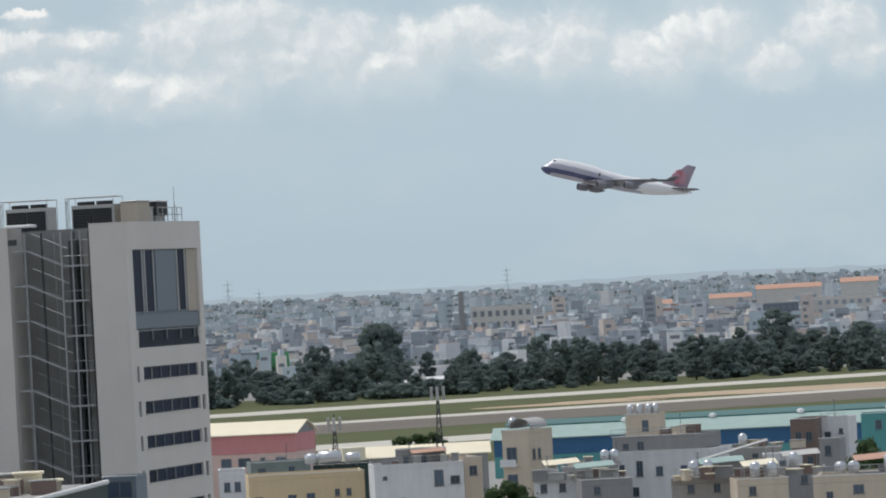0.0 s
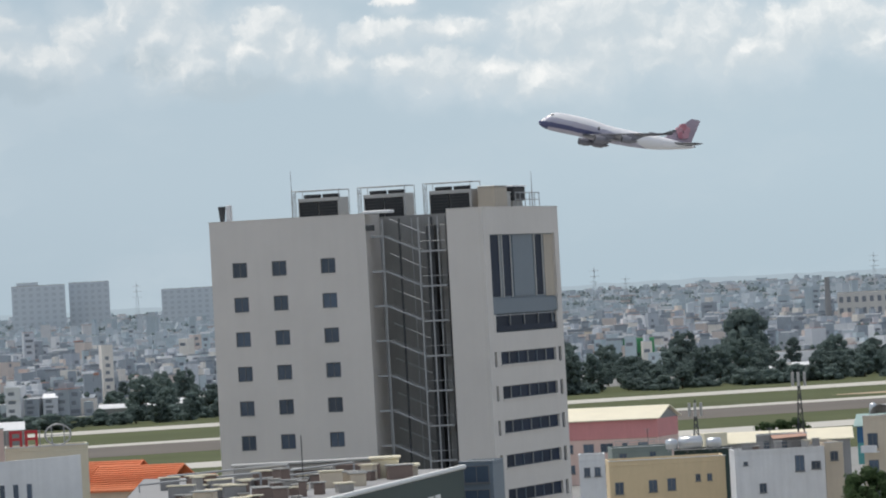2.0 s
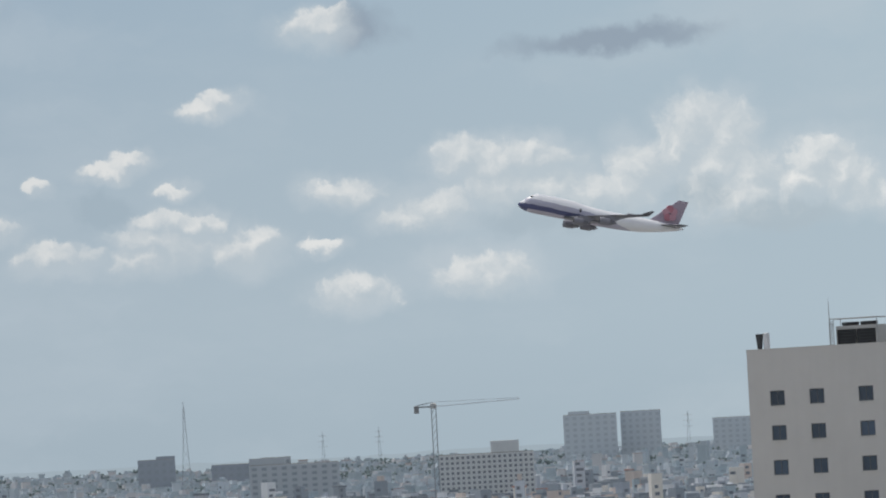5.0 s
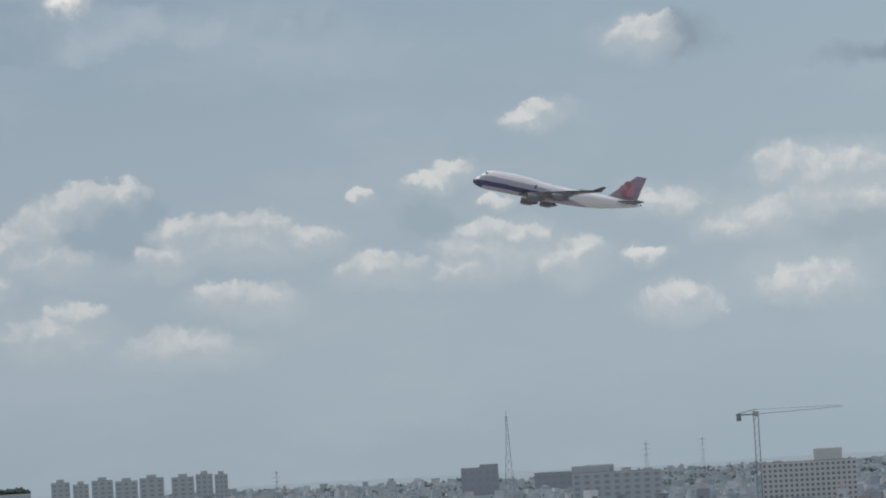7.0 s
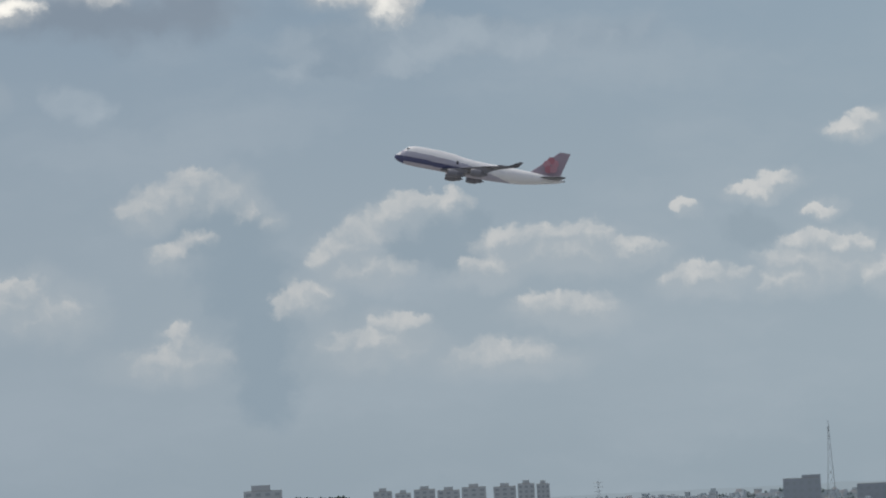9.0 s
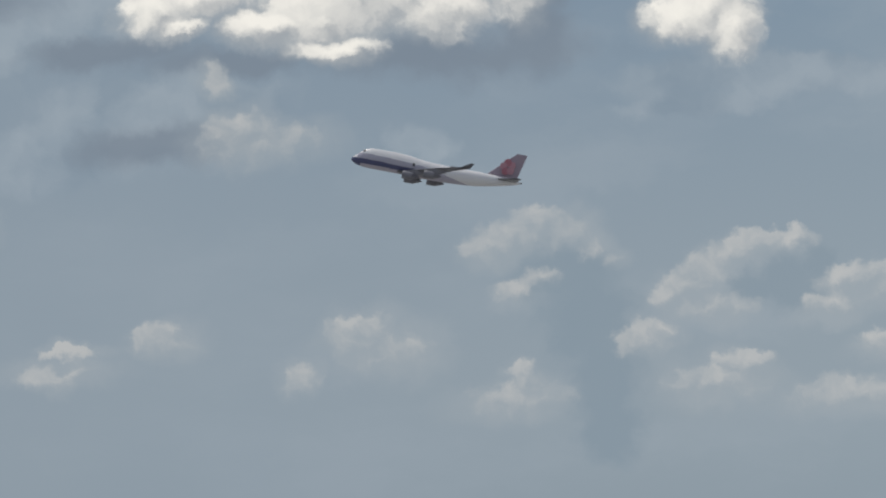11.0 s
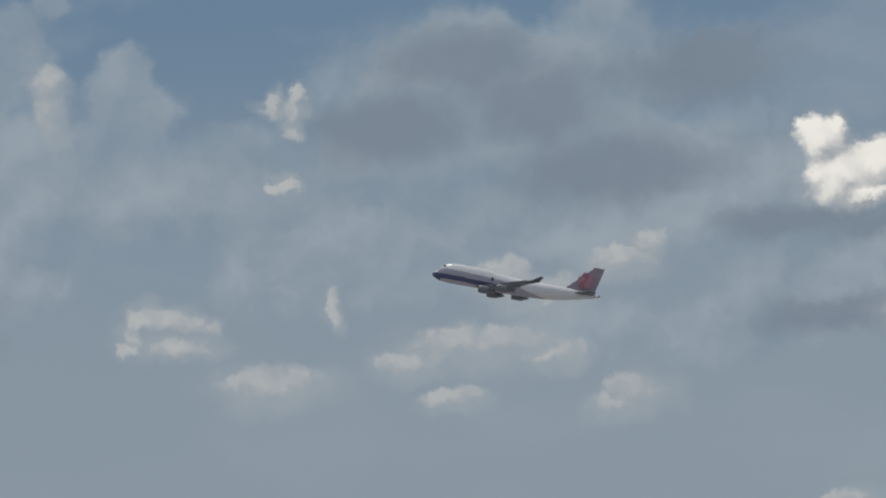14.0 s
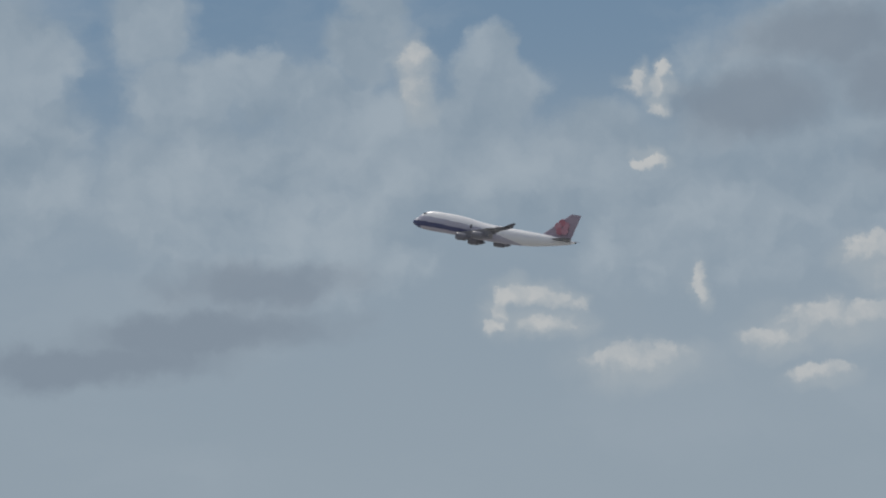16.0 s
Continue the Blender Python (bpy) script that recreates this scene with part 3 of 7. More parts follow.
class Shape:
    """Vertices and faces gathered from simple solids; becomes one mesh."""

    def __init__(self):
        self.v, self.f = [], []

    def add(self, verts, faces):
        o = len(self.v)
        self.v += [tuple(p) for p in verts]
        self.f += [tuple(i + o for i in q) for q in faces]
        return self

    def box(self, x0, x1, y0, y1, z0, z1, spin=0.0):
        vs = [(x, y, z) for z in (z0, z1) for x, y in ((x0, y0), (x1, y0), (x1, y1), (x0, y1))]
        if spin:
            c, s, mx, my = math.cos(spin), math.sin(spin), (x0 + x1) / 2, (y0 + y1) / 2
            vs = [(mx + (x - mx) * c - (y - my) * s, my + (x - mx) * s + (y - my) * c, z) for x, y, z in vs]
        return self.add(vs, [(3, 2, 1, 0), (4, 5, 6, 7), (0, 1, 5, 4), (1, 2, 6, 5), (2, 3, 7, 6), (3, 0, 4, 7)])

    def bevelbox(self, x0, x1, y0, y1, z0, z1, b=0.05):
        ring = lambda d: [(x0 + d, y0), (x1 - d, y0), (x1, y0 + d), (x1, y1 - d), (x1 - d, y1), (x0 + d, y1), (x0, y1 - d), (x0, y0 + d)]
        inner = [(x0 + b, y0 + b), (x1 - b, y0 + b), (x1 - b, y0 + b), (x1 - b, y1 - b), (x1 - b, y1 - b), (x0 + b, y1 - b), (x0 + b, y1 - b), (x0 + b, y0 + b)]
        vs = [(*p, z0) for p in ring(b)] + [(*p, z1 - b) for p in ring(b)] + [(*p, z1) for p in inner]
        fs = [tuple(range(7, -1, -1))]
        for i in range(8):
            j = (i + 1) % 8
            fs += [(i, j, 8 + j, 8 + i), (8 + i, 8 + j, 16 + j, 16 + i)]
        fs.append(tuple(range(16, 24)))
        return self.add(vs, fs)

    def rod(self, a, b, r, n=6, r2=None):
        a, b = Vector(a), Vector(b)
        d = (b - a).normalized()
        s = d.orthogonal().normalized()
        t = d.cross(s)
        r2 = r if r2 is None else r2
        vs = [p + (s * math.cos(k * math.tau / n) + t * math.sin(k * math.tau / n)) * q for p, q in ((a, r), (b, r2)) for k in range(n)]
        fs = [(k, (k + 1) % n, n + (k + 1) % n, n + k) for k in range(n)] + [tuple(range(n - 1, -1, -1)), tuple(range(n, 2 * n))]
        return self.add(vs, fs)

    def lathe(self, rows, centre=(0, 0, 0), axis="z", n=20):
        """rows of (along, radius) turned about an axis."""
        vs, fs = [], []
        for h, r in rows:
            for k in range(n):
                c, s = r * math.cos(k * math.tau / n), r * math.sin(k * math.tau / n)
                p = (c, s, h) if axis == "z" else ((h, c, s) if axis == "x" else (s, h, c))
                vs.append([centre[i] + p[i] for i in range(3)])
        for i in range(len(rows) - 1):
            fs += [(i * n + k, i * n + (k + 1) % n, (i + 1) * n + (k + 1) % n, (i + 1) * n + k) for k in range(n)]
        return self.add(vs, fs + [tuple(range(n - 1, -1, -1)), tuple(range((len(rows) - 1) * n, len(rows) * n))])

    def gable(self, x0, x1, y0, y1, z0, rise, over=0.3, thick=0.18):
        """A two-sided roof with its ridge along x."""
        ym = (y0 + y1) / 2
        for ya, sgn in ((y0 - over, 1), (y1 + over, -1)):
            vs = []
            for x in (x0 - over, x1 + over):
                vs += [(x, ya, z0), (x, ym, z0 + rise), (x, ym, z0 + rise + thick), (x, ya, z0 + thick)]
            self.add(vs, [(0, 1, 2, 3), (7, 6, 5, 4), (0, 4, 5, 1), (1, 5, 6, 2), (2, 6, 7, 3), (3, 7, 4, 0)])
        return self

    def mesh(self, name, mat, smooth=False):
        me = bpy.data.meshes.new(name)
        me.from_pydata(self.v, [], self.f)
        bm = bmesh.new()
        bm.from_mesh(me)
        bmesh.ops.recalc_face_normals(bm, faces=bm.faces)
        bm.to_mesh(me)
        bm.free()
        me.materials.append(mat)
        if smooth:
            me.shade_smooth()
        return me


def part(name, shape, mat, parent, label="", smooth=False):
    me = shape if isinstance(shape, bpy.types.Mesh) else shape.mesh(name, mat, smooth)
    ob = new(name, me)
    ob.parent = parent
    return tagged(ob, label)


def thing(name, at, rz, label, category, group="", kind=""):
    ob = new(name)
    ob.matrix_world = pose(at[0], at[1], at[2], 0, 0, rz)
    return tagged(ob, label, category, group, kind)


def spot(a, d, z=0.0):
    """The place d metres from the viewpoint, a degrees left of straight ahead."""
    return (-math.sin(radians(a)) * d, math.cos(radians(a)) * d, z)


EYE_Z = 38.0


def level(e, d):
    """The height seen at e degrees of elevation, d metres off."""
    return EYE_Z + d * math.tan(radians(e))


def pierced(x0, x1, z0, z1, holes, y0, y1):
    """A wall in the xz plane, y0 to y1 thick, with rectangular openings (xa, xb, za, zb) right through it."""
    sh = Shape()
    xs = sorted({x0, x1, *[h[0] for h in holes], *[h[1] for h in holes]})
    zs = sorted({z0, z1, *[h[2] for h in holes], *[h[3] for h in holes]})
    for za, zb in zip(zs, zs[1:]):
        run = None
        for xa, xb in zip(xs, xs[1:]):
            mx, mz = (xa + xb) / 2, (za + zb) / 2
            hole = any(h[0] < mx < h[1] and h[2] < mz < h[3] for h in holes)
            if hole:
                if run is not None:
                    sh.box(run, xa, y0, y1, za, zb)
                run = None
            elif run is None:
                run = xa
        if run is not None:
            sh.box(run, xs[-1], y0, y1, za, zb)
    return sh

# ---- ground ----


def rise(r):
    """The land lies flat as far as the airfield and climbs gently to the horizon."""
    return 0.0 if r < 2250 else 22.5 * ((r - 2250) / 2650) ** 1.3


def sheet(name, mat, rings, a0, a1, n, lift, label, category, spin=0.0):
    """A piece of ground between two distances, from azimuth a0 to a1."""
    sh = Shape()
    vs, fs = [], []
    for r in rings:
        for k in range(n + 1):
            a = a0 + (a1 - a0) * k / n
            x, y, _ = spot(a, r)
            vs.append((x, y, rise(r) + lift))
    for i in range(len(rings) - 1):
        fs += [(i * (n + 1) + k, i * (n + 1) + k + 1, (i + 1) * (n + 1) + k + 1, (i + 1) * (n + 1) + k) for k in range(n)]
    sh.add(vs, fs)
    return tagged(new(name, sh.mesh(name, mat)), label, category, kind="structure")


M_TOWNGROUND = surface("town_ground", (0.27, 0.27, 0.26), 0.9, vary=0.4, stain=0.4, scale=0.03)
sheet("ground", M_TOWNGROUND, [0.01, 300, 700, 1150, 1700, 2250] + [2250 + 265 * k for k in range(1, 11)], -180, 180, 180, 0.0,
      "grey-brown dusty town ground reaching to the hazy horizon", "ground")


def strip(name, mat, left, right, lift, label, category):
    """A straight band across the view: (near, far) distances at azimuth 12 and at azimuth -8."""
    sh = Shape()
    vs = []
    n = 40
    pl = [Vector(spot(12, d)) for d in left]
    pr = [Vector(spot(-8, d)) for d in right]
    for k in range(n + 1):
        for j in (0, 1):
            p = pl[j].lerp(pr[j], k / n)
            p.y += 1.2 * noise.noise((p.x * 0.02, j * 9.0, lift * 50))
            p.z = lift
            vs.append(p)
    sh.add(vs, [(2 * k, 2 * k + 1, 2 * k + 3, 2 * k + 2) for k in range(n)])
    ob = new(name, sh.mesh(name, mat))
    return tagged(ob, label, category, kind="structure")


strip("airfield_grass", M_GRASS, (1150, 1880), (1150, 1990), 0.05, "mown yellow-green grass of the airfield", "grass")
strip("runway", M_RUNWAY, (1578, 1625), (1836, 1890), 0.10, "long pale concrete runway across the airfield grass", "runway")
strip("taxiway", M_TARMAC, (1330, 1425), (1540, 1640), 0.10, "dark worn asphalt taxiway across the airfield", "taxiway")
strip("taxiway_edge", M_RUNWAY, (1425, 1450), (1640, 1672), 0.14, "pale concrete shoulder along the taxiway", "shoulder")
strip("perimeter_road", M_RUNWAY, (1195, 1235), (1385, 1440), 0.10, "pale concrete perimeter road beside the airfield", "road")

# bare building earth on the airfield
for a, d, w, dep, s in ((-4.6, 1640, 75, 34, 1), (-2.6, 1625, 40, 12, 2), (-1.3, 1600, 30, 9, 3)):
    sh = Shape()
    n = 36
    vs = [(0, 0, 0.6)] + [(w * math.cos(k * math.tau / n) * (1 + 0.25 * noise.noise((k * 0.6, s, 0))),
                          dep * math.sin(k * math.tau / n) * (1 + 0.25 * noise.noise((k * 0.6, s, 5))), 0.0) for k in range(n)]
    sh.add(vs, [(0, 1 + k, 1 + (k + 1) % n) for k in range(n)])
    ob = new("earth_patch", sh.mesh("earth_patch", M_EARTH))
    ob.matrix_world = pose(*spot(a, d, 0.16), 0, 0, a)
    tagged(ob, "bare sandy building earth spread on the airfield grass", "earth", kind="structure")

# ---- the tall white hotel ----
ROOF_Z = 45.8
STOREY = 3.47
hotel = thing("hotel", (-31.3, 529.0, 0.0), -14.6, "tall white hotel block with square windows and steel escape stairs", "building")
LX, RY = -28.9, 25.0                     # extent of the two street fronts
GX0, GX1, GD = -12.3, -3.8, 4.4          # the stair recess
win = []
holes = []
for k in range(12):
    z1 = ROOF_Z - 4.15 - k * STOREY
    for cx in (LX + 3.05, LX + 7.25, LX + 12.45):
        holes.append((cx - 0.78, cx + 0.78, z1 - 1.5, z1))
part("wall", pierced(LX, GX0, 0, ROOF_Z, holes, 0, 0.3), M_HOTEL, hotel, "white rendered front with small square windows")
pane = Shape().box(-0.7, 0.7, 0.16, 0.19, -1.42, -0.08).mesh("pane", M_GLASS)
frm = pierced(-0.78, 0.78, -1.5, 0, [(-0.7, 0.7, -1.42, -0.08)], 0.10, 0.2).box(-0.03, 0.03, 0.12, 0.16, -1.42, -0.08).mesh("frame", M_FRAME)
sill = Shape().box(-0.86, 0.86, -0.07, 0.1, -1.58, -1.5).mesh("sill", M_HOTEL)
for h in holes:
    w = part("window", frm, None, hotel)
    w.location = ((h[0] + h[1]) / 2, 0, h[3])
    part("pane", pane, None, w)
    part("sill", sill, None, w)
# back, side and inner walls, roof
part("wall", Shape().box(LX, LX + 0.3, 0.3, RY, 0, ROOF_Z), M_HOTEL, hotel)
part("wall", Shape().box(LX + 0.3, -0.3, RY - 0.3, RY, 0, ROOF_Z), M_HOTEL, hotel)
part("wall", Shape().box(GX0 - 0.3, GX0, 0.3, GD, 0, ROOF_Z), M_HOTEL, hotel)
part("wall", Shape().box(GX1, GX1 + 0.3, 0.3, GD, 0, ROOF_Z), M_HOTEL, hotel)
part("pier", Shape().bevelbox(GX1, -0.3, 0, 0.3, 0, ROOF_Z, 0.04), M_HOTEL, hotel, "plain white rendered corner pier")
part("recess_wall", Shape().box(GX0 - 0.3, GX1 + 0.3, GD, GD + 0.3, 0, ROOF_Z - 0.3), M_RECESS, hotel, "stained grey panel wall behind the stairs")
part("roof", Shape().box(LX + 0.3, GX0 - 0.3, 0.3, RY - 0.3, ROOF_Z - 1.1, ROOF_Z - 0.8).box(GX0 - 0.3, -0.3, GD + 0.3, RY - 0.3, ROOF_Z - 1.1, ROOF_Z - 0.8)
     .box(GX1 + 0.3, -0.3, 0.3, GD + 0.3, ROOF_Z - 1.1, ROOF_Z - 0.8), M_CONC, hotel, "flat concrete roof deck")
for k in range(1, 13):
    zf = ROOF_Z - 1.1 - k * STOREY
    part("floor_slab", Shape().box(LX + 0.35, GX0 - 0.4, 0.4, RY - 0.4, zf - 0.2, zf).box(GX0 - 0.4, -1.3, GD + 0.4, RY - 0.4, zf - 0.2, zf), M_CONC, hotel)
part("core", Shape().box(LX + 4, GX0 - 2, 5, RY - 3, 0, ROOF_Z - 1.2).box(GX0 - 2, -4, GD + 2, RY - 3, 0, ROOF_Z - 1.2), M_GREYWALL, hotel, "dim inner rooms")

# right-hand front: long ribbon windows and a tall glazed bay, in local y
rh = []
BAY = (1.9, 23.6)
rh.append((BAY[0], BAY[1], 33.3, 43.1))
bands = [31.4 - 3.42 * k for k in range(9)]
for zt in bands:
    rh += [(1.5, 2.3, zt - 1.45, zt + 0.05), (3.6, 22.0, zt - 1.3, zt), (22.9, 23.9, zt - 1.45, zt + 0.05)]
front = pierced(0, RY, 0, ROOF_Z, rh, -0.3, 0)
front.v = [(y, x, z) for x, y, z in front.v]
part("wall", front, M_HOTEL, hotel, "white rendered front with long ribbon windows")


def side(y0, y1, x0, x1, z0, z1):
    return Shape().box(x0, x1, y0, y1, z0, z1)


for zt in bands:
    for y0, y1, za, zb in ((1.5, 2.3, zt - 1.45, zt + 0.05), (22.9, 23.9, zt - 1.45, zt + 0.05)):
        w = part("window", side(y0, y1, -0.26, -0.2, za, zb), M_BAYGLASS, hotel, "narrow dark end window")
    w = part("ribbon_window", side(3.6, 22.0, -0.30, -0.24, zt - 1.3, zt - 1.22).box(-0.30, -0.14, 3.6, 22.0, zt - 0.08, zt), M_FRAME, hotel)
    for k in range(6):
        y0 = 3.6 + 18.4 * k / 6
        part("pane", side(y0 + 0.06, y0 + 18.4 / 6 - 0.06, -0.26, -0.22, zt - 1.22, zt - 0.08), M_BAYGLASS, w)
        if k:
            part("mullion", side(y0 - 0.06 - 0.12 * (k % 2), y0 + 0.06 + 0.12 * (k % 2), -0.27, -0.14, zt - 1.22, zt - 0.08), M_FRAME if k % 2 else M_PANEL, w)
    part("ledge", side(3.4, 22.2, 0.003, 0.12, zt - 1.42, zt - 1.3), M_HOTEL, hotel)
bay = part("bay", side(BAY[0], BAY[1], -0.45, -0.35, 33.3, 43.1), M_PANEL, hotel, "blue-grey clad bay with tall dark strips of glass")
for y0, y1 in ((2.2, 5.6), (6.5, 9.3), (17.3, 19.9)):
    part("pane", side(y0, y1, -0.34, -0.29, 36.9, 43.0), M_BAYGLASS, bay, "tall dark glass strip")
    for yy in (y0, y1):
        part("mullion", side(yy - 0.14, yy + 0.14, -0.34, -0.24, 36.8, 43.05), M_ACBOX, bay)
part("cladding", side(10.0, 16.6, -0.34, -0.25, 36.9, 43.0), M_PANEL, bay)
part("cladding", side(20.6, BAY[1], -0.34, -0.28, 36.7, 43.0), M_BEIGE, bay, "beige rendered end of the bay")
part("cladding", side(BAY[0], BAY[1], -0.34, -0.12, 35.2, 36.6), M_PANEL, bay)
part("pane", side(3.0, 22.5, -0.34, -0.30, 33.5, 35.1), M_BAYGLASS, bay)
for k in range(5):
    part("mullion", side(3.0 + 4.7 * k, 3.3 + 4.7 * k, -0.30, -0.2, 33.5, 35.1), M_FRAME, bay)
rail = part("balcony_rail", Shape().rod((-0.1, 2.0, 35.0), (-0.1, 23.5, 35.0), 0.05), M_STEEL, hotel, "thin pale balcony rail")
for k in range(2):
    part("rail_post", Shape().box(-0.2, 0.0, 2.0 + 21.0 * k, 2.5 + 21.0 * k, 33.3, 35.1), M_HOTEL, rail)
part("glass_screen", Shape().box(-0.12, -0.09, 2.6, 22.9, 33.4, 34.0), M_BAYGLASS, rail)

# escape stairs in the recess
stairs = part("escape_stairs", Shape().box(GX0 + 0.05, GX1 - 0.05, 3.6, 3.7, 0.2, 0.4), M_STEEL, hotel, "galvanised steel escape stairs behind slim posts")
for x, y, r, mt in ((-10.7, 0.5, 0.09, M_STEEL), (-11.6, 2.6, 0.06, M_STEEL), (-9.3, 1.6, 0.11, M_PIPE), (-8.4, 2.8, 0.05, M_STEEL), (-6.9, 0.4, 0.10, M_STEEL),
                    (-5.75, 0.4, 0.09, M_STEEL), (-4.95, 0.6, 0.07, M_STEEL), (-4.2, 1.2, 0.14, M_PIPE), (-6.3, 2.8, 0.13, M_PIPE)):
    part("post", Shape().rod((x, y, 0), (x, y, ROOF_Z - 0.6), r, 8), mt, stairs)
part("duct", Shape().bevelbox(-6.75, -5.9, 2.2, 3.4, 0, ROOF_Z - 1.4), M_PIPE, stairs, "dark vertical duct")
part("duct", Shape().bevelbox(-5.3, -4.4, 2.4, 3.6, 0, ROOF_Z - 1.4), M_RECESS, stairs)
flight = Shape()
for yy in (0.5, 1.7):
    flight.add([(-10.6, yy, 1.65), (-6.9, yy, 0.0), (-6.9, yy, 0.17), (-10.6, yy, 1.82), (-10.6, yy + 0.07, 1.65), (-6.9, yy + 0.07, 0.0), (-6.9, yy + 0.07, 0.17), (-10.6, yy + 0.07, 1.82)],
               [(0, 1, 2, 3), (7, 6, 5, 4), (0, 4, 5, 1), (1, 5, 6, 2), (2, 6, 7, 3), (3, 7, 4, 0)])
flight = flight.mesh("flight", M_STEEL)
tread = Shape()
for k in range(9):
    x, z = -10.5 + 3.7 * k / 9, 1.75 - 1.65 * k / 9
    tread.box(x, x + 0.3, 0.55, 1.7, z, z + 0.04)
tread = tread.mesh("treads", M_STEEL)
back = Shape().rod((-6.9, 2.4, 1.75), (-10.6, 2.4, 3.4), 0.08).mesh("back_flight", M_STEEL)
landing = Shape().box(-6.9, -4.2, 0.35, 0.5, -0.09, 0.09).box(-6.9, -4.2, 0.5, 2.0, -0.06, 0.0).mesh("landing", M_STEEL)
stub = Shape().box(-11.9, -10.6, 0.4, 0.55, 1.62, 1.8).box(-11.9, -10.6, 0.55, 2.4, 1.64, 1.7).mesh("landing", M_STEEL)
hand = Shape().rod((-6.9, 0.45, 1.0), (-4.2, 0.45, 1.0), 0.035).mesh("handrail", M_STEEL)
for k in range(12):
    zf = ROOF_Z - 4.0 - k * STOREY
    for nm, me in (("flight", flight), ("treads", tread), ("back_flight", back), ("landing", landing), ("landing", stub), ("handrail", hand)):
        o = part(nm, me, None, stairs)
        o.location.z = zf
part("canopy", Shape().bevelbox(GX0 - 0.2, GX0 + 2.6, -0.2, 1.6, ROOF_Z + 0.02, ROOF_Z + 0.32, 0.1), M_WHITE, hotel, "small white rounded canopy over the stair head")
part("floodlight", Shape().bevelbox(GX0 + 0.1, GX0 + 0.9, -0.25, 0.25, ROOF_Z - 1.7, ROOF_Z - 1.1, 0.06), M_PIPE, hotel, "small dark floodlight")
part("parapet_cap", Shape().box(LX - 0.05, GX0, -0.04, 0.34, ROOF_Z, ROOF_Z + 0.08).box(GX1, 0.04, -0.04, 0.34, ROOF_Z, ROOF_Z + 0.08)
     .box(-0.34, 0.04, 0.34, RY, ROOF_Z, ROOF_Z + 0.08), M_HOTEL, hotel)

# rooftop coolers, each a thing on the roof deck
hotel_m = hotel.matrix_world.copy()
DECK = ROOF_Z - 0.8


def cooler(at):
    c = new("cooling_unit")
    c.matrix_world = hotel_m @ Matrix.Translation(at) @ Matrix.Diagonal((0.86, 0.75, 1, 1))
    tagged(c, "large rooftop cooling unit with dark coil panels and guard rail", "cooling unit", "coolers on the hotel roof")
    part("casing", Shape().box(-2.55, 2.3, 0.35, 3.6, 0.35, 2.8).box(2.3, 2.55, 0, 3.6, 0.3, 2.8).box(-2.6, -2.5, 0, 3.6, 0.3, 2.8).box(-2.55, 2.3, 0, 0.35, 2.45, 2.8), M_ACBOX, c)
    for k in range(2):
        x = -2.45 + 2.4 * k
        p = part("coil_panel", Shape().box(x, x + 2.25, 0.08, 0.30, 0.45, 2.4), M_ACDARK, c, "dark slatted coil panel")
        for j in range(6):
            part("slat", Shape().box(x + 0.05, x + 2.2, 0.04, 0.08, 0.6 + j * 0.3, 0.65 + j * 0.3), M_PIPE, p)
    for k in range(2):
        part("fan", Shape().lathe([(2.8, 1.0), (3.15, 1.05), (3.17, 0.9), (2.95, 0.85), (2.95, 0.2), (3.1, 0.15)], (-1.2 + 2.3 * k, 1.4, 0), "z", 18), M_ACDARK, c, "round dark fan housing", True)
    part("plinth", Shape().box(-2.6, 2.6, 0, 3.6, 0, 0.3), M_CONC, c)
    g = part("guard_rail", Shape().rod((-3.2, -0.4, 3.55), (2.6, -0.4, 3.55), 0.045).rod((-3.2, -0.4, 3.0), (-2.7, -0.4, 3.0), 0.035).rod((-3.2, 3.8, 3.55), (2.6, 3.8, 3.55), 0.045)
             .rod((-3.2, -0.4, 3.55), (-3.2, 3.8, 3.55), 0.045).rod((2.6, -0.4, 3.55), (2.6, 3.8, 3.55), 0.045), M_STEEL, c, "pale pipe guard rail")
    for x, y in ((-3.2, -0.4), (-2.75, -0.4), (2.6, -0.4), (-3.2, 3.8), (2.6, 3.8)):
        part("rail_post", Shape().rod((x, y, 0), (x, y, 3.55), 0.045), M_STEEL, g)
    lad = part("ladder", Shape().rod((-3.25, 0.2, 0), (-3.25, 0.2, 3.4), 0.035).rod((-3.25, 0.7, 0), (-3.25, 0.7, 3.4), 0.035), M_STEEL, c)
    for j in range(9):
        part("rung", Shape().rod((-3.25, 0.2, 0.3 + j * 0.35), (-3.25, 0.7, 0.3 + j * 0.35), 0.025, 5), M_STEEL, lad)
    return c


for x in (-18.9, -11.9, -4.95):
    cooler((x, 5.2, DECK))


def roof_box(name, x0, x1, y0, y1, h, mat, label, category):
    o = new(name)
    o.matrix_world = hotel_m @ Matrix.Translation(((x0 + x1) / 2, (y0 + y1) / 2, DECK))
    tagged(o, label, category)
    w, d = (x1 - x0) / 2, (y1 - y0) / 2
    part("casing", Shape().bevelbox(-w, w, -d, d, 0.12, h, 0.08), mat, o)
    part("plinth", Shape().box(-w + 0.1, w - 0.1, -d + 0.1, d - 0.1, 0, 0.12), M_CONC, o)
    part("lid", Shape().bevelbox(-w - 0.06, w + 0.06, -d - 0.06, d + 0.06, h, h + 0.1, 0.04), M_ACBOX, o)
    return o


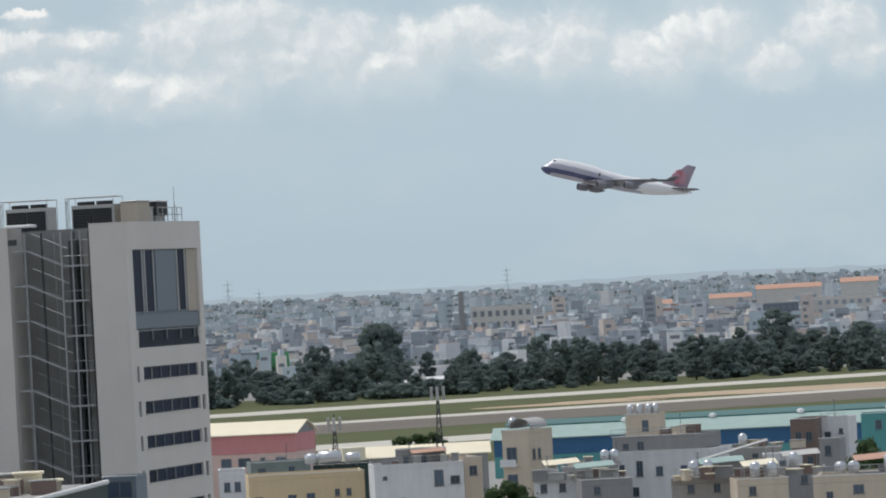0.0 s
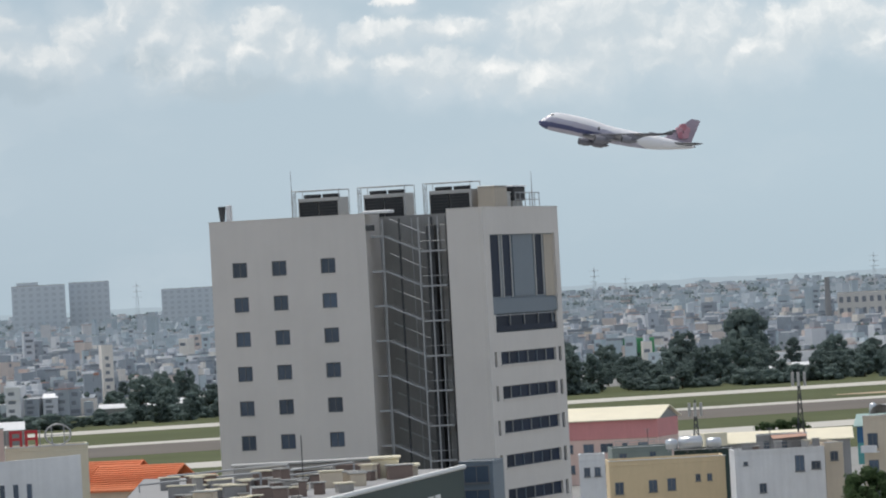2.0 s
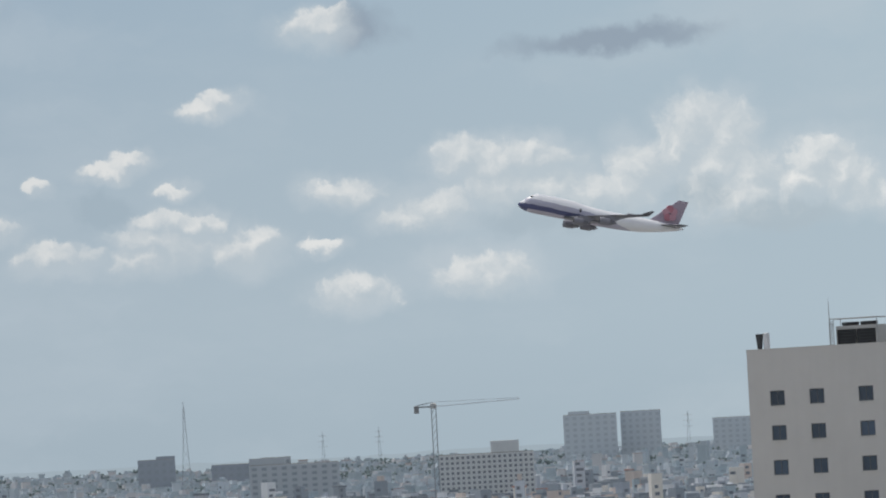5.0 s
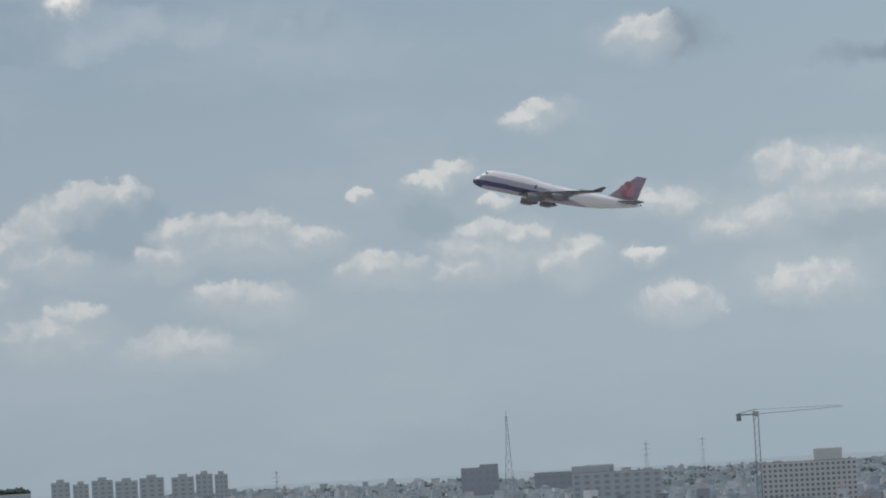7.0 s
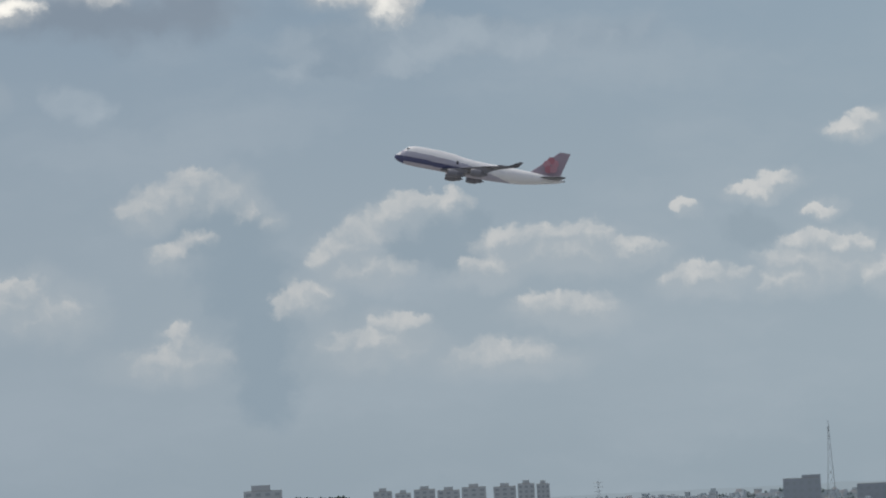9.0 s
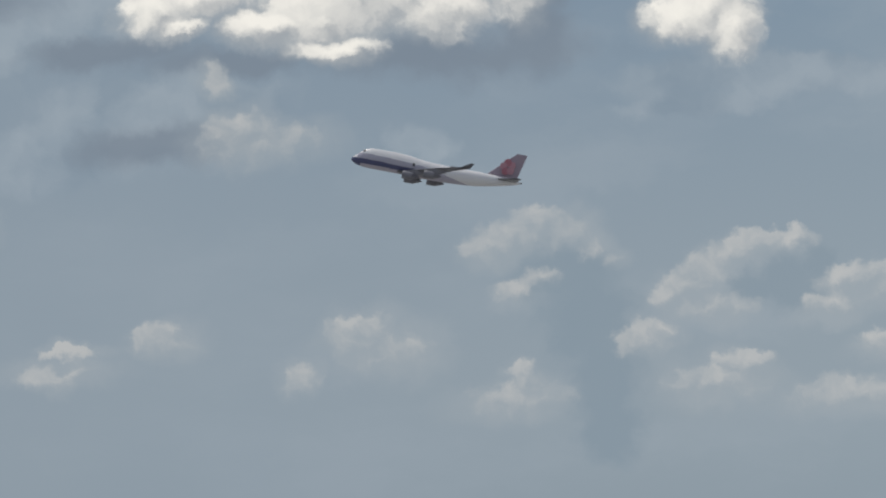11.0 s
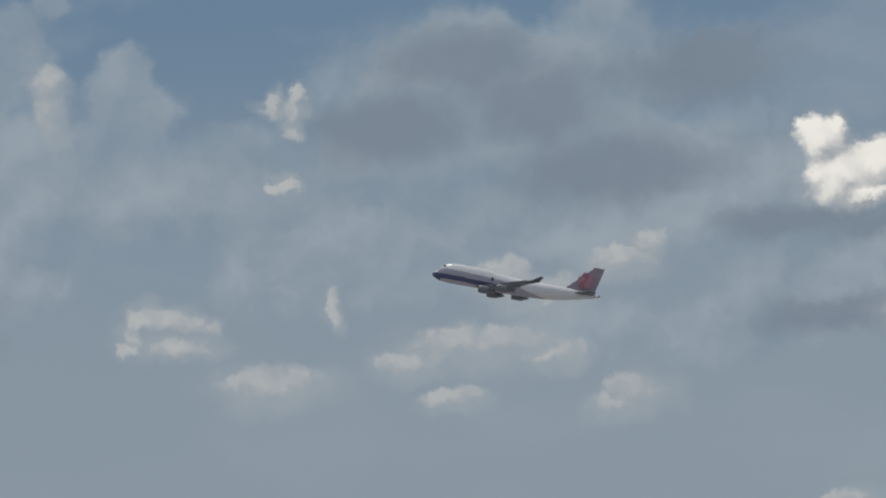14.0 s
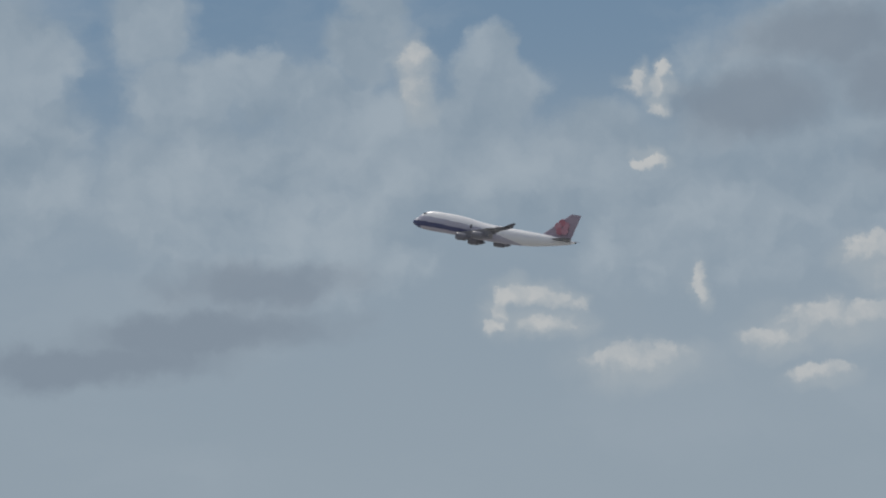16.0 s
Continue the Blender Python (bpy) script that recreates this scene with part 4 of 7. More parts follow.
roof_box("plant_room", -2.2, -0.36, 5.5, 9.5, 2.9, M_BEIGE, "beige rendered plant enclosure on the hotel roof", "plant room")
roof_box("duct_box", -2.4, -0.8, 10.0, 12.0, 2.3, M_ACBOX, "grey metal air duct box on the hotel roof", "duct")
roof_box("duct_box", -13.9, -13.3, 6.0, 9.0, 1.6, M_ACBOX, "grey metal air duct box between the coolers", "duct")
roof_box("duct_box", -7.0, -6.4, 6.5, 8.5, 2.3, M_WHITE, "white metal air duct box between the coolers", "duct")
vent = new("air_intake")
vent.matrix_world = hotel_m @ Matrix.Translation((-1.7, 14.6, DECK))
tagged(vent, "dark hooded air intake on the roof edge", "air intake")
part("hood", Shape().bevelbox(-1.0, 1.0, -2.0, 2.0, 1.5, 2.9, 0.1), M_ACDARK, vent)
part("lid", Shape().bevelbox(-1.1, 1.1, -2.1, 2.1, 2.9, 3.05, 0.05), M_WHITE, vent)
part("stand", Shape().box(-0.8, 0.8, -1.6, 1.6, 0, 1.5), M_ACBOX, vent)
mast = new("lightning_rod")
mast.matrix_world = hotel_m @ Matrix.Translation((LX + 7.9, 3.0, DECK))
tagged(mast, "slender pale lightning rod standing on the hotel roof", "lightning rod")
part("pole", Shape().rod((0, 0, 0), (0, 0, 3.2), 0.07, 6).rod((0, 0, 3.2), (0, 0, 5.6), 0.05, 6, 0.02), M_STEEL, mast)
part("base_plate", Shape().box(-0.2, 0.2, -0.2, 0.2, 0, 0.06), M_STEEL, mast)
mast2 = copy_thing(mast, hotel_m @ Matrix.Translation((-0.9, 19.5, DECK)) @ Matrix.Diagonal((1, 1, 0.8, 1)))
mast3 = new("antenna_panel")
mast3.matrix_world = hotel_m @ Matrix.Translation((LX + 1.1, 1.0, DECK))
tagged(mast3, "dark flared roof antenna beside a white box", "antenna")
part("horn", Shape().rod((0, 0, 0.3), (0, 0, 2.4), 0.18, 8, 0.42), M_PIPE, mast3)
part("cabinet", Shape().bevelbox(0.5, 1.0, -0.3, 0.3, 0, 2.5, 0.05), M_WHITE, mast3)
part("base", Shape().box(-0.3, 1.05, -0.35, 0.35, -0.0, 0.3), M_CONC, mast3)
rr = new("roof_railing")
rr.matrix_world = hotel_m @ Matrix.Translation((-0.15, 11.5, ROOF_Z + 0.08))
tagged(rr, "light steel railing along the roof edge", "railing")
part("top_rail", Shape().rod((0, 0, 1.4), (0, 8.0, 1.4), 0.05), M_STEEL, rr)
part("middle_rail", Shape().rod((0, 0, 0.7), (0, 8.0, 0.7), 0.04), M_STEEL, rr)
for k in range(6):
    part("rail_post", Shape().rod((0, 1.6 * k, 0), (0, 1.6 * k, 1.4), 0.05), M_STEEL, rr)

# ---- the airliner ----
"""A scale aircraft, 1:150, hung still in the air before the viewpoint."""
JS = 1 / 150
jet = new("airliner")
psi, the = radians(108.84), radians(13.2)
fwd = Vector((-math.sin(psi) * math.cos(the), math.cos(psi) * math.cos(the), math.sin(the)))
upv = Vector((math.sin(psi) * math.sin(the), -math.cos(psi) * math.sin(the), math.cos(the)))
rgt = upv.cross(-fwd)
jm = Matrix((-fwd, rgt, upv)).transposed().to_4x4()
jm.translation = Vector((-0.8275, 14.858, 38.4615)) + upv * (0.7 * JS)
jet.matrix_world = jm
tagged(jet, "white four-engined jumbo jet climbing, pink flower on its tail", "airliner")


def jpart(name, shape, mat, parent=None, label="", smooth=True):
    shape.v = [(x * JS, y * JS, z * JS) for x, y, z in shape.v]
    return part(name, shape, mat, parent or jet, label, smooth)


HULL = ((0.0, 0.05, -0.75, -0.65), (0.25, 0.55, -1.25, -0.15), (0.8, 1.05, -1.75, 0.45), (1.9, 1.75, -2.35, 1.4), (3.3, 2.35, -2.75, 2.7), (5.2, 2.8, -3.05, 4.2),
        (7.5, 3.1, -3.2, 4.9), (11, 3.25, -3.25, 5.05), (18, 3.25, -3.3, 5.0), (23, 3.25, -3.4, 4.7), (28, 3.25, -3.6, 3.85), (33, 3.25, -3.6, 3.45),
        (40, 3.25, -3.5, 3.25), (46, 3.2, -3.2, 3.25), (52, 2.9, -2.6, 3.2), (58, 2.3, -1.5, 3.05), (63, 1.5, -0.4, 2.8), (67, 0.8, 0.6, 2.45), (68.8, 0.3, 1.35, 1.95))


def hull_at(x):
    for a, b in zip(HULL, HULL[1:]):
        if x <= b[0]:
            t = (x - a[0]) / (b[0] - a[0])
            return [a[i] + (b[i] - a[i]) * t for i in (1, 2, 3)]
    return HULL[-1][1:]


NR = 96
xs = sorted({round(h[0] + (g[0] - h[0]) * k / 3, 3) for h, g in zip(HULL[:6], HULL[1:7]) for k in range(3)}) + [7.5] + [7.5 + 0.85 * k for k in range(1, 73)]


def ring(x, k):
    hw, zb, zt = hull_at(x)
    t = k * math.tau / NR
    zc, hh = (zb + zt) / 2, (zt - zb) / 2
    pinch = 1.0 - 0.22 * max(0.0, math.sin(t)) * max(0.0, min(1.0, (hh - 3.3) / 0.8))
    return (x, hw * math.cos(t) * pinch, zc + hh * math.sin(t))


upper, lower, belly, flank = Shape(), Shape(), Shape(), Shape()
for i in range(len(xs) - 1):
    x = (xs[i] + xs[i + 1]) / 2
    for k in range(NR):
        q = [ring(xs[i], k), ring(xs[i + 1], k), ring(xs[i + 1], k + 1), ring(xs[i], k + 1)]
        zc = sum(p[2] for p in q) / 4
        line = 0.15 - 0.035 * max(0, x - 8)
        tgt = upper
        # flank band below the white roof, in the lilac that holds its shade
        if zc < line + 2.2 - 0.05 * max(0, x - 20) - 0.14 * max(0, x - 30) and x > 2.5:
            tgt = flank
        if zc < line and x < 34:
            tgt = lower if zc > line - 2.0 + 0.02 * max(0, x - 8) or x < 4 else belly
        tgt.add(q, [(0, 1, 2, 3)])


def weld(shape, name, mat):
    shape.v = [(x * JS, y * JS, z * JS) for x, y, z in shape.v]
    me = shape.mesh(name, mat)
    bm = bmesh.new()
    bm.from_mesh(me)
    bmesh.ops.remove_doubles(bm, verts=bm.verts, dist=0.00002)
    bmesh.ops.recalc_face_normals(bm, faces=bm.faces)
    bm.to_mesh(me)
    bm.free()
    me.shade_smooth()
    return me


fus = part("fuselage", weld(upper, "fuselage", M_JETWHITE), None, jet)
part("lower_hull", weld(lower, "lower_hull", M_JETBLUE), None, jet, "dark blue painted lower nose and flank")
part("flank", weld(flank, "flank", M_JETFLANK), None, jet, "lilac painted flank with the side's shade put into its colour")
part("belly", weld(belly, "belly", M_JETLILAC), None, jet, "pale lilac-grey belly")
jpart("tail_cone", Shape().lathe([(0, 0.32), (0.5, 0.26), (0.7, 0.1)], (68.7, 0, 1.65), "x", 12), M_JETDARK, fus)
for sgn in (-1, 1):
    jpart("cockpit_window", Shape().bevelbox(4.4, 5.7, sgn * 1.45 - 0.35, sgn * 1.45 + 0.28, 3.0, 3.6, 0.12), M_JETDARK, fus, smooth=False)
    jpart("cargo_mark", Shape().box(25.0, 25.7, sgn * 3.26 - 0.02, sgn * 3.26 + 0.02, 0.5, 1.9), M_JETDARK, fus, smooth=False)
    for bx, bw in ((14.0, 0.7), (15.1, 0.9), (16.4, 0.7), (17.5, 1.0), (18.9, 0.8), (20.1, 0.6)):
        hw, zb, zt = hull_at(bx)
        jpart("lettering_bar", Shape().box(bx, bx + bw, sgn * (hw - 0.02) - 0.05, sgn * (hw - 0.02) + 0.05, 1.15, 1.75), M_JETLILAC, fus, smooth=False)


def foil(sections, thick=0.11, n=9):
    """A lofted wing: sections of (leading x, y, z, chord, twist-free thickness scale); the last is capped."""
    sh = Shape()
    rows = []
    for lx, y, z, ch, ts in sections:
        row = []
        for k in range(2 * n):
            u = 0.5 - 0.5 * math.cos(math.pi * (k if k <= n else 2 * n - k) / n)
            yt = thick * ts * ch * (1.48 * math.sqrt(u) - 0.63 * u - 1.76 * u * u + 1.42 * u ** 3 - 0.51 * u ** 4)
            row.append((lx + u * ch, y, z + (yt if k <= n else -yt * 0.75)))
        rows.append(row)
    vs = [p for r in rows for p in r]
    c = 2 * n
    fs = []
    for i in range(len(rows) - 1):
        fs += [(i * c + k, i * c + (k + 1) % c, (i + 1) * c + (k + 1) % c, (i + 1) * c + k) for k in range(c)]
    fs += [tuple(range(c)), tuple(range((len(rows) - 1) * c, len(rows) * c))]
    return sh.add(vs, fs)


for s in (-1, 1):
    wing = jpart("wing", foil([(18.5, s * 1.5, -2.5, 16.8, 1.1), (21.5, s * 4.2, -2.2, 13.8, 1.0), (27.8, s * 12.2, -1.0, 9.2, 0.85), (35.8, s * 21.5, 0.4, 6.4, 0.8), (44.6, s * 30.6, 1.7, 4.0, 0.75)]),
                 M_JETGREY, None, "pale grey swept wing")
    jpart("winglet", foil([(44.9, s * 30.6, 1.7, 3.7, 0.5), (47.2, s * 31.6, 3.0, 2.4, 0.5), (48.9, s * 32.0, 3.9, 1.3, 0.5)]), M_JETGREY, wing)
    for y, xf, z, zw in ((11.7, 21.8, -4.0, -1.75), (21.0, 30.6, -2.8, -0.4)):
        eng = jpart("engine", Shape().lathe([(0.1, 1.28), (0.0, 1.4), (0.25, 1.52), (1.6, 1.62), (3.6, 1.5), (4.6, 1.3), (4.6, 1.1), (5.6, 0.85), (6.3, 0.7), (6.3, 0.5), (7.3, 0.12)],
                                            (xf, s * y, z), "x", 24), M_JETENGINE, wing, "grey engine nacelle")
        jpart("intake", Shape().lathe([(-0.02, 1.15), (0.09, 1.27), (0.12, 1.0)], (xf, s * y, z), "x", 24), M_JETDARK, wing, "dark engine intake")
        jpart("pylon", Shape().add([(xf + 1.2, s * y - 0.22, z + 1.5), (xf + 6.5, s * y - 0.22, z + 0.7), (xf + 9.0, s * y - 0.22, zw), (xf + 3.4, s * y - 0.22, zw + 0.35),
                                    (xf + 1.2, s * y + 0.22, z + 1.5), (xf + 6.5, s * y + 0.22, z + 0.7), (xf + 9.0, s * y + 0.22, zw), (xf + 3.4, s * y + 0.22, zw + 0.35)],
                                   [(0, 1, 2, 3), (7, 6, 5, 4), (0, 4, 5, 1), (1, 5, 6, 2), (2, 6, 7, 3), (3, 7, 4, 0)]), M_JETENGINE, wing, smooth=False)
    for y, x0, z0 in ((7.5, 31.5, -2.5), (15.5, 37.0, -1.1), (19.0, 38.6, -0.4), (25.0, 42.6, 1.2)):
        jpart("flap_fairing", Shape().lathe([(-2.2, 0.05), (-1.0, 0.32), (0.6, 0.36), (2.4, 0.05)], (x0, s * y, z0 + 0.35), "x", 8), M_JETGREY, wing)
    jpart("tailplane", foil([(58.2, s * 0.9, 1.6, 8.8, 0.8), (66.2, s * 10.9, 2.6, 2.9, 0.7)]), M_JETGREY, None, "grey tailplane")

fin = foil([(51.5, 0, 0, 15.2, 0.9), (54.3, 2.0, 0, 12.6, 0.8), (65.4, 12.5, 0, 4.1, 0.7)])
fin.v = [(x, z, y + 2.6 * 0 + (2.6 if y < 0.01 else 0) + (0.55 if y > 0.01 else 0)) for x, y, z in fin.v]
finp = jpart("tail_fin", fin, M_JETFIN, None, "mauve-grey tail fin with a pink flower", False)
for s in (-1, 1):
    cx, cz = 62.6, 7.0
    for k in range(5):
        a = k * math.tau / 5 + 0.5
        px_, pz_ = cx + 1.75 * math.cos(a), cz + 1.9 * math.sin(a)
        pet = Shape()
        n = 14
        vs = [(px_ + 1.5 * math.cos(j * math.tau / n), s * (0.88 + 0.02 * k), pz_ + 1.55 * math.sin(j * math.tau / n)) for j in range(n)]
        vs += [(px_ + 1.4 * math.cos(j * math.tau / n), s * 0.3, pz_ + 1.45 * math.sin(j * math.tau / n)) for j in range(n)]
        pet.add(vs, [tuple(range(n))] + [(j, (j + 1) % n, n + (j + 1) % n, n + j) for j in range(n)])
        jpart("petal", pet, M_JETPINK if k % 2 else M_JETROSE, finp, "pink painted petal", False)

# ---- trees ----


def crown_mesh(name, r, h, z0, clumps, leaves, seed, mat):
    """A crown of uneven clumps, each bristling with small leaf sprays."""
    rnd = random.Random(seed)
    sh = Shape()
    for _ in range(clumps):
        a, q, t = rnd.uniform(0, math.tau), math.sqrt(rnd.random()) * 0.78, rnd.random()
        wid = math.sin(math.pi * (0.18 + 0.74 * t)) ** 0.7
        c = Vector((math.cos(a) * q * r * wid, math.sin(a) * q * r * wid, z0 + h * (0.12 + 0.78 * t)))
        cr = r * rnd.uniform(0.11, 0.24)
        vs, fs = [], []
        nu, nv = 5, 3
        for i in range(nv + 1):
            for k in range(nu):
                th, ph = math.pi * i / nv, k * math.tau / nu
                d = Vector((math.sin(th) * math.cos(ph), math.sin(th) * math.sin(ph), math.cos(th) * 0.95))
                vs.append(c + d * cr * (1 + 0.5 * noise.noise(d * 2.3 + c)))
        for i in range(nv):
            fs += [(i * nu + k, i * nu + (k + 1) % nu, (i + 1) * nu + (k + 1) % nu, (i + 1) * nu + k) for k in range(nu)]
        sh.add(vs, fs)
        for _ in range(leaves):
            d = Vector((rnd.gauss(0, 1), rnd.gauss(0, 1), rnd.gauss(0.25, 1))).normalized()
            p = c + d * cr * rnd.uniform(0.85, 1.5)
            s = r * rnd.uniform(0.03, 0.075)
            u = Vector((rnd.gauss(0, 1), rnd.gauss(0, 1), rnd.gauss(0, 1))).normalized() * s
            w = u.cross(d).normalized() * s * 0.6
            sh.add([p - u, p + w, p + u, p - w], [(0, 1, 2, 3)])
    me = bpy.data.meshes.new(name)
    me.from_pydata(sh.v, [], sh.f)
    me.materials.append(mat)
    me.shade_flat()
    return me


def tree_proto(r, h, seed, mat, label, clumps=70, leaves=38):
    t = new("tree")
    tagged(t, label, "tree")
    rnd = random.Random(seed)
    tr = Shape().rod((0, 0, -0.2), (0, 0, h * 0.5), r * 0.075, 7, r * 0.05)
    for k in range(4):
        a = k * 1.6 + rnd.random()
        tr.rod((0, 0, h * (0.25 + 0.06 * k)), (math.cos(a) * r * 0.5, math.sin(a) * r * 0.5, h * (0.5 + 0.07 * k)), r * 0.04, 5, r * 0.015)
    part("trunk", tr, M_BARK, t)
    part("crown", crown_mesh("crown", r, h * 0.96, h * 0.03, clumps, leaves, seed, mat), None, t)
    return t


protos = [tree_proto(4.6 + 0.5 * (k % 3), 12.0 + 1.1 * k, 40 + k, M_LEAF, "dense dark green broadleaf tree in the belt beside the runway") for k in range(5)]
rnd = random.Random(5)
n_tree = 0
for row in range(7):
    a = -8.0
    while a < 14.5:
        d0 = 1828 - 12 * max(a, -5) + (0 if a < 3 else -6 * (a - 3))
        d = d0 + row * 38 + rnd.uniform(-12, 12)
        a += math.degrees((8.2 + 1.2 * row) / d) * rnd.uniform(0.75, 1.45)
        if a > 7.5 and row > 1:
            continue
        if a > 9 and rnd.random() < 0.5:
            continue
        if -0.1 < a < 0.55 and row in (1, 2, 3, 4):
            continue
        s = rnd.uniform(0.80, 1.2) * (0.98 if a < -1.2 else 1.0) * (0.8 if row == 0 else 1.0) * (0.5 if a > 7.4 else 0.85 if a > 6.2 else 1.0)
        src = protos[n_tree % 5]
        m4 = pose(*spot(a, d, 0), 0, 0, rnd.uniform(0, 360)) @ Matrix.Diagonal((s * rnd.uniform(1.0, 1.3), s * rnd.uniform(1.0, 1.3), s * rnd.uniform(0.85, 1.1), 1))
        if n_tree < 5:
            src.matrix_world = m4
            src["group"] = "trees beside the runway"
        else:
            copy_thing(src, m4)
        n_tree += 1
big = tree_proto(11.5, 25.0, 77, M_LEAF, "very tall round dark green tree rising over the belt", 110, 26)
big.matrix_world = pose(*spot(0.64, 2080), 0, 0, 20)
for a, d, s in ((-3.2, 2190, 1.35), (-3.6, 2180, 1.5), (-4.0, 2200, 1.3), (-4.5, 2180, 1.6), (-4.9, 2190, 1.5), (-2.9, 2230, 1.1), (7.0, 2100, 0.9), (6.7, 2110, 1.0), (7.3, 2120, 0.8), (-5.3, 2200, 1.5), (-1.1, 2330, 1.0), (-0.6, 2400, 0.9)):
    copy_thing(protos[int(a * 10) % 5], pose(*spot(a, d), 0, 0, a * 77) @ Matrix.Diagonal((s * 1.2, s * 1.2, s, 1)))
# bushes along the foot of the belt
bushes = []
for k in range(3):
    bu = new("bush", crown_mesh("bush", 3.6, 4.6, -0.5, 38, 22, 300 + k, M_LEAF))
    tagged(bu, "low dark green bush at the foot of the tree belt", "bush", "bushes beside the runway")
    bushes.append(bu)
for k in range(270):
    a = rnd.uniform(-8, 9.0)
    d = 1812 - 12 * max(a, -5) + rnd.uniform(0, 70) + (0 if a < 3 else -6 * (a - 3))
    s_ = rnd.uniform(0.6, 1.25)
    m4 = pose(*spot(a, d), 0, 0, rnd.uniform(0, 360)) @ Matrix.Diagonal((s_ * 1.3, s_ * 1.3, s_, 1))
    if k < 3:
        bushes[k].matrix_world = m4
    else:
        copy_thing(bushes[k % 3], m4)

# ---- the town beyond the airfield ----
rnd = random.Random(11)
house_protos = []
for k in range(12):
    w, dep, h = rnd.uniform(5, 9.5), rnd.uniform(10, 18), rnd.choice((7, 8.5, 10.5, 12, 14))
    hp = new("town_house")
    tagged(hp, rnd.choice(("narrow flat-roofed town house with pale rendered walls", "plain rendered town house with a parapet roof", "pale town house with a small rooftop room")), "house", "houses beyond the runway")
    wl_ = Shape().box(-w / 2, w / 2, 0, dep, -3, h).box(-w / 2, w / 2, -0.5, 0, h * 0.62, h * 0.68)
    if k % 3 == 0:
        wl_.box(-w / 2, w * 0.1, dep * 0.3, dep, h, h + 2.8)
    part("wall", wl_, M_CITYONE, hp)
    rf = Shape()
    if k % 4 == 1:
        rf.gable(-w / 2, w / 2, 0, dep, h, 1.8)
    else:
        rf.box(-w / 2 - 0.2, w / 2 + 0.2, -0.25, dep + 0.2, h, h + 0.35)
    part("roof", rf, M_CITYROOFONE, hp)
    for j in range(3):
        zz = h * (0.22 + 0.27 * j)
        part("window", Shape().box(-w * 0.32, w * (0.1 + 0.1 * (j % 2)), -0.06, 0.05, zz, zz + 1.5), M_CITYWIN, hp)
    house_protos.append(hp)
n_house = 0
far_walls, far_roofs, far_wins, far_scrub, sub_scrub, sub_walls, sub_roofs = [Shape() for _ in range(7)]
rows_d = []
d = 1900.0
while d < 4840:
    rows_d.append(d)
    d += 17 + max(0, d - 2215) * 0.0125
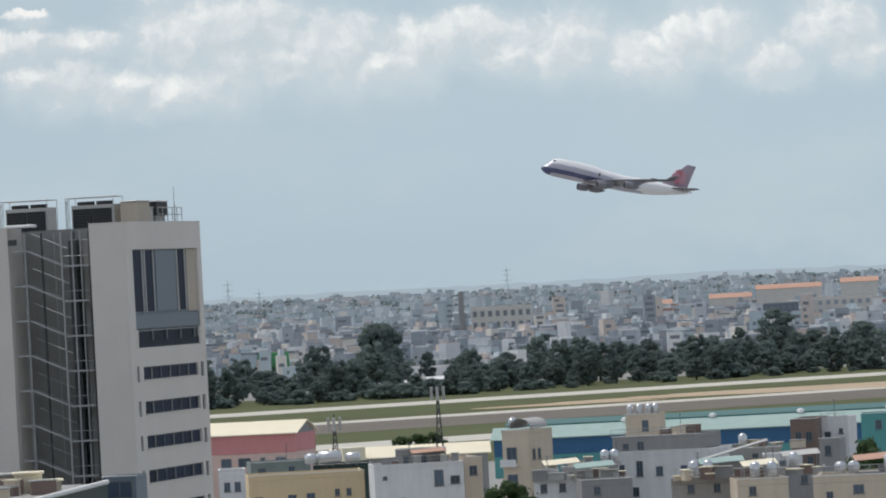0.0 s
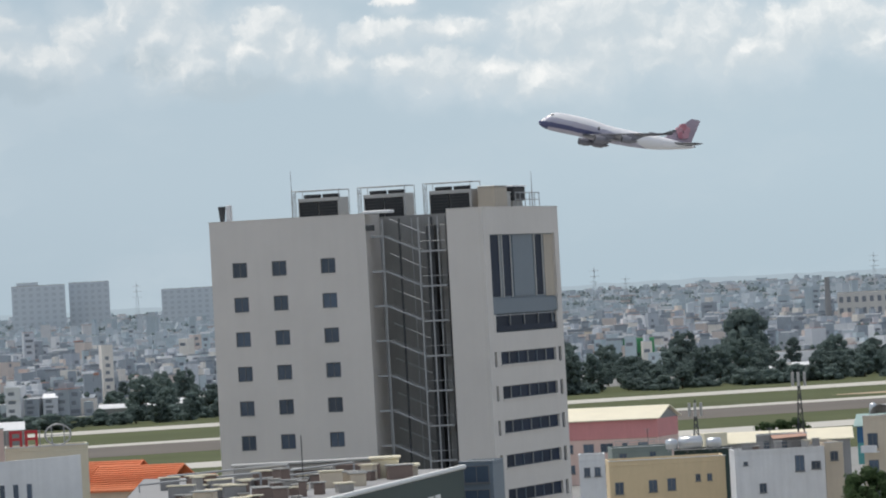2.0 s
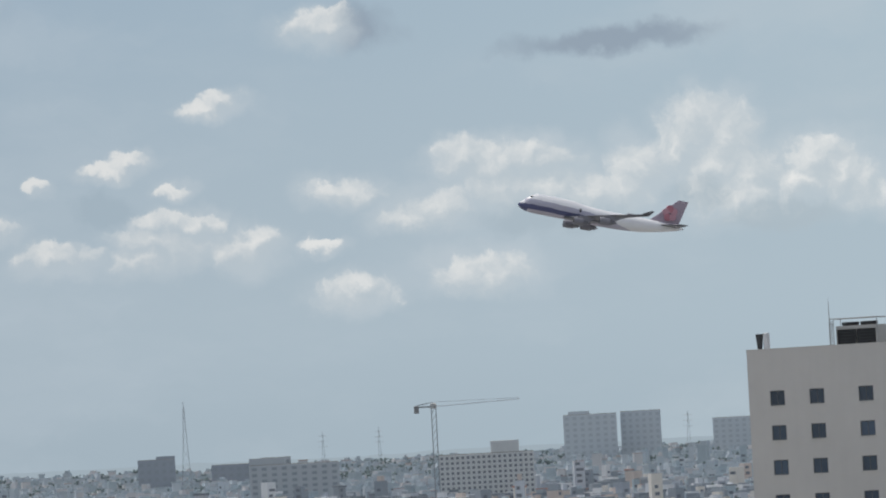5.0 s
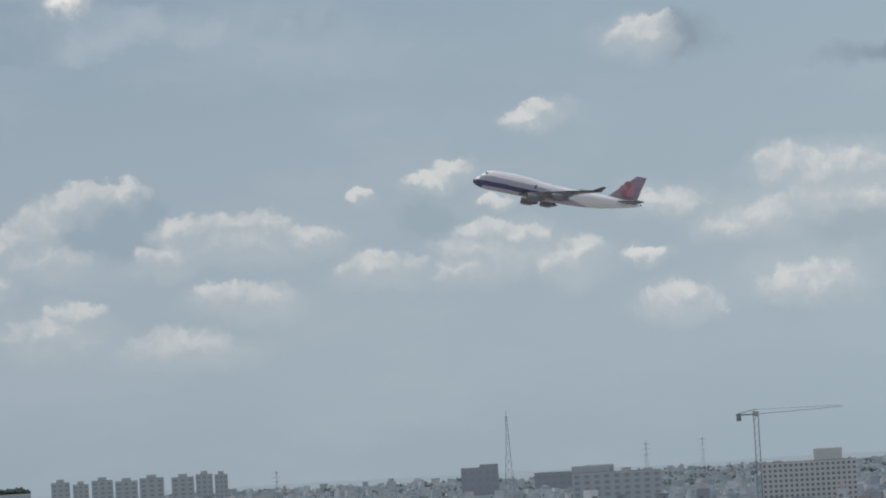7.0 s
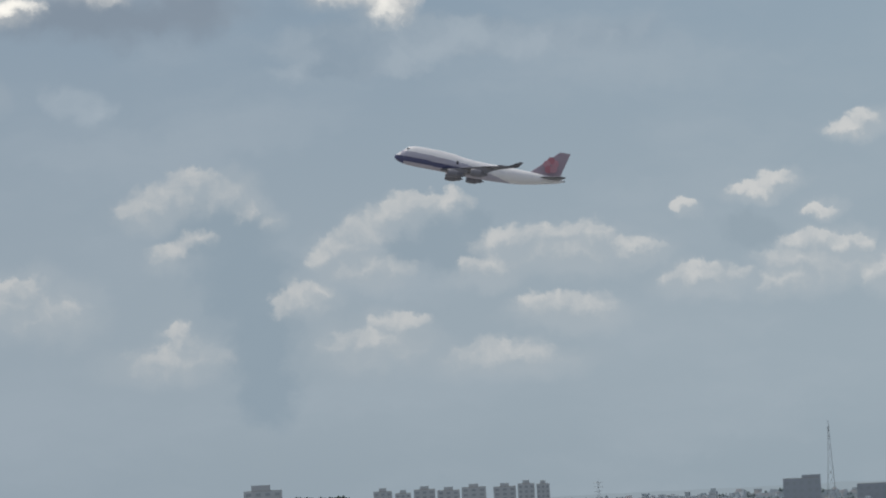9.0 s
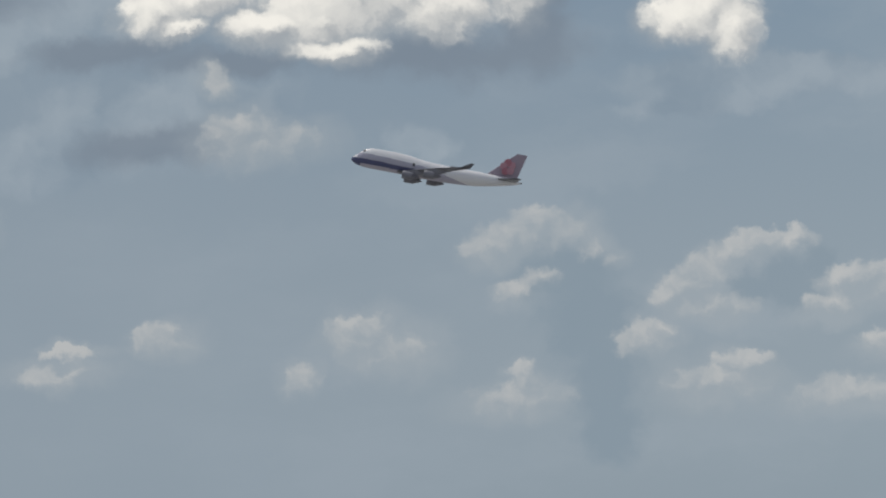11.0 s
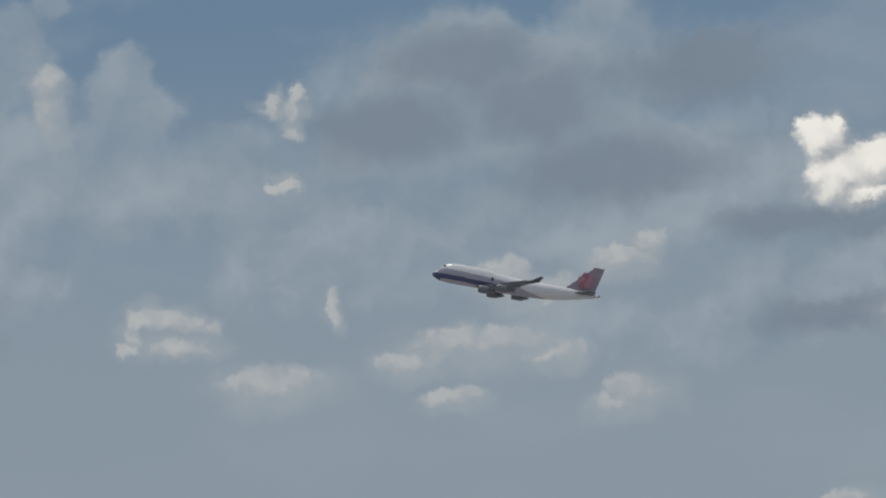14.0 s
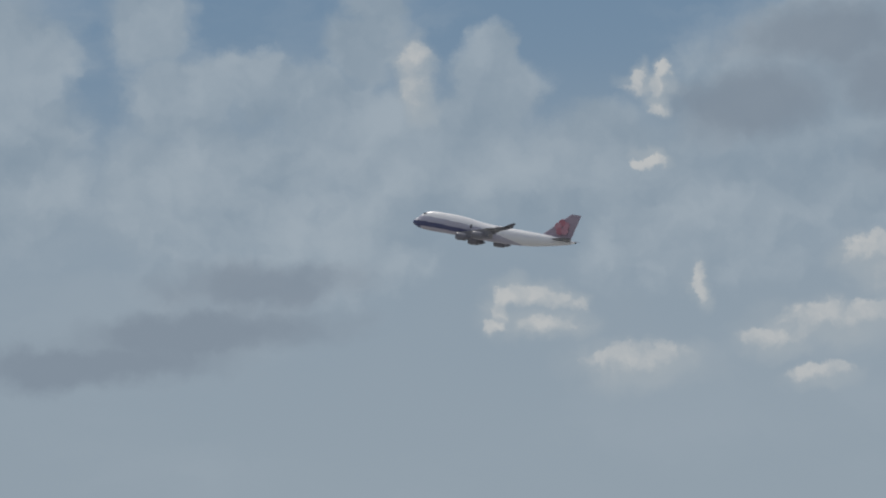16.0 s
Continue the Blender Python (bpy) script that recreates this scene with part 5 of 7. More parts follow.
for d in rows_d:
    a = -7.6
    while a < 20.5:
        w = rnd.uniform(3.6, 7.5) * (0.72 if a > 4.5 else 0.9) * (1.0 + (d - 2215) / 6000)
        a += math.degrees(w / d) * rnd.uniform(1.02, 1.5)
        dd = d + rnd.uniform(-7, 7)
        if d < 2215 and a < 7.6:
            continue
        x, y, _ = spot(a, dd)
        g = rise(dd)
        h = rnd.choice((5, 6.5, 8, 9.5, 11, 13)) * rnd.uniform(0.85, 1.1) * (1.0 if dd < 3400 else 0.75)
        if rnd.random() < 0.03 and dd < 3900:
            h += rnd.uniform(4, 11)
        if dd < 2420 and n_house < 290 and (dd > 2200 or rnd.random() < 0.5):
            src = house_protos[n_house % 12]
            m4 = pose(x, y, g, 0, 0, a + rnd.uniform(-25, 25)) @ Matrix.Diagonal((0.72, 0.8, 0.8, 1))
            if n_house < 12:
                src.matrix_world = m4
            else:
                copy_thing(src, m4)
            n_house += 1
            continue
        if rnd.random() < 0.15:                       # a garden tree
            r, hh = rnd.uniform(3.5, 7), rnd.uniform(6, 11)
            for _ in range(18):
                px_, py_, pz_ = x + rnd.gauss(0, r * 0.5), y + rnd.gauss(0, r * 0.5), g + hh * rnd.uniform(0.35, 0.95)
                q = r * rnd.uniform(0.14, 0.30)
                (far_scrub if dd < 2750 else sub_scrub).add([(px_ + q, py_, pz_), (px_, py_ + q, pz_), (px_ - q, py_, pz_), (px_, py_ - q, pz_), (px_, py_, pz_ + q), (px_, py_, pz_ - q)],
                              [(0, 1, 4), (1, 2, 4), (2, 3, 4), (3, 0, 4), (1, 0, 5), (2, 1, 5), (3, 2, 5), (0, 3, 5)])
            continue
        # Farther houses go to the palette with haze in its colours.
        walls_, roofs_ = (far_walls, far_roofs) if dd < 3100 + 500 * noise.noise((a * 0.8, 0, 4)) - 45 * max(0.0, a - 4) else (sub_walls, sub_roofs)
        sp = radians(a) + rnd.choice((-0.4, 0.0, 0.3, 0.7)) + rnd.uniform(-0.15, 0.15)
        dep = rnd.uniform(4, 8)
        walls_.box(x - w / 2, x + w / 2, y - dep / 2, y + dep / 2, g - 3, g + h, sp)
        if rnd.random() < 0.22:
            ww = w * 0.45
            walls_.box(x - ww / 2, x + ww / 2, y - 2, y + 3, g + h, g + h + 2.7, sp)
        if rnd.random() < 0.25:
            roofs_.box(x - w / 2 - 0.4, x + w / 2 + 0.4, y - dep / 2 - 0.4, y + dep / 2 + 0.4, g + h + 0.02, g + h + rnd.uniform(0.5, 1.3), sp)
        else:
            roofs_.box(x - w / 2 + 0.15, x + w / 2 - 0.15, y - dep / 2 + 0.15, y + dep / 2 - 0.15, g + h + 0.02, g + h + 0.2, sp)
        if d < 3300:
            c, s = math.cos(sp), math.sin(sp)
            for j in range(int(h // 3)):
                if rnd.random() < 0.75:
                    u0, u1 = -w * rnd.uniform(0.15, 0.42), w * rnd.uniform(0.0, 0.42)
                    yy, za = -dep / 2 - 0.06, g + 1.0 + 3 * j
                    far_wins.add([(x + u * c - yy * s, y + u * s + yy * c, z) for u, z in ((u0, za), (u1, za), (u1, za + 1.4), (u0, za + 1.4))], [(0, 1, 2, 3)])


def bulk(name, shape, mat, label, category):
    me = bpy.data.meshes.new(name)
    me.from_pydata(shape.v, [], shape.f)
    me.materials.append(mat)
    return tagged(new(name, me), label, category, kind="stuff")


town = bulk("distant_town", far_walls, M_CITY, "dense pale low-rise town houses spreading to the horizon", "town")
suburb = bulk("distant_suburb", sub_walls, M_SUBURB, "low suburb houses with blue-grey haze put into their colours", "suburb")
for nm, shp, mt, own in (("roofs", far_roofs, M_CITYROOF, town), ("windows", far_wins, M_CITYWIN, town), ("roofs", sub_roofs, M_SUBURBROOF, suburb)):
    me = bpy.data.meshes.new(nm)
    me.from_pydata(shp.v, [], shp.f)
    me.materials.append(mt)
    o = new(nm, me)
    o.parent = own
bulk("suburb_greenery", sub_scrub, M_FARLEAF, "garden trees among the suburb houses, haze put into their grey-green", "trees")
bulk("town_greenery", far_scrub, M_LEAF, "dark scattered garden trees among the distant houses", "trees")

# glowing strip in the haze's colour for upland and far suburbs, far behind everything
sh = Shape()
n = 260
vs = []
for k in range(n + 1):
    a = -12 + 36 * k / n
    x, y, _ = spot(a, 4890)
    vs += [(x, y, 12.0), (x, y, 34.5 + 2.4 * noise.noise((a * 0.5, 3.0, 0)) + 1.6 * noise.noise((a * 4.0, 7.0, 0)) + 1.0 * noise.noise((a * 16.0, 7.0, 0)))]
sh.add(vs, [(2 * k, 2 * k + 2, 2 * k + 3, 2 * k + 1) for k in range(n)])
tagged(new("backdrop", sh.mesh("backdrop", M_HORIZON)), "glowing blue-grey haze strip standing for suburbs and low upland", "backdrop", kind="structure")

# ---- tall things in the distance ----


def block(name, a0, a1, top, d, dep, mat, label, rows, cols, glass=M_FARGLASS, extra=(), turn=0.0, category="apartment block", recess=0.0):
    """A many-storeyed block between two azimuths, its roof at an elevation, with each window its own piece."""
    am = (a0 + a1) / 2
    w = radians(abs(a0 - a1)) * d
    g = rise(d)
    h = level(top, d) - g
    b = thing(name, spot(am, d, g), am + turn, label, category)
    sh = Shape().bevelbox(-w / 2, w / 2, 0, dep, -2, h, 0.15)
    part("wall", sh, mat, b)
    part("roof", Shape().box(-w / 2 + 0.2, w / 2 - 0.2, 0.2, dep - 0.2, h, h + 0.4), M_CONC, b)
    for u0, u1, hh in extra:
        part("rooftop_room", Shape().bevelbox(-w / 2 + u0 * w, -w / 2 + u1 * w, 1, dep - 1, h + 0.3, h + hh, 0.1), mat, b)
    if rows:
        ww, wh = w / cols * 0.5, h / (rows + 1) * 0.5
        pane = Shape().box(-ww / 2, ww / 2, -0.1, 0.1, 0, wh).mesh("window", glass)
        for i in range(rows):
            for j in range(cols):
                o = part("window", pane, None, b)
                o.location = (-w / 2 + (j + 0.5) * w / cols, 0, h - (i + 1) * h / (rows + 1) + wh * 0.3)
    return b


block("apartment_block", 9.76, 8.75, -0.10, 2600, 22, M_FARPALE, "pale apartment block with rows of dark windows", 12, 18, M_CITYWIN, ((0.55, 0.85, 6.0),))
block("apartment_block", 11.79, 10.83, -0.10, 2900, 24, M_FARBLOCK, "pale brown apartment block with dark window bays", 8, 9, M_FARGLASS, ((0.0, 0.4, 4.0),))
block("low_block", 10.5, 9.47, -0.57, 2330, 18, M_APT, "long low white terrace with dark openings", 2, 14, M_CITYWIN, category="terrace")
block("tower_block", 8.43, 7.86, 0.26, 4300, 40, M_FARBLUE, "distant tower block in haze-tinted grey-blue", 8, 7, M_SLABGLASS, ((0.1, 0.5, 3.0),))
block("tower_block", 7.82, 7.39, 0.27, 4320, 40, M_FARBLUE, "distant tower block in haze-tinted grey-blue", 8, 6, M_SLABGLASS)
block("tower_block", 6.84, 6.10, 0.15, 4300, 40, M_FARBLUE, "distant slab block in haze-tinted grey-blue", 7, 10, M_SLABGLASS)
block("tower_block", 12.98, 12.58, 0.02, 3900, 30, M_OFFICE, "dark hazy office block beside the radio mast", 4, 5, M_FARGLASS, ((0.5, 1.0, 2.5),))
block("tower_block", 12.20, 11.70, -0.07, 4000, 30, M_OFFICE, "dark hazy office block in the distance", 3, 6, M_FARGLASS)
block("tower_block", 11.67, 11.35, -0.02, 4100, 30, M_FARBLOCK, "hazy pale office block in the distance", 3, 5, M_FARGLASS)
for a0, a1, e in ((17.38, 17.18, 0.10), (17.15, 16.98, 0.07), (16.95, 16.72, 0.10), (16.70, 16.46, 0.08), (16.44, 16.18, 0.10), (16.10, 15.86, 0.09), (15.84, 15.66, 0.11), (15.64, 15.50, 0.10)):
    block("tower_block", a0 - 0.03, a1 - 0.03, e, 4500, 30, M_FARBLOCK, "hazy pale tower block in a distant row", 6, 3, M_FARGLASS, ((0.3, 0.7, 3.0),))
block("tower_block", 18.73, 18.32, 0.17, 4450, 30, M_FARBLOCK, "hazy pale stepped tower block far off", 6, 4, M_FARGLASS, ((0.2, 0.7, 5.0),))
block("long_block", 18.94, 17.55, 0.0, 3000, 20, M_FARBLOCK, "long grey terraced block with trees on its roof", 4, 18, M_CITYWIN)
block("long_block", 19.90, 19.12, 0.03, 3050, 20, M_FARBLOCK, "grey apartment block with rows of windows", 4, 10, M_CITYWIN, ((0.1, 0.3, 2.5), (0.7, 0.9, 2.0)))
rt = Shape()
rnd = random.Random(61)
for _ in range(150):
    a, d = rnd.uniform(17.6, 18.5), 3000 + rnd.uniform(3, 16)
    x, y, _ = spot(a, d)
    z, q = level(0.0, 3000) + rnd.uniform(0.6, 2.2), rnd.uniform(0.6, 1.5)
    for _ in range(5):
        px_, py_, pz_ = x + rnd.gauss(0, q), y + rnd.gauss(0, q), z + rnd.gauss(0, q * 0.4)
        rt.add([(px_ + q, py_, pz_), (px_, py_ + q, pz_), (px_ - q, py_, pz_), (px_, py_ - q, pz_), (px_, py_, pz_ + q), (px_, py_, pz_ - q)],
               [(0, 1, 4), (1, 2, 4), (2, 3, 4), (3, 0, 4), (1, 0, 5), (2, 1, 5), (3, 2, 5), (0, 3, 5)])
bulk("roof_garden", rt, M_LEAF, "dark green shrubs planted along a block's flat roof", "shrubs")
block("office_block", -3.46, -3.84, -0.40, 2560, 20, M_PANEL, "dark glazed office block behind the trees", 4, 6, M_CITYWIN, category="office block")
block("office_block", -3.86, -4.62, -0.37, 2580, 20, M_APT, "white office block with banded windows behind the trees", 4, 9, M_FARGLASS, category="office block")
block("green_house", 1.95, 1.62, -0.64, 2235, 10, M_GREENTARP, "bright green painted house front behind the trees", 2, 2, M_CITYWIN, category="house")
block("white_shed", 0.38, -0.15, -0.87, 2215, 14, M_WHITE, "long low white shed among the trees", 0, 1, category="shed")
block("pale_house", 2.5, 2.2, -0.55, 2500, 10, M_TAN, "pale tan house behind the tree belt", 3, 3, M_CITYWIN, category="house")
block("town_hall", -0.35, -1.0, -0.28, 2700, 16, M_APT, "broad pale town block with a chimney beside it", 3, 8, M_CITYWIN, category="building")
for a0, a1, e in ((-2.9, -3.35, -0.27), (-3.4, -4.1, -0.20), (-2.2, -2.5, -0.30), (-4.3, -4.7, -0.17)):
    d = 3150
    am, w = (a0 + a1) / 2, radians(a0 - a1) * d
    b = thing("tiled_house", spot(am, d, rise(d)), am, "broad house with an orange clay tile roof in the distance", "house")
    h = level(e, d) - rise(d)
    part("wall", Shape().box(-w / 2, w / 2, 0, 14, -2, h - 2.6), M_APT, b)
    part("roof", Shape().gable(-w / 2, w / 2, 0, 14, h - 2.7, 2.6), M_FARTILE, b, "pale clay tile roof")
for a, d, w, dep, h in ((7.0, 1830, 36, 12, 4.5), (6.45, 1850, 20, 10, 5.0), (8.72, 1500, 18, 16, 7.0), (0.6, 1955, 14, 8, 3.2), (0.05, 1990, 8, 6, 3.5), (-4.2, 2075, 16, 8, 4.5)):
    b = thing("shed", spot(a, d), a, "low white metal-roofed shed at the airfield edge", "shed")
    part("wall", Shape().box(-w / 2, w / 2, 0, dep, 0, h * 0.7), M_GREYWALL, b)
    part("roof", Shape().gable(-w / 2, w / 2, 0, dep, h * 0.7, h * 0.3), M_WHITE, b, "white sheet roof")


def lattice(name, a, d, top, base, spread, mat, label, category, crossarms=0, n=9):
    """A tapering four-legged lattice mast."""
    z0, z1 = base, level(top, d)
    t = thing(name, spot(a, d, z0), a, label, category)
    h = z1 - z0
    wd = lambda u: spread * (1 - u) ** 1.3 + spread * 0.10
    th = max(0.12, spread * 0.05)
    for sx in (-1, 1):
        for sy in (-1, 1):
            leg = Shape()
            for k in range(n):
                u, v = k / n, (k + 1) / n
                leg.rod((sx * wd(u), sy * wd(u), u * h), (sx * wd(v), sy * wd(v), v * h), th, 4)
            part("leg", leg, mat, t)
    for k in range(n):
        u, v = k / n, (k + 1) / n
        br = Shape()
        for s in (-1, 1):
            br.rod((-wd(u), s * wd(u), u * h), (wd(v), s * wd(v), v * h), th * 0.6, 4).rod((wd(u), s * wd(u), u * h), (-wd(v), s * wd(v), v * h), th * 0.6, 4)
        part("brace", br, mat, t)
    for k in range(crossarms):
        z = h * (0.72 + 0.12 * k)
        part("crossarm", Shape().rod((-spread * 1.6, 0, z), (spread * 1.6, 0, z), th), mat, t)
    part("tip", Shape().rod((0, 0, h), (0, 0, h * 1.06), th, 4), mat, t)
    return t


lattice("radio_mast", 12.46, 3300, 0.56, 8.0, 3.7, M_LATTICE, "tall slender lattice radio mast over the town", "radio mast", n=12)
for a, d, e in ((2.22, 3900, 0.12), (1.89, 4000, 0.01), (-0.76, 4100, 0.12), (7.1, 4400, 0.22), (14.95, 4300, 0.10), (11.0, 4400, 0.2), (10.4, 4500, 0.22)):
    lattice("power_pylon", a, d, e, rise(d), 2.3, M_LATTICE, "grey lattice power pylon over the distant town", "pylon", 3)
ch = thing("chimney", spot(-0.25, 2690, rise(2690)), 0, "dark slim chimney beside a pale block", "chimney")
part("stack", Shape().lathe([(0, 1.8), (24, 1.4), (level(-0.10, 2690) - rise(2690), 1.3)], n=10), M_GREYWALL, ch)

crane = thing("tower_crane", spot(9.79, 2560, rise(2560)), 9.79, "grey hammerhead tower crane standing over an apartment site", "crane")
ch_ = level(0.43, 2560) - rise(2560)
twr = part("tower", Shape().rod((-1.1, -1.1, 0), (-1.1, -1.1, ch_), 0.3, 4).rod((1.1, -1.1, 0), (1.1, -1.1, ch_), 0.3, 4).rod((-1.1, 1.1, 0), (-1.1, 1.1, ch_), 0.3, 4).rod((1.1, 1.1, 0), (1.1, 1.1, ch_), 0.3, 4), M_LATTICE, crane)
for k in range(16):
    part("brace", Shape().rod((-1.1, -1.1, ch_ * k / 16), (1.1, -1.1, ch_ * (k + 1) / 16), 0.16, 4), M_LATTICE, twr)
jib = part("jib", Shape().rod((0, 0, ch_), (42, 55, ch_ + 2.0), 0.22, 4).rod((0, 0, ch_ + 2.2), (42, 55, ch_ + 2.6), 0.12, 4), M_FARBLOCK, crane, "long thin jib")
part("counter_jib", Shape().rod((0, 0, ch_), (-8.5, -3, ch_), 0.5, 4).rod((0, 0, ch_ + 2.2), (-8.5, -3, ch_ + 0.6), 0.25, 4), M_LATTICE, crane)
part("counterweight", Shape().bevelbox(-9.3, -7.0, -4, -1.8, ch_ - 3.0, ch_ + 0.5, 0.1), M_GREYWALL, crane)
part("cab", Shape().bevelbox(-1.4, 1.4, -1.6, 1.4, ch_ - 1.0, ch_ + 1.6, 0.2), M_ACBOX, crane)

# ---- houses on this side of the airfield ----
WIN = {}


def window_on(parent, x, y, z, w, h, mat=M_GLASS, facing=0):
    """A framed window set a little proud of a wall: facing 0 looks to -y, 1 to +x."""
    key = (round(w, 2), round(h, 2), mat.name)
    if key not in WIN:
        WIN[key] = (pierced(-w / 2, w / 2, 0, h, [(-w / 2 + 0.08, w / 2 - 0.08, 0.08, h - 0.08)], -0.06, 0.03).box(-0.03, 0.03, -0.05, 0.02, 0.08, h - 0.08).box(-w / 2 - 0.1, w / 2 + 0.1, -0.16, 0.0, -0.1, 0.0).mesh("window", M_FRAME),
                    Shape().box(-w / 2 + 0.08, w / 2 - 0.08, -0.03, 0.0, 0.08, h - 0.08).mesh("pane", mat))
    o = part("window", WIN[key][0], None, parent)
    o.location = (x, y, z)
    if facing:
        o.rotation_euler = (0, 0, radians(90))
    part("pane", WIN[key][1], None, o)
    return o


def house(name, a0, a1, top, d, dep, mat, label, turn=0.0, wins=(), parapet=0.7, roof=M_CONC, category="house", side_wins=()):
    """A flat-roofed house between two azimuths with its parapet at an elevation; wins: (across 0..1, metres under the top, width, height)."""
    am, w = (a0 + a1) / 2, radians(a0 - a1) * d
    z = level(top, d)
    b = thing(name, spot(am, d), am + turn, label, category)
    part("wall", Shape().bevelbox(-w / 2, w / 2, 0, dep, 0, z - parapet, 0.05), mat, b)
    part("roof", Shape().box(-w / 2 + 0.25, w / 2 - 0.25, 0.25, dep - 0.25, z - parapet, z - parapet + 0.1), roof, b)
    pp = Shape().box(-w / 2, w / 2, 0, 0.2, z - parapet, z).box(-w / 2, w / 2, dep - 0.2, dep, z - parapet, z).box(-w / 2, -w / 2 + 0.2, 0.2, dep - 0.2, z - parapet, z).box(w / 2 - 0.2, w / 2, 0.2, dep - 0.2, z - parapet, z)
    part("parapet", pp, mat, b)
    part("coping", Shape().box(-w / 2 - 0.08, w / 2 + 0.08, -0.08, 0.28, z, z + 0.09), M_WHITE, b)
    for u, down, ww, wh in wins:
        window_on(b, -w / 2 + u * w, 0, z - down - wh, ww, wh)
    for u, down, ww, wh in side_wins:
        window_on(b, w / 2, u * dep, z - down - wh, ww, wh, facing=1)
    return b


def on_roof(a, e, d, back=2.0):
    return spot(a, d + back, 0)[:2] + (level(e, d),)


def tank(a, d, z, r=0.65, length=1.9, upright=False, turn=0.0):
    t = thing("water_tank", spot(a, d, z), a + turn, "shiny stainless steel water tank on a roof stand", "water tank", "roof water tanks")
    if upright:
        part("drum", Shape().lathe([(0.3, r * 0.7), (0.4, r), (0.4 + length, r), (0.55 + length, r * 0.75), (0.7 + length, 0.15)], n=18), M_TANK, t, smooth=True)
    else:
        part("drum", Shape().lathe([(-length / 2 - 0.15, r * 0.3), (-length / 2, r * 0.85), (-length / 2 + 0.1, r), (length / 2 - 0.1, r), (length / 2, r * 0.85), (length / 2 + 0.15, r * 0.3)], (0, 0, 0.4 + r), "x", 18), M_TANK, t, smooth=True)
    for sx in (-1, 1):
        for sy in (-1, 1):
            part("leg", Shape().rod((sx * 0.55, sy * 0.45, 0), (sx * 0.4, sy * 0.3, 0.75), 0.05, 5), M_STEEL, t)
    return t


def roof_clutter(a0, a1, e, d, n, seed):
    """Small sheds, boxes and vents left on a roof, each its own thing."""
    rn = random.Random(seed)
    for k in range(n):
        a = a0 + (a1 - a0) * (k + rn.random()) / n
        z = level(e, d)
        w, h, dp = rn.uniform(0.6, 2.2), rn.uniform(0.4, 1.5), rn.uniform(0.7, 1.8)
        t = thing(rn.choice(("roof_box", "roof_hut", "vent_box")), spot(a, d + rn.uniform(1.5, 6), z), a + rn.uniform(-30, 30), rn.choice(("weathered grey box on a flat roof", "small rusty-lidded hut on a flat roof", "pale metal vent box on a flat roof")), "roof box")
        part("body", Shape().bevelbox(-w / 2, w / 2, -dp / 2, dp / 2, 0, h, 0.06), rn.choice((M_CONC, M_GREYWALL, M_TAN, M_BROWN, M_ROOFGREY, M_BROWN)), t)
        part("lid", Shape().box(-w / 2 - 0.12, w / 2 + 0.12, -dp / 2 - 0.12, dp / 2 + 0.12, h, h + 0.1), rn.choice((M_ROOFGREY, M_CONC, M_CREAM)), t)


# pink depot with a cream roof
d = 1000
pk = thing("pink_depot", spot(2.75, d), 2.75 - 16, "pink painted depot with a cream sheet gable roof", "depot")
pw = radians(2.3) * d / 2
part("wall", Shape().bevelbox(-pw, pw, 0, 15, 8.4, 11.8, 0.05), M_PINK, pk, "strong pink upper wall")
part("wall", Shape().bevelbox(-pw, pw, 0.1, 15, 0, 8.4, 0.05), M_PALEPINK, pk, "pale pink lower wall")
part("gable", Shape().add([(pw - 0.2, 0, 11.8), (pw - 0.2, 15, 11.8), (pw - 0.2, 7.5, 13.9), (pw, 0, 11.8), (pw, 15, 11.8), (pw, 7.5, 13.9)], [(0, 2, 1), (3, 4, 5), (0, 1, 4, 3), (1, 2, 5, 4), (2, 0, 3, 5)]), M_GREYWALL, pk)
part("roof", Shape().gable(-pw, pw, 0, 15, 11.8, 2.2, 0.6), M_CREAM, pk, "cream sheet metal roof")
for k in range(11):
    window_on(pk, -pw + 2.2 + k * 3.5, 0.1, 6.0, (1.0, 2.0, 2.4)[k % 3], 1.6)
    window_on(pk, -pw + 2.2 + k * 3.5, 0.1, 2.2, 1.4, 1.6)

house("yellow_house", 2.18, 0.94, -1.94, 760, 12, M_YELLOW, "plain yellow rendered house with small dark windows", 3,
      [(0.08, 3.0, 1.2, 1.7), (0.37, 2.9, 1.2, 1.7), (0.53, 2.8, 1.2, 1.7), (0.76, 2.4, 0.7, 1.0), (0.86, 2.4, 0.7, 1.0), (0.2, 7.2, 1.2, 1.7), (0.6, 7.2, 1.2, 1.7)])
house("grey_green_house", 2.14, 1.50, -1.80, 830, 10, surface("grey_green_paint", (0.23, 0.27, 0.25), 0.8, streaks=0.2), "grey-green rendered house with a white roof edge", 4,
      [(0.18, 0.9, 1.2, 1.3), (0.68, 0.8, 1.0, 1.5)])
house("dark_shed", 1.48, 0.86, -1.86, 800, 9, M_DGREEN, "dark green sheet-walled shed between houses", 0, [(0.3, 0.8, 1.2, 0.9)], 0.3)
tank(1.5, 798, level(-1.86, 800), 0.9, 1.2, True)
tank(1.30, 799, level(-1.88, 800), 1.0, 3.4)
tank(1.05, 799, level(-1.88, 800), 0.8, 2.0)
house("pale_pink_house", 2.50, 2.22, -1.86, 700, 9, M_WHITE, "white rendered house beside the hotel", 0, [(0.3, 1.6, 0.8, 1.2), (0.7, 1.6, 0.8, 1.2)])
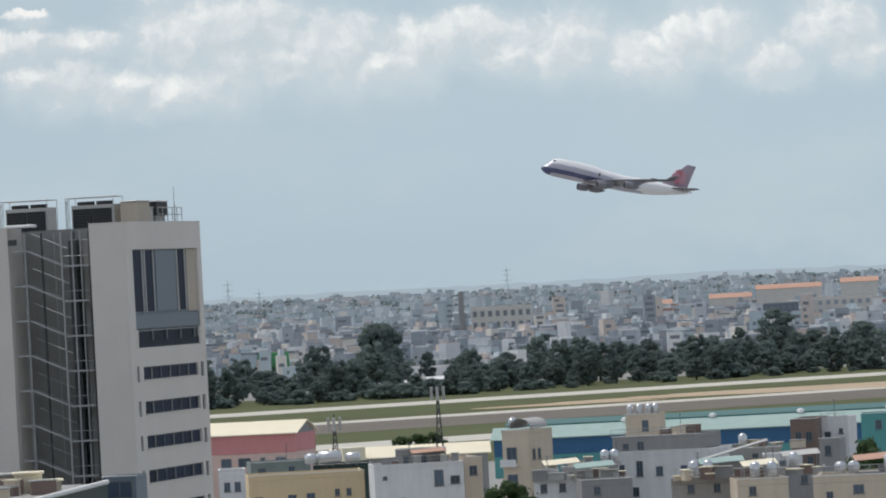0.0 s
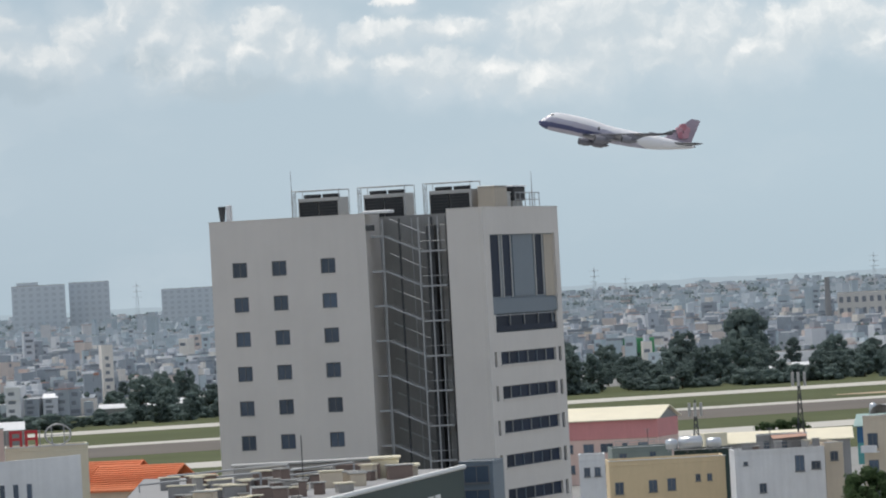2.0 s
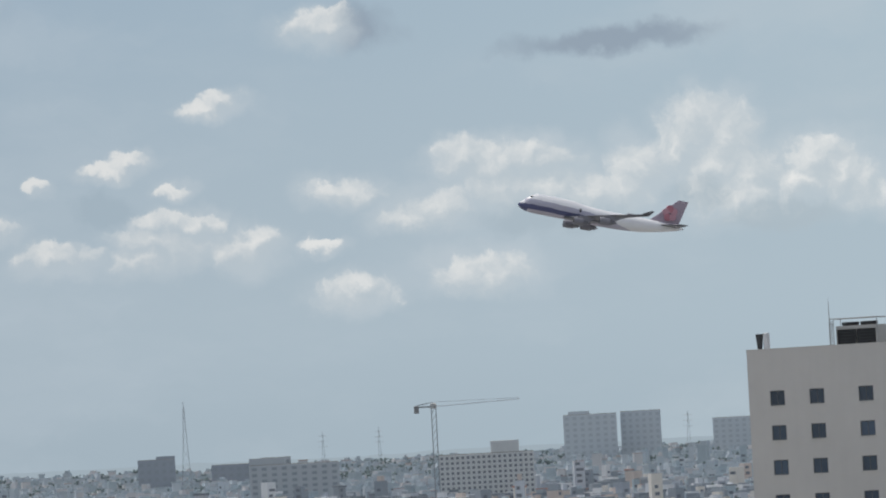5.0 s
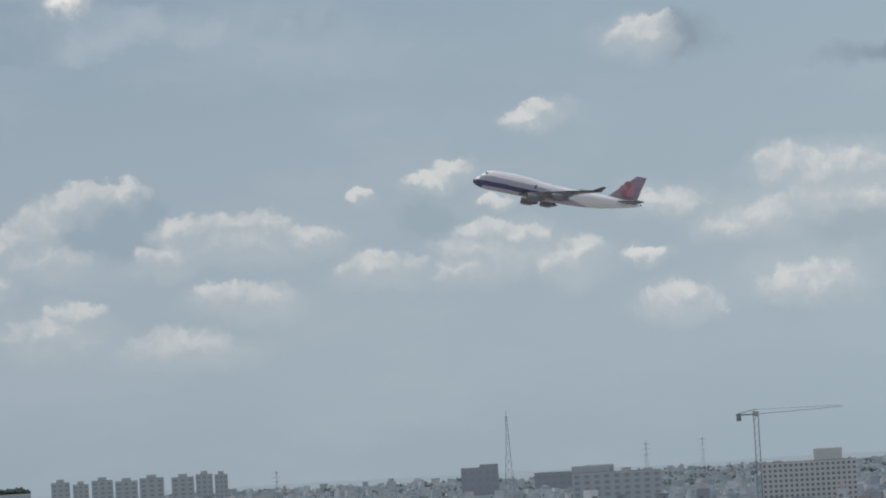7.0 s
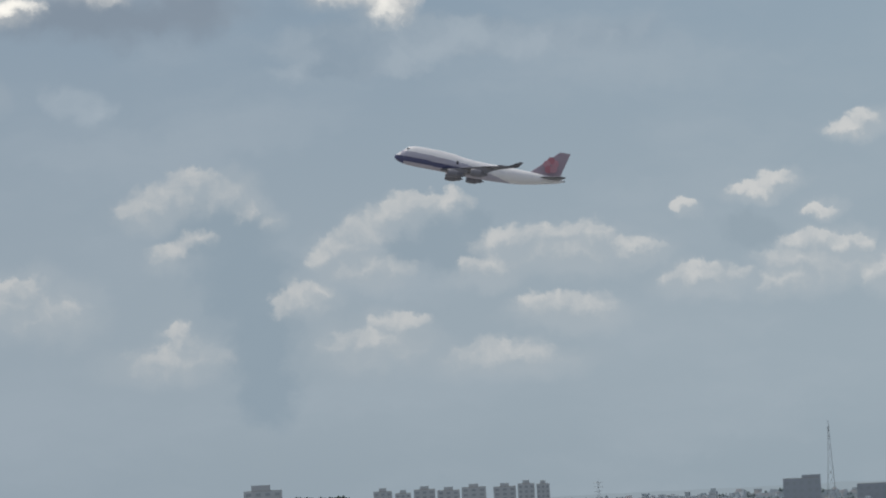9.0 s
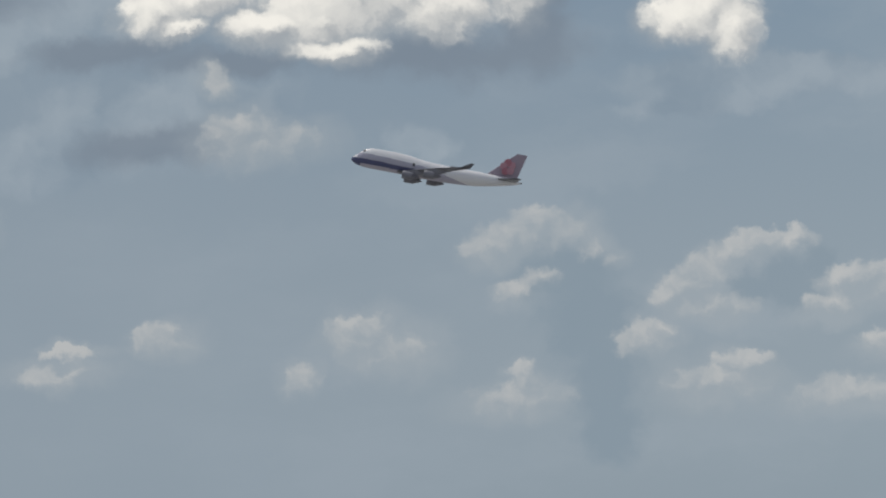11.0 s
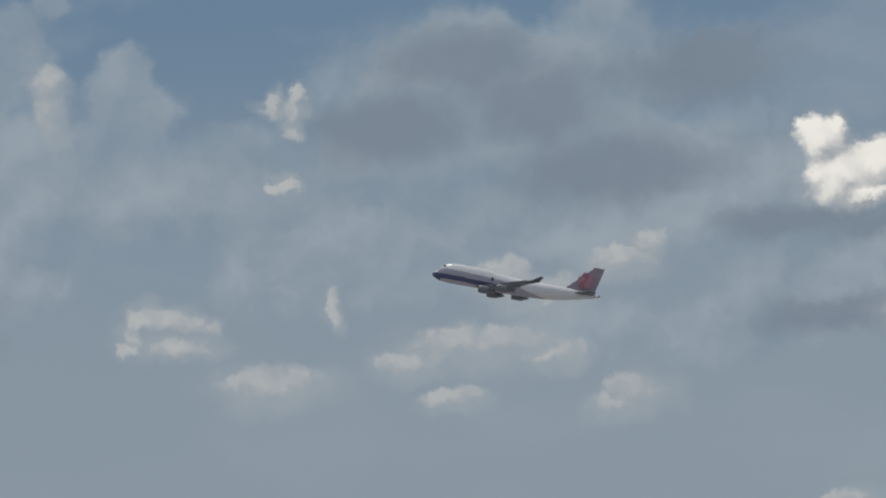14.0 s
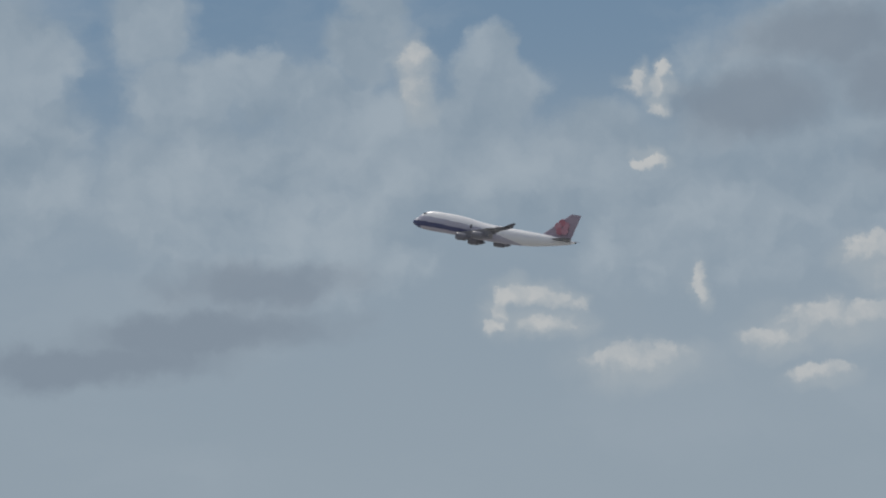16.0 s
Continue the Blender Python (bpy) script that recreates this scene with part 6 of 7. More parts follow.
house("white_house", 0.84, -0.12, -1.90, 740, 12, M_WHITE, "weathered white rendered house with a roof terrace", 4,
      [(0.12, 1.5, 0.6, 0.5), (0.72, 1.0, 1.3, 2.2), (0.9, 1.9, 1.3, 1.1), (0.3, 4.6, 1.0, 1.3)], side_wins=[(0.3, 1.6, 1.2, 1.2)])
house("white_house", 0.60, 0.06, -1.745, 748, 7, M_GREYWALL, "grey rendered rooftop storey behind a white terrace", 0, [(0.2, 0.8, 0.9, 1.2), (0.55, 0.8, 0.9, 1.2)], 0.4)
house("tan_house", -0.12, -0.32, -1.86, 744, 12, M_TAN, "narrow tan rendered house beside a white one", 10, [(0.5, 1.2, 1.1, 1.3)])
sr = thing("cream_roof_shed", spot(1.0, 900), 1.0, "long shed with pale cream sheet roofs", "shed")
part("wall", Shape().box(-4, 22, 0, 10, 0, 9.3), M_GREYWALL, sr)
part("roof", Shape().gable(-4, 22, 0, 10, 9.3, 1.7, 0.6), M_CREAM, sr, "pale cream sheet roof")
part("chute", Shape().box(-3, 1, -1.4, 2.6, 9.2, 11.4, 0.3), M_CREAM, sr)

# blue and teal hangars
hg = thing("hangar", spot(-2.75, 1030), -2.75 - 3, "long blue and teal sheet-metal hangar with a mint roof", "hangar")
hw = 41.0
part("upper_wall", Shape().box(-hw, hw, 0, 0.25, 4.1, 7.2), M_BLUE, hg, "deep blue ribbed sheet band")
part("lower_wall", Shape().box(-hw, hw, 0.1, 0.3, 0, 4.1), M_TEAL, hg, "teal sheet lower wall")
part("wall", Shape().box(-hw, -hw + 0.25, 0.3, 14, 0, 7.2).box(hw - 0.25, hw, 0.3, 14, 0, 7.2).box(-hw + 0.25, hw - 0.25, 13.7, 14, 0, 7.2), M_TEAL, hg)
part("roof", Shape().gable(-hw, hw, 0, 14, 7.2, 2.1, 0.6), M_MINT, hg, "pale mint sheet roof")
for k in range(28):
    part("sheet_rib", Shape().box(-hw + 1.5 + k * 2.9, -hw + 1.56 + k * 2.9, -0.05, 0, 4.1, 7.2), M_BLUE, hg)
for k in range(9):
    part("window", Shape().box(-hw + 4 + k * 9, -hw + 7 + k * 9, 0.04, 0.1, 2.1, 3.4), M_GLASS, hg)
for k in range(5):
    part("roof_vent", Shape().lathe([(8.6, 0.5), (9.6, 0.5), (9.7, 0.8), (10.2, 0.6), (10.4, 0.1)], (-hw + 8 + k * 17, 7, 0), n=10), M_WHITE, hg)
hb = thing("long_shed", spot(-3.0, 1110), -6, "long low dark teal shed behind the hangar", "shed")
part("wall", Shape().box(-46, 42, 0, 9, 0, 7.6), M_TEAL, hb)
part("roof", Shape().gable(-46, 42, 0, 9, 7.6, 0.9, 0.4), surface("dark_teal_roof", (0.06, 0.15, 0.15), 0.6), hb, "dark teal sheet roof")

tw = house("tower_house", -0.52, -0.84, -1.60, 720, 7, M_TAN, "narrow tall tan house with balconies and an arched roof shelter", -28,
           [(0.35, 2.3, 1.5, 1.9), (0.35, 5.9, 1.5, 1.9), (0.35, 9.5, 1.5, 1.9)], 0.5, side_wins=[(0.2, 2.6, 0.8, 1.4), (0.42, 2.6, 0.8, 1.4), (0.2, 6.2, 0.8, 1.4), (0.2, 9.8, 0.8, 1.4)])
zt = level(-1.60, 720)
for k in range(3):
    bal = part("balcony", Shape().box(-2.0, 0.4, -0.9, 0, zt - 4.9 - 3.6 * k, zt - 4.7 - 3.6 * k).box(-2.0, 0.4, -0.9, -0.8, zt - 4.7 - 3.6 * k, zt - 3.9 - 3.6 * k), M_WHITE, tw, "white balcony front")
arch = Shape()
for k in range(10):
    t0, t1 = math.pi * k / 10, math.pi * (k + 1) / 10
    p = [(1.6 * math.cos(t), 1.3 * math.sin(t)) for t in (t0, t1)]
    arch.add([(0.3 + p[0][0], y, zt + 0.2 + p[0][1]) for y in (1, 6)] + [(0.3 + p[1][0], y, zt + 0.2 + p[1][1]) for y in (1, 6)], [(0, 1, 3, 2)])
    arch.add([(0.3 + q * 0.95, y, zt + 0.2 + r * 0.95) for q, r in p for y in (1, 6)], [(0, 2, 3, 1)])
part("arched_shelter", arch, M_ROOFGREY, tw, "grey arched sheet shelter")
tank(-0.66, 723, zt, 0.5, 1.0, True)

bw = house("big_white_house", -1.66, -2.74, -1.90, 700, 14, M_WHITE, "broad white rendered house with a brown roof storey", -14,
           [(0.12, 1.6, 0.7, 0.7), (0.3, 1.2, 0.9, 2.0), (0.5, 2.0, 0.9, 1.2), (0.75, 2.0, 0.9, 1.2), (0.25, 4.6, 0.9, 1.2)], side_wins=[(0.3, 1.6, 1.0, 1.3), (0.6, 1.6, 1.0, 1.3)])
house("brown_storey", -1.70, -2.66, -1.735, 703, 12, M_GREYWALL, "grey-brown rooftop storey with a bright edge", -14, [(0.15, 0.9, 0.8, 0.8), (0.32, 0.7, 0.9, 1.1)], 0.5)
house("stair_hut", -1.86, -2.22, -1.50, 708, 4, M_TAN, "tan rooftop stair hut crowded with tanks", -14, [(0.6, 0.8, 0.9, 1.4)], 0.3)
for a in (-1.92, -2.02, -2.12, -2.19):
    tank(a, 709, level(-1.52, 708), 0.42, 0.9, True)
roof_clutter(-2.25, -2.62, -1.755, 704, 6, 3)

house("brown_house", -3.62, -3.90, -1.64, 760, 12, M_BROWN, "tall brown-grey rendered house", -8, [(0.3, 1.8, 0.9, 1.4), (0.7, 1.8, 0.9, 1.4), (0.3, 5.3, 0.9, 1.4), (0.7, 5.3, 0.9, 1.4)])
house("white_house", -3.92, -4.24, -1.64, 765, 9, M_WHITE, "tall white rendered house next to trees", -8, [(0.3, 2.0, 0.9, 1.2), (0.75, 1.6, 0.6, 0.7)])
house("grey_house", -3.92, -4.14, -1.86, 752, 6, M_GREYWALL, "low grey house with a flat roof", -8, [(0.4, 1.0, 0.9, 1.4)])
house("teal_house", -4.38, -4.75, -1.62, 800, 9, M_TEAL, "teal rendered house with a white roof room", 0, [(0.5, 1.0, 0.9, 1.3)])
house("tan_house", -3.80, -4.95, -2.26, 560, 12, M_TAN, "long tan rendered house with a blue window", -4, [(0.15, 1.6, 0.7, 0.9), (0.42, 1.0, 1.1, 0.9), (0.78, 1.0, 1.3, 1.2)])
tank(-4.10, 562, level(-2.28, 560), 0.62, 0.9, False, 80)
tank(-4.24, 562, level(-2.28, 560), 0.62, 0.9, False, 80)
tank(-4.62, 563, level(-2.28, 560), 0.5, 1.5, True)
roof_clutter(-4.35, -4.9, -2.30, 560, 4, 8)
house("low_house", -0.85, -1.35, -2.12, 650, 8, M_WHITE, "low white house with a cluttered flat roof", 0, [(0.2, 0.8, 0.8, 1.0), (0.6, 0.8, 0.8, 1.0)])
house("low_house", -1.35, -1.90, -2.17, 640, 8, M_GREYWALL, "low grey house with a sheet roof", 5, [(0.3, 0.8, 0.8, 1.0)])
house("low_house", -1.15, -1.75, -2.02, 668, 7, M_CONC, "bare concrete house behind lower roofs", 0, [(0.2, 0.7, 0.8, 1.0), (0.7, 0.7, 0.8, 1.0)])
house("low_house", -2.3, -3.0, -2.20, 610, 8, M_CONC, "bare concrete house with rusty roof sheets", -6, [(0.3, 0.8, 0.8, 1.0), (0.7, 0.8, 0.8, 1.0)])
house("low_house", -3.0, -3.55, -2.25, 600, 8, M_TAN, "low tan house with a flat roof", 6, [(0.3, 0.8, 0.8, 1.0)])
house("low_house", -3.5, -3.95, -2.16, 625, 8, M_GREYWALL, "low grey house with tanks on its roof", 0, [(0.5, 0.8, 0.8, 1.0)])
house("low_house", -2.95, -3.5, -1.92, 680, 8, M_CONC, "concrete house with a sloping shelter on top", 0, [(0.2, 0.7, 0.8, 1.2), (0.5, 0.7, 0.8, 1.2), (0.8, 0.7, 0.8, 1.2)])
house("low_house", -3.3, -3.72, -2.0, 655, 8, M_WHITE, "white house with a low gable shelter", 0, [(0.5, 0.8, 0.8, 1.0)])
lean = thing("lean_to_roof", spot(-2.95, 640, level(-2.12, 640)), -2.95, "sloping grey sheet roof over an open terrace", "shelter")
part("roof", Shape().add([(-5, -1, 0.6), (4.5, -1, 3.0), (4.5, 5, 3.0), (-5, 5, 0.6), (-5, -1, 0.75), (4.5, -1, 3.15), (4.5, 5, 3.15), (-5, 5, 0.75)],
                         [(3, 2, 1, 0), (4, 5, 6, 7), (0, 1, 5, 4), (1, 2, 6, 5), (2, 3, 7, 6), (3, 0, 4, 7)]), M_ROOFGREY, lean)
for x in (-4.6, -1.5, 1.5, 4.2):
    part("post", Shape().rod((x, -0.8, -0.6), (x, -0.8, 1.85 + x * 0.25), 0.08), M_CONC, lean)
part("back_wall", Shape().box(-4.8, 4.4, 4.0, 4.2, -0.6, 0.9), M_GREYWALL, lean)
for a, d, e in ((-1.05, 655, -2.13), (-1.62, 668, -2.03), (-1.72, 668, -2.03), (-2.55, 612, -2.21), (-3.2, 602, -2.26), (-3.38, 602, -2.26), (-3.62, 627, -2.17), (-3.1, 682, -1.93), (-2.7, 613, -2.21)):
    tank(a, d, level(e, d - 2), 0.55, 1.3, (int(a * 100) % 2) == 0, 60 * (int(a * 100) % 3))
roof_clutter(-0.9, -1.85, -2.17, 645, 7, 1)
roof_clutter(-2.3, -3.9, -2.24, 605, 12, 2)
roof_clutter(-1.2, -1.75, -2.05, 668, 4, 6)
roof_clutter(-3.0, -3.7, -1.95, 680, 5, 4)
roof_clutter(0.8, -0.1, -1.93, 741, 5, 5)



def roof_rail(a0, a1, e, d, mat=M_STEEL):
    """A thin pipe rail along a roof front."""
    am, w = (a0 + a1) / 2, radians(a0 - a1) * d / 2
    t = thing("roof_rail", spot(am, d + 0.1, level(e, d)), am, "thin pipe railing along a flat roof front", "railing", "roof railings")
    part("top_rail", Shape().rod((-w, 0, 0.95), (w, 0, 0.95), 0.04, 5), mat, t)
    part("lower_rail", Shape().rod((-w, 0, 0.5), (w, 0, 0.5), 0.03, 5), mat, t)
    n = max(3, int(w / 0.9))
    for k in range(n + 1):
        x = -w + 2 * w * k / n
        part("rail_post", Shape().rod((x, 0, 0), (x, 0, 0.95), 0.035, 5), mat, t)


for a0, a1, e, d in ((0.80, 0.10, -1.895, 740), (-1.70, -2.6, -1.73, 703), (-0.88, -1.3, -2.115, 650), (-2.35, -2.95, -2.195, 610), (-3.05, -3.5, -2.245, 600), (-3.85, -4.6, -2.255, 560),
                     (2.1, 1.55, -1.795, 830), (-3.95, -4.2, -1.635, 765), (10.9, 8.8, -1.235, 500)):
    roof_rail(a0, a1, e, d)
for a, d, e, h in ((0.45, 742, -1.90, 3.0), (-1.0, 652, -2.12, 2.6), (-1.75, 670, -2.03, 3.2), (-2.6, 614, -2.20, 2.8), (-3.4, 604, -2.25, 3.4), (-4.75, 565, -2.26, 3.6), (-4.9, 565, -2.26, 2.6), (-2.45, 708, -1.74, 3.0), (1.75, 834, -1.8, 2.8), (-4.1, 768, -1.64, 2.6)):
    t = thing("aerial", spot(a, d + 1, level(e, d)), a, "thin rooftop television aerial on a pole", "aerial", "rooftop aerials")
    part("pole", Shape().rod((0, 0, -0.3), (0, 0, h), 0.04, 5), M_PIPE, t)
    for k in range(4):
        part("rod", Shape().rod((-0.45 + 0.06 * k, 0, h - 0.1 - 0.18 * k), (0.45 - 0.06 * k, 0, h - 0.1 - 0.18 * k), 0.02, 4), M_STEEL, t)
for a, d, e, w in ((-1.15, 653, -2.13, 2.2), (-2.85, 613, -2.21, 2.6), (-3.25, 603, -2.26, 2.0), (-1.5, 643, -2.18, 2.4), (-4.45, 563, -2.27, 2.0), (0.25, 745, -1.91, 2.4), (-3.7, 628, -2.17, 2.2)):
    t = thing("roof_awning", spot(a, d + 2, level(e, d)), a + 8, "small tilted corrugated sheet awning on a roof", "awning", "roof awnings")
    part("sheet", Shape().add([(-w, -1, 1.5), (w, -1, 1.7), (w, 1.6, 2.2), (-w, 1.6, 2.0), (-w, -1, 1.56), (w, -1, 1.76), (w, 1.6, 2.26), (-w, 1.6, 2.06)],
                              [(3, 2, 1, 0), (4, 5, 6, 7), (0, 1, 5, 4), (1, 2, 6, 5), (2, 3, 7, 6), (3, 0, 4, 7)]), random.Random(int(a * 100)).choice((M_ROOFGREY, M_CREAM, M_MINT, M_FARTILE)), t)
    for sx in (-1, 1):
        part("post", Shape().rod((sx * (w - 0.1), -0.9, -0.2), (sx * (w - 0.1), -0.9, 1.6), 0.05, 5), M_STEEL, t)
        part("post", Shape().rod((sx * (w - 0.1), 1.5, -0.2), (sx * (w - 0.1), 1.5, 2.0), 0.05, 5), M_STEEL, t)

# mobile phone masts
for a, d, top, foot in ((0.115, 780, -1.10, 9.0), (1.23, 806, -1.37, 9.0)):
    t = lattice("phone_mast", a, d, top, foot, 0.75, M_PIPE, "dark lattice phone mast with pale antenna panels", "phone mast", n=10)
    hh = level(top, d) - foot
    for k in range(3):
        an = k * math.tau / 3 + 0.5
        x, y = 1.0 * math.cos(an), 1.0 * math.sin(an)
        part("antenna_panel", Shape().bevelbox(x - 0.22, x + 0.22, y - 0.15, y + 0.15, hh - 1.9, hh + 0.1, 0.05), M_ACBOX, t, "pale antenna panel")
        part("bracket", Shape().rod((0, 0, hh - 1.0), (x, y, hh - 1.0), 0.05), M_PIPE, t)

# near trees
nt1 = tree_proto(3.6, 9.0, 91, M_LEAFNEAR, "leafy bright green garden tree between houses", 60, 40)
nt1.matrix_world = pose(*spot(-0.60, 640, level(-2.06, 640) - 9.2), 0, 0, 10)
for a, d, e, s in ((-0.42, 655, -2.12, 0.8), (-4.46, 690, -1.80, 1.25), (-4.3, 680, -1.98, 0.9), (-4.7, 680, -1.95, 0.9), (-1.45, 690, -1.95, 0.9), (-1.25, 695, -1.98, 0.8), (-1.6, 700, -1.97, 0.8), (0.15, 1120, -1.55, 0.9), (0.32, 1120, -1.56, 0.9), (0.5, 1125, -1.58, 0.8), (-4.9, 690, -1.86, 1.1), (4.1, 1130, -1.6, 0.9)):
    z = level(e, d)
    copy_thing(nt1, pose(*spot(a, d, 0), 0, 0, a * 90) @ Matrix.Diagonal((s, s, max(z, 3) / 9.0, 1)))

# ---- rooftops before and left of the hotel ----
d = 468
zr = 21.6
rb = thing("annex", spot(5.6, d), 0, "weathered concrete annex with a dark green side and crowded roof", "building")
ox, oy, _ = spot(5.6, d)
foot = [(spot(a, q)[0] - ox, spot(a, q)[1] - oy) for a, q in ((7.6, 408), (5.6, 412), (3.74, 488), (7.15, 506))]
part("wall", Shape().add([(x, y, 0) for x, y in foot] + [(x, y, zr) for x, y in foot], [(0, 1, 5, 4), (1, 2, 6, 5), (2, 3, 7, 6), (3, 0, 4, 7), (0, 3, 2, 1)]), M_DGREEN, rb, "dark green side wall")
part("roof", Shape().add([(x * 0.995, y * 0.995, zr - 0.05) for x, y in foot] + [(x * 0.995, y * 0.995, zr + 0.02) for x, y in foot], [(0, 1, 5, 4), (1, 2, 6, 5), (2, 3, 7, 6), (3, 0, 4, 7), (4, 5, 6, 7)]), M_GREYWALL, rb, "stained concrete roof deck")
side_a, side_b = Vector((*foot[1], 0)), Vector((*foot[2], 0))
along = (side_b - side_a).normalized()
outw = Vector((along.y, -along.x, 0))
part("roof_edge", Shape().rod(side_a + outw * 0.1 + Vector((0, 0, zr + 0.15)), side_b + outw * 0.1 + Vector((0, 0, zr + 0.15)), 0.22, 6), M_LETTER, rb, "pale roof edge")
rn = random.Random(4)
q = 22.0
while q < 62:
    lw, lh = rn.uniform(1.2, 2.6), rn.uniform(0.9, 1.5)
    p = side_a + along * q + outw * 0.04
    e = p + along * lw
    part("lettering_bar", Shape().add([(*p.xy, zr - 3.0), (*e.xy, zr - 3.0), (*e.xy, zr - 3.0 + lh), (*p.xy, zr - 3.0 + lh), (*(p + outw * 0.12).xy, zr - 3.0), (*(e + outw * 0.12).xy, zr - 3.0), (*(e + outw * 0.12).xy, zr - 3.0 + lh), (*(p + outw * 0.12).xy, zr - 3.0 + lh)],
                                      [(3, 2, 1, 0), (4, 5, 6, 7), (0, 1, 5, 4), (1, 2, 6, 5), (2, 3, 7, 6), (3, 0, 4, 7)]), M_LETTER, rb)
    q += lw + rn.uniform(0.8, 1.8)


def on_annex(name, a0, a1, z0, z1, back, mat, label, category, lidmat=None):
    am, w = (a0 + a1) / 2, radians(a0 - a1) * d
    t = thing(name, spot(am, d + back, zr), am, label, category)
    part("body", Shape().bevelbox(-w / 2, w / 2, 0, 2.4, z0, z1, 0.08), mat, t)
    if lidmat:
        part("lid", Shape().bevelbox(-w / 2 - 0.2, w / 2 + 0.2, -0.25, 2.7, z1, z1 + 0.2, 0.06), lidmat, t)
    return t


on_annex("roof_shed", 6.2, 4.7, 0, 1.55, 9, M_CONC, "long low concrete roof shed with a sheet top", "roof shed", M_ROOFGREY)
on_annex("brown_cabinet", 5.1, 4.62, 0, 1.4, 3.5, M_BROWN, "brown metal plant cabinet on the annex roof", "cabinet")
on_annex("brown_cabinet", 5.55, 5.15, 0, 1.1, 3.8, M_BROWN, "brown metal plant cabinet on the annex roof", "cabinet", M_ROOFGREY)
on_annex("cream_hut", 4.72, 4.42, 0, 1.7, 5, M_CREAM, "cream painted hut with a pitched lid", "hut", M_CREAM)
on_annex("cream_hut", 4.50, 4.22, 0, 1.0, 3, M_BEIGE, "beige painted hut on the annex roof", "hut", M_CREAM)
on_annex("duct_elbow", 5.72, 5.60, 0, 1.3, 3.2, M_WHITE, "white sheet-metal duct elbow", "duct")
on_annex("duct_elbow", 5.98, 5.86, 0, 0.9, 4.2, M_TANK, "shiny metal duct end", "duct")
E0 = lambda q: math.degrees(math.atan((zr - EYE_Z) / q))
roof_clutter(6.9, 4.4, E0(466), 466, 14, 21)
roof_clutter(6.8, 4.7, E0(452), 452, 12, 22)
roof_clutter(6.9, 5.0, E0(438), 438, 12, 23)
roof_clutter(7.2, 5.5, E0(422), 422, 10, 24)
for k, (a0, a1, z) in enumerate(((7.2, 5.9, 0.7), (6.1, 5.2, 0.5), (5.7, 4.9, 1.1), (6.9, 5.6, 1.2), (5.2, 4.3, 0.6))):
    p = thing("roof_pipe", spot((a0 + a1) / 2, d + 1.5 + k, zr), (a0 + a1) / 2, "pale bent roof pipe on short stands", "pipe", "pipes on the annex roof")
    w = radians(a0 - a1) * d / 2
    part("pipe", Shape().rod((-w, 0, z), (w, 0, z + 0.5), 0.10, 8).rod((w, 0, z + 0.5), (w, 0, 0), 0.10, 8), M_STEEL, p)
    part("stand", Shape().rod((-w, 0, 0), (-w, 0, z), 0.07, 6), M_STEEL, p)
pole = thing("roof_pole", spot(5.45, d + 3, zr), 0, "thin dark pole on the annex roof", "pole")
part("pole", Shape().rod((0, 0, 0), (0, 0, 4.2), 0.05, 6), M_PIPE, pole)
part("foot", Shape().box(-0.15, 0.15, -0.15, 0.15, 0, 0.1), M_CONC, pole)
house("glass_link", 3.78, 3.42, -1.86, 494, 6, M_PANEL, "dark glazed link block at the foot of the hotel", -10, [(0.5, 0.4, 2.4, 1.6), (0.5, 2.6, 2.4, 1.6)], 0.3)

for a, dd, w, e in ((7.35, 560, 4.2, -1.72), (6.95, 565, 3.4, -1.84), (7.75, 570, 4.0, -1.66)):
    z = level(e, dd)
    b = thing("tiled_house", spot(a, dd), a - 25, "house with a bright orange clay tile roof", "house")
    part("wall", Shape().box(-w, w, 0, 9, 0, z - 2.4), M_TAN, b)
    rf = part("roof", Shape().gable(-w, w, 0, 9, z - 2.5, 2.4, 0.7), M_ORANGE, b, "orange clay tile roof")
    for k in range(12):
        part("tile_course", Shape().rod((-w - 0.7, -0.6 + 0.4 * k, z - 2.28 + k * 0.205), (w + 0.7, -0.6 + 0.4 * k, z - 2.28 + k * 0.205), 0.06, 5), M_ORANGE, rf)

# curved white block with slit windows, and the pink one behind it
cz = level(-1.56, 430)
cb = thing("curved_block", spot(8.75, 430), 8.75, "long white curved block with slit windows", "building")
n, R0 = 26, 30.0
sh = Shape()
pts = []
for k in range(n + 1):
    t = -0.62 + 0.95 * k / n
    pts.append((R0 * math.sin(t) - 2.6, R0 * (1 - math.cos(t))))
for k, ((xa, ya), (xb, yb)) in enumerate(zip(pts, pts[1:])):
    za, zb = cz - 0.9 * (1 - k / n), cz - 0.9 * (1 - (k + 1) / n)
    sh.add([(xa, ya, 0), (xb, yb, 0), (xb, yb + 0.35, 0), (xa, ya + 0.35, 0), (xa, ya, za), (xb, yb, zb), (xb, yb + 0.35, zb), (xa, ya + 0.35, za)],
           [(3, 2, 1, 0), (4, 5, 6, 7), (0, 1, 5, 4), (2, 3, 7, 6), (0, 4, 7, 3), (1, 2, 6, 5)])
part("wall", sh, M_WHITE, cb, "curved white rendered wall")
part("roof", Shape().add([(x, y + 0.2, cz - 1.2) for x, y in pts] + [(pts[-1][0], 20, cz - 1.2), (pts[0][0], 20, cz - 1.2)], [tuple(range(n + 3))]), M_CONC, cb)
for k in range(2, n - 1):
    if k % 5 in (0, 1, 2):
        x, y = pts[k]
        for zz in (cz - 3.6, cz - 7.1):
            part("window", Shape().box(x - 0.2, x + 0.2, y - 0.06, y + 0.3, zz, zz + 1.5), M_GLASS, cb)
d = 500
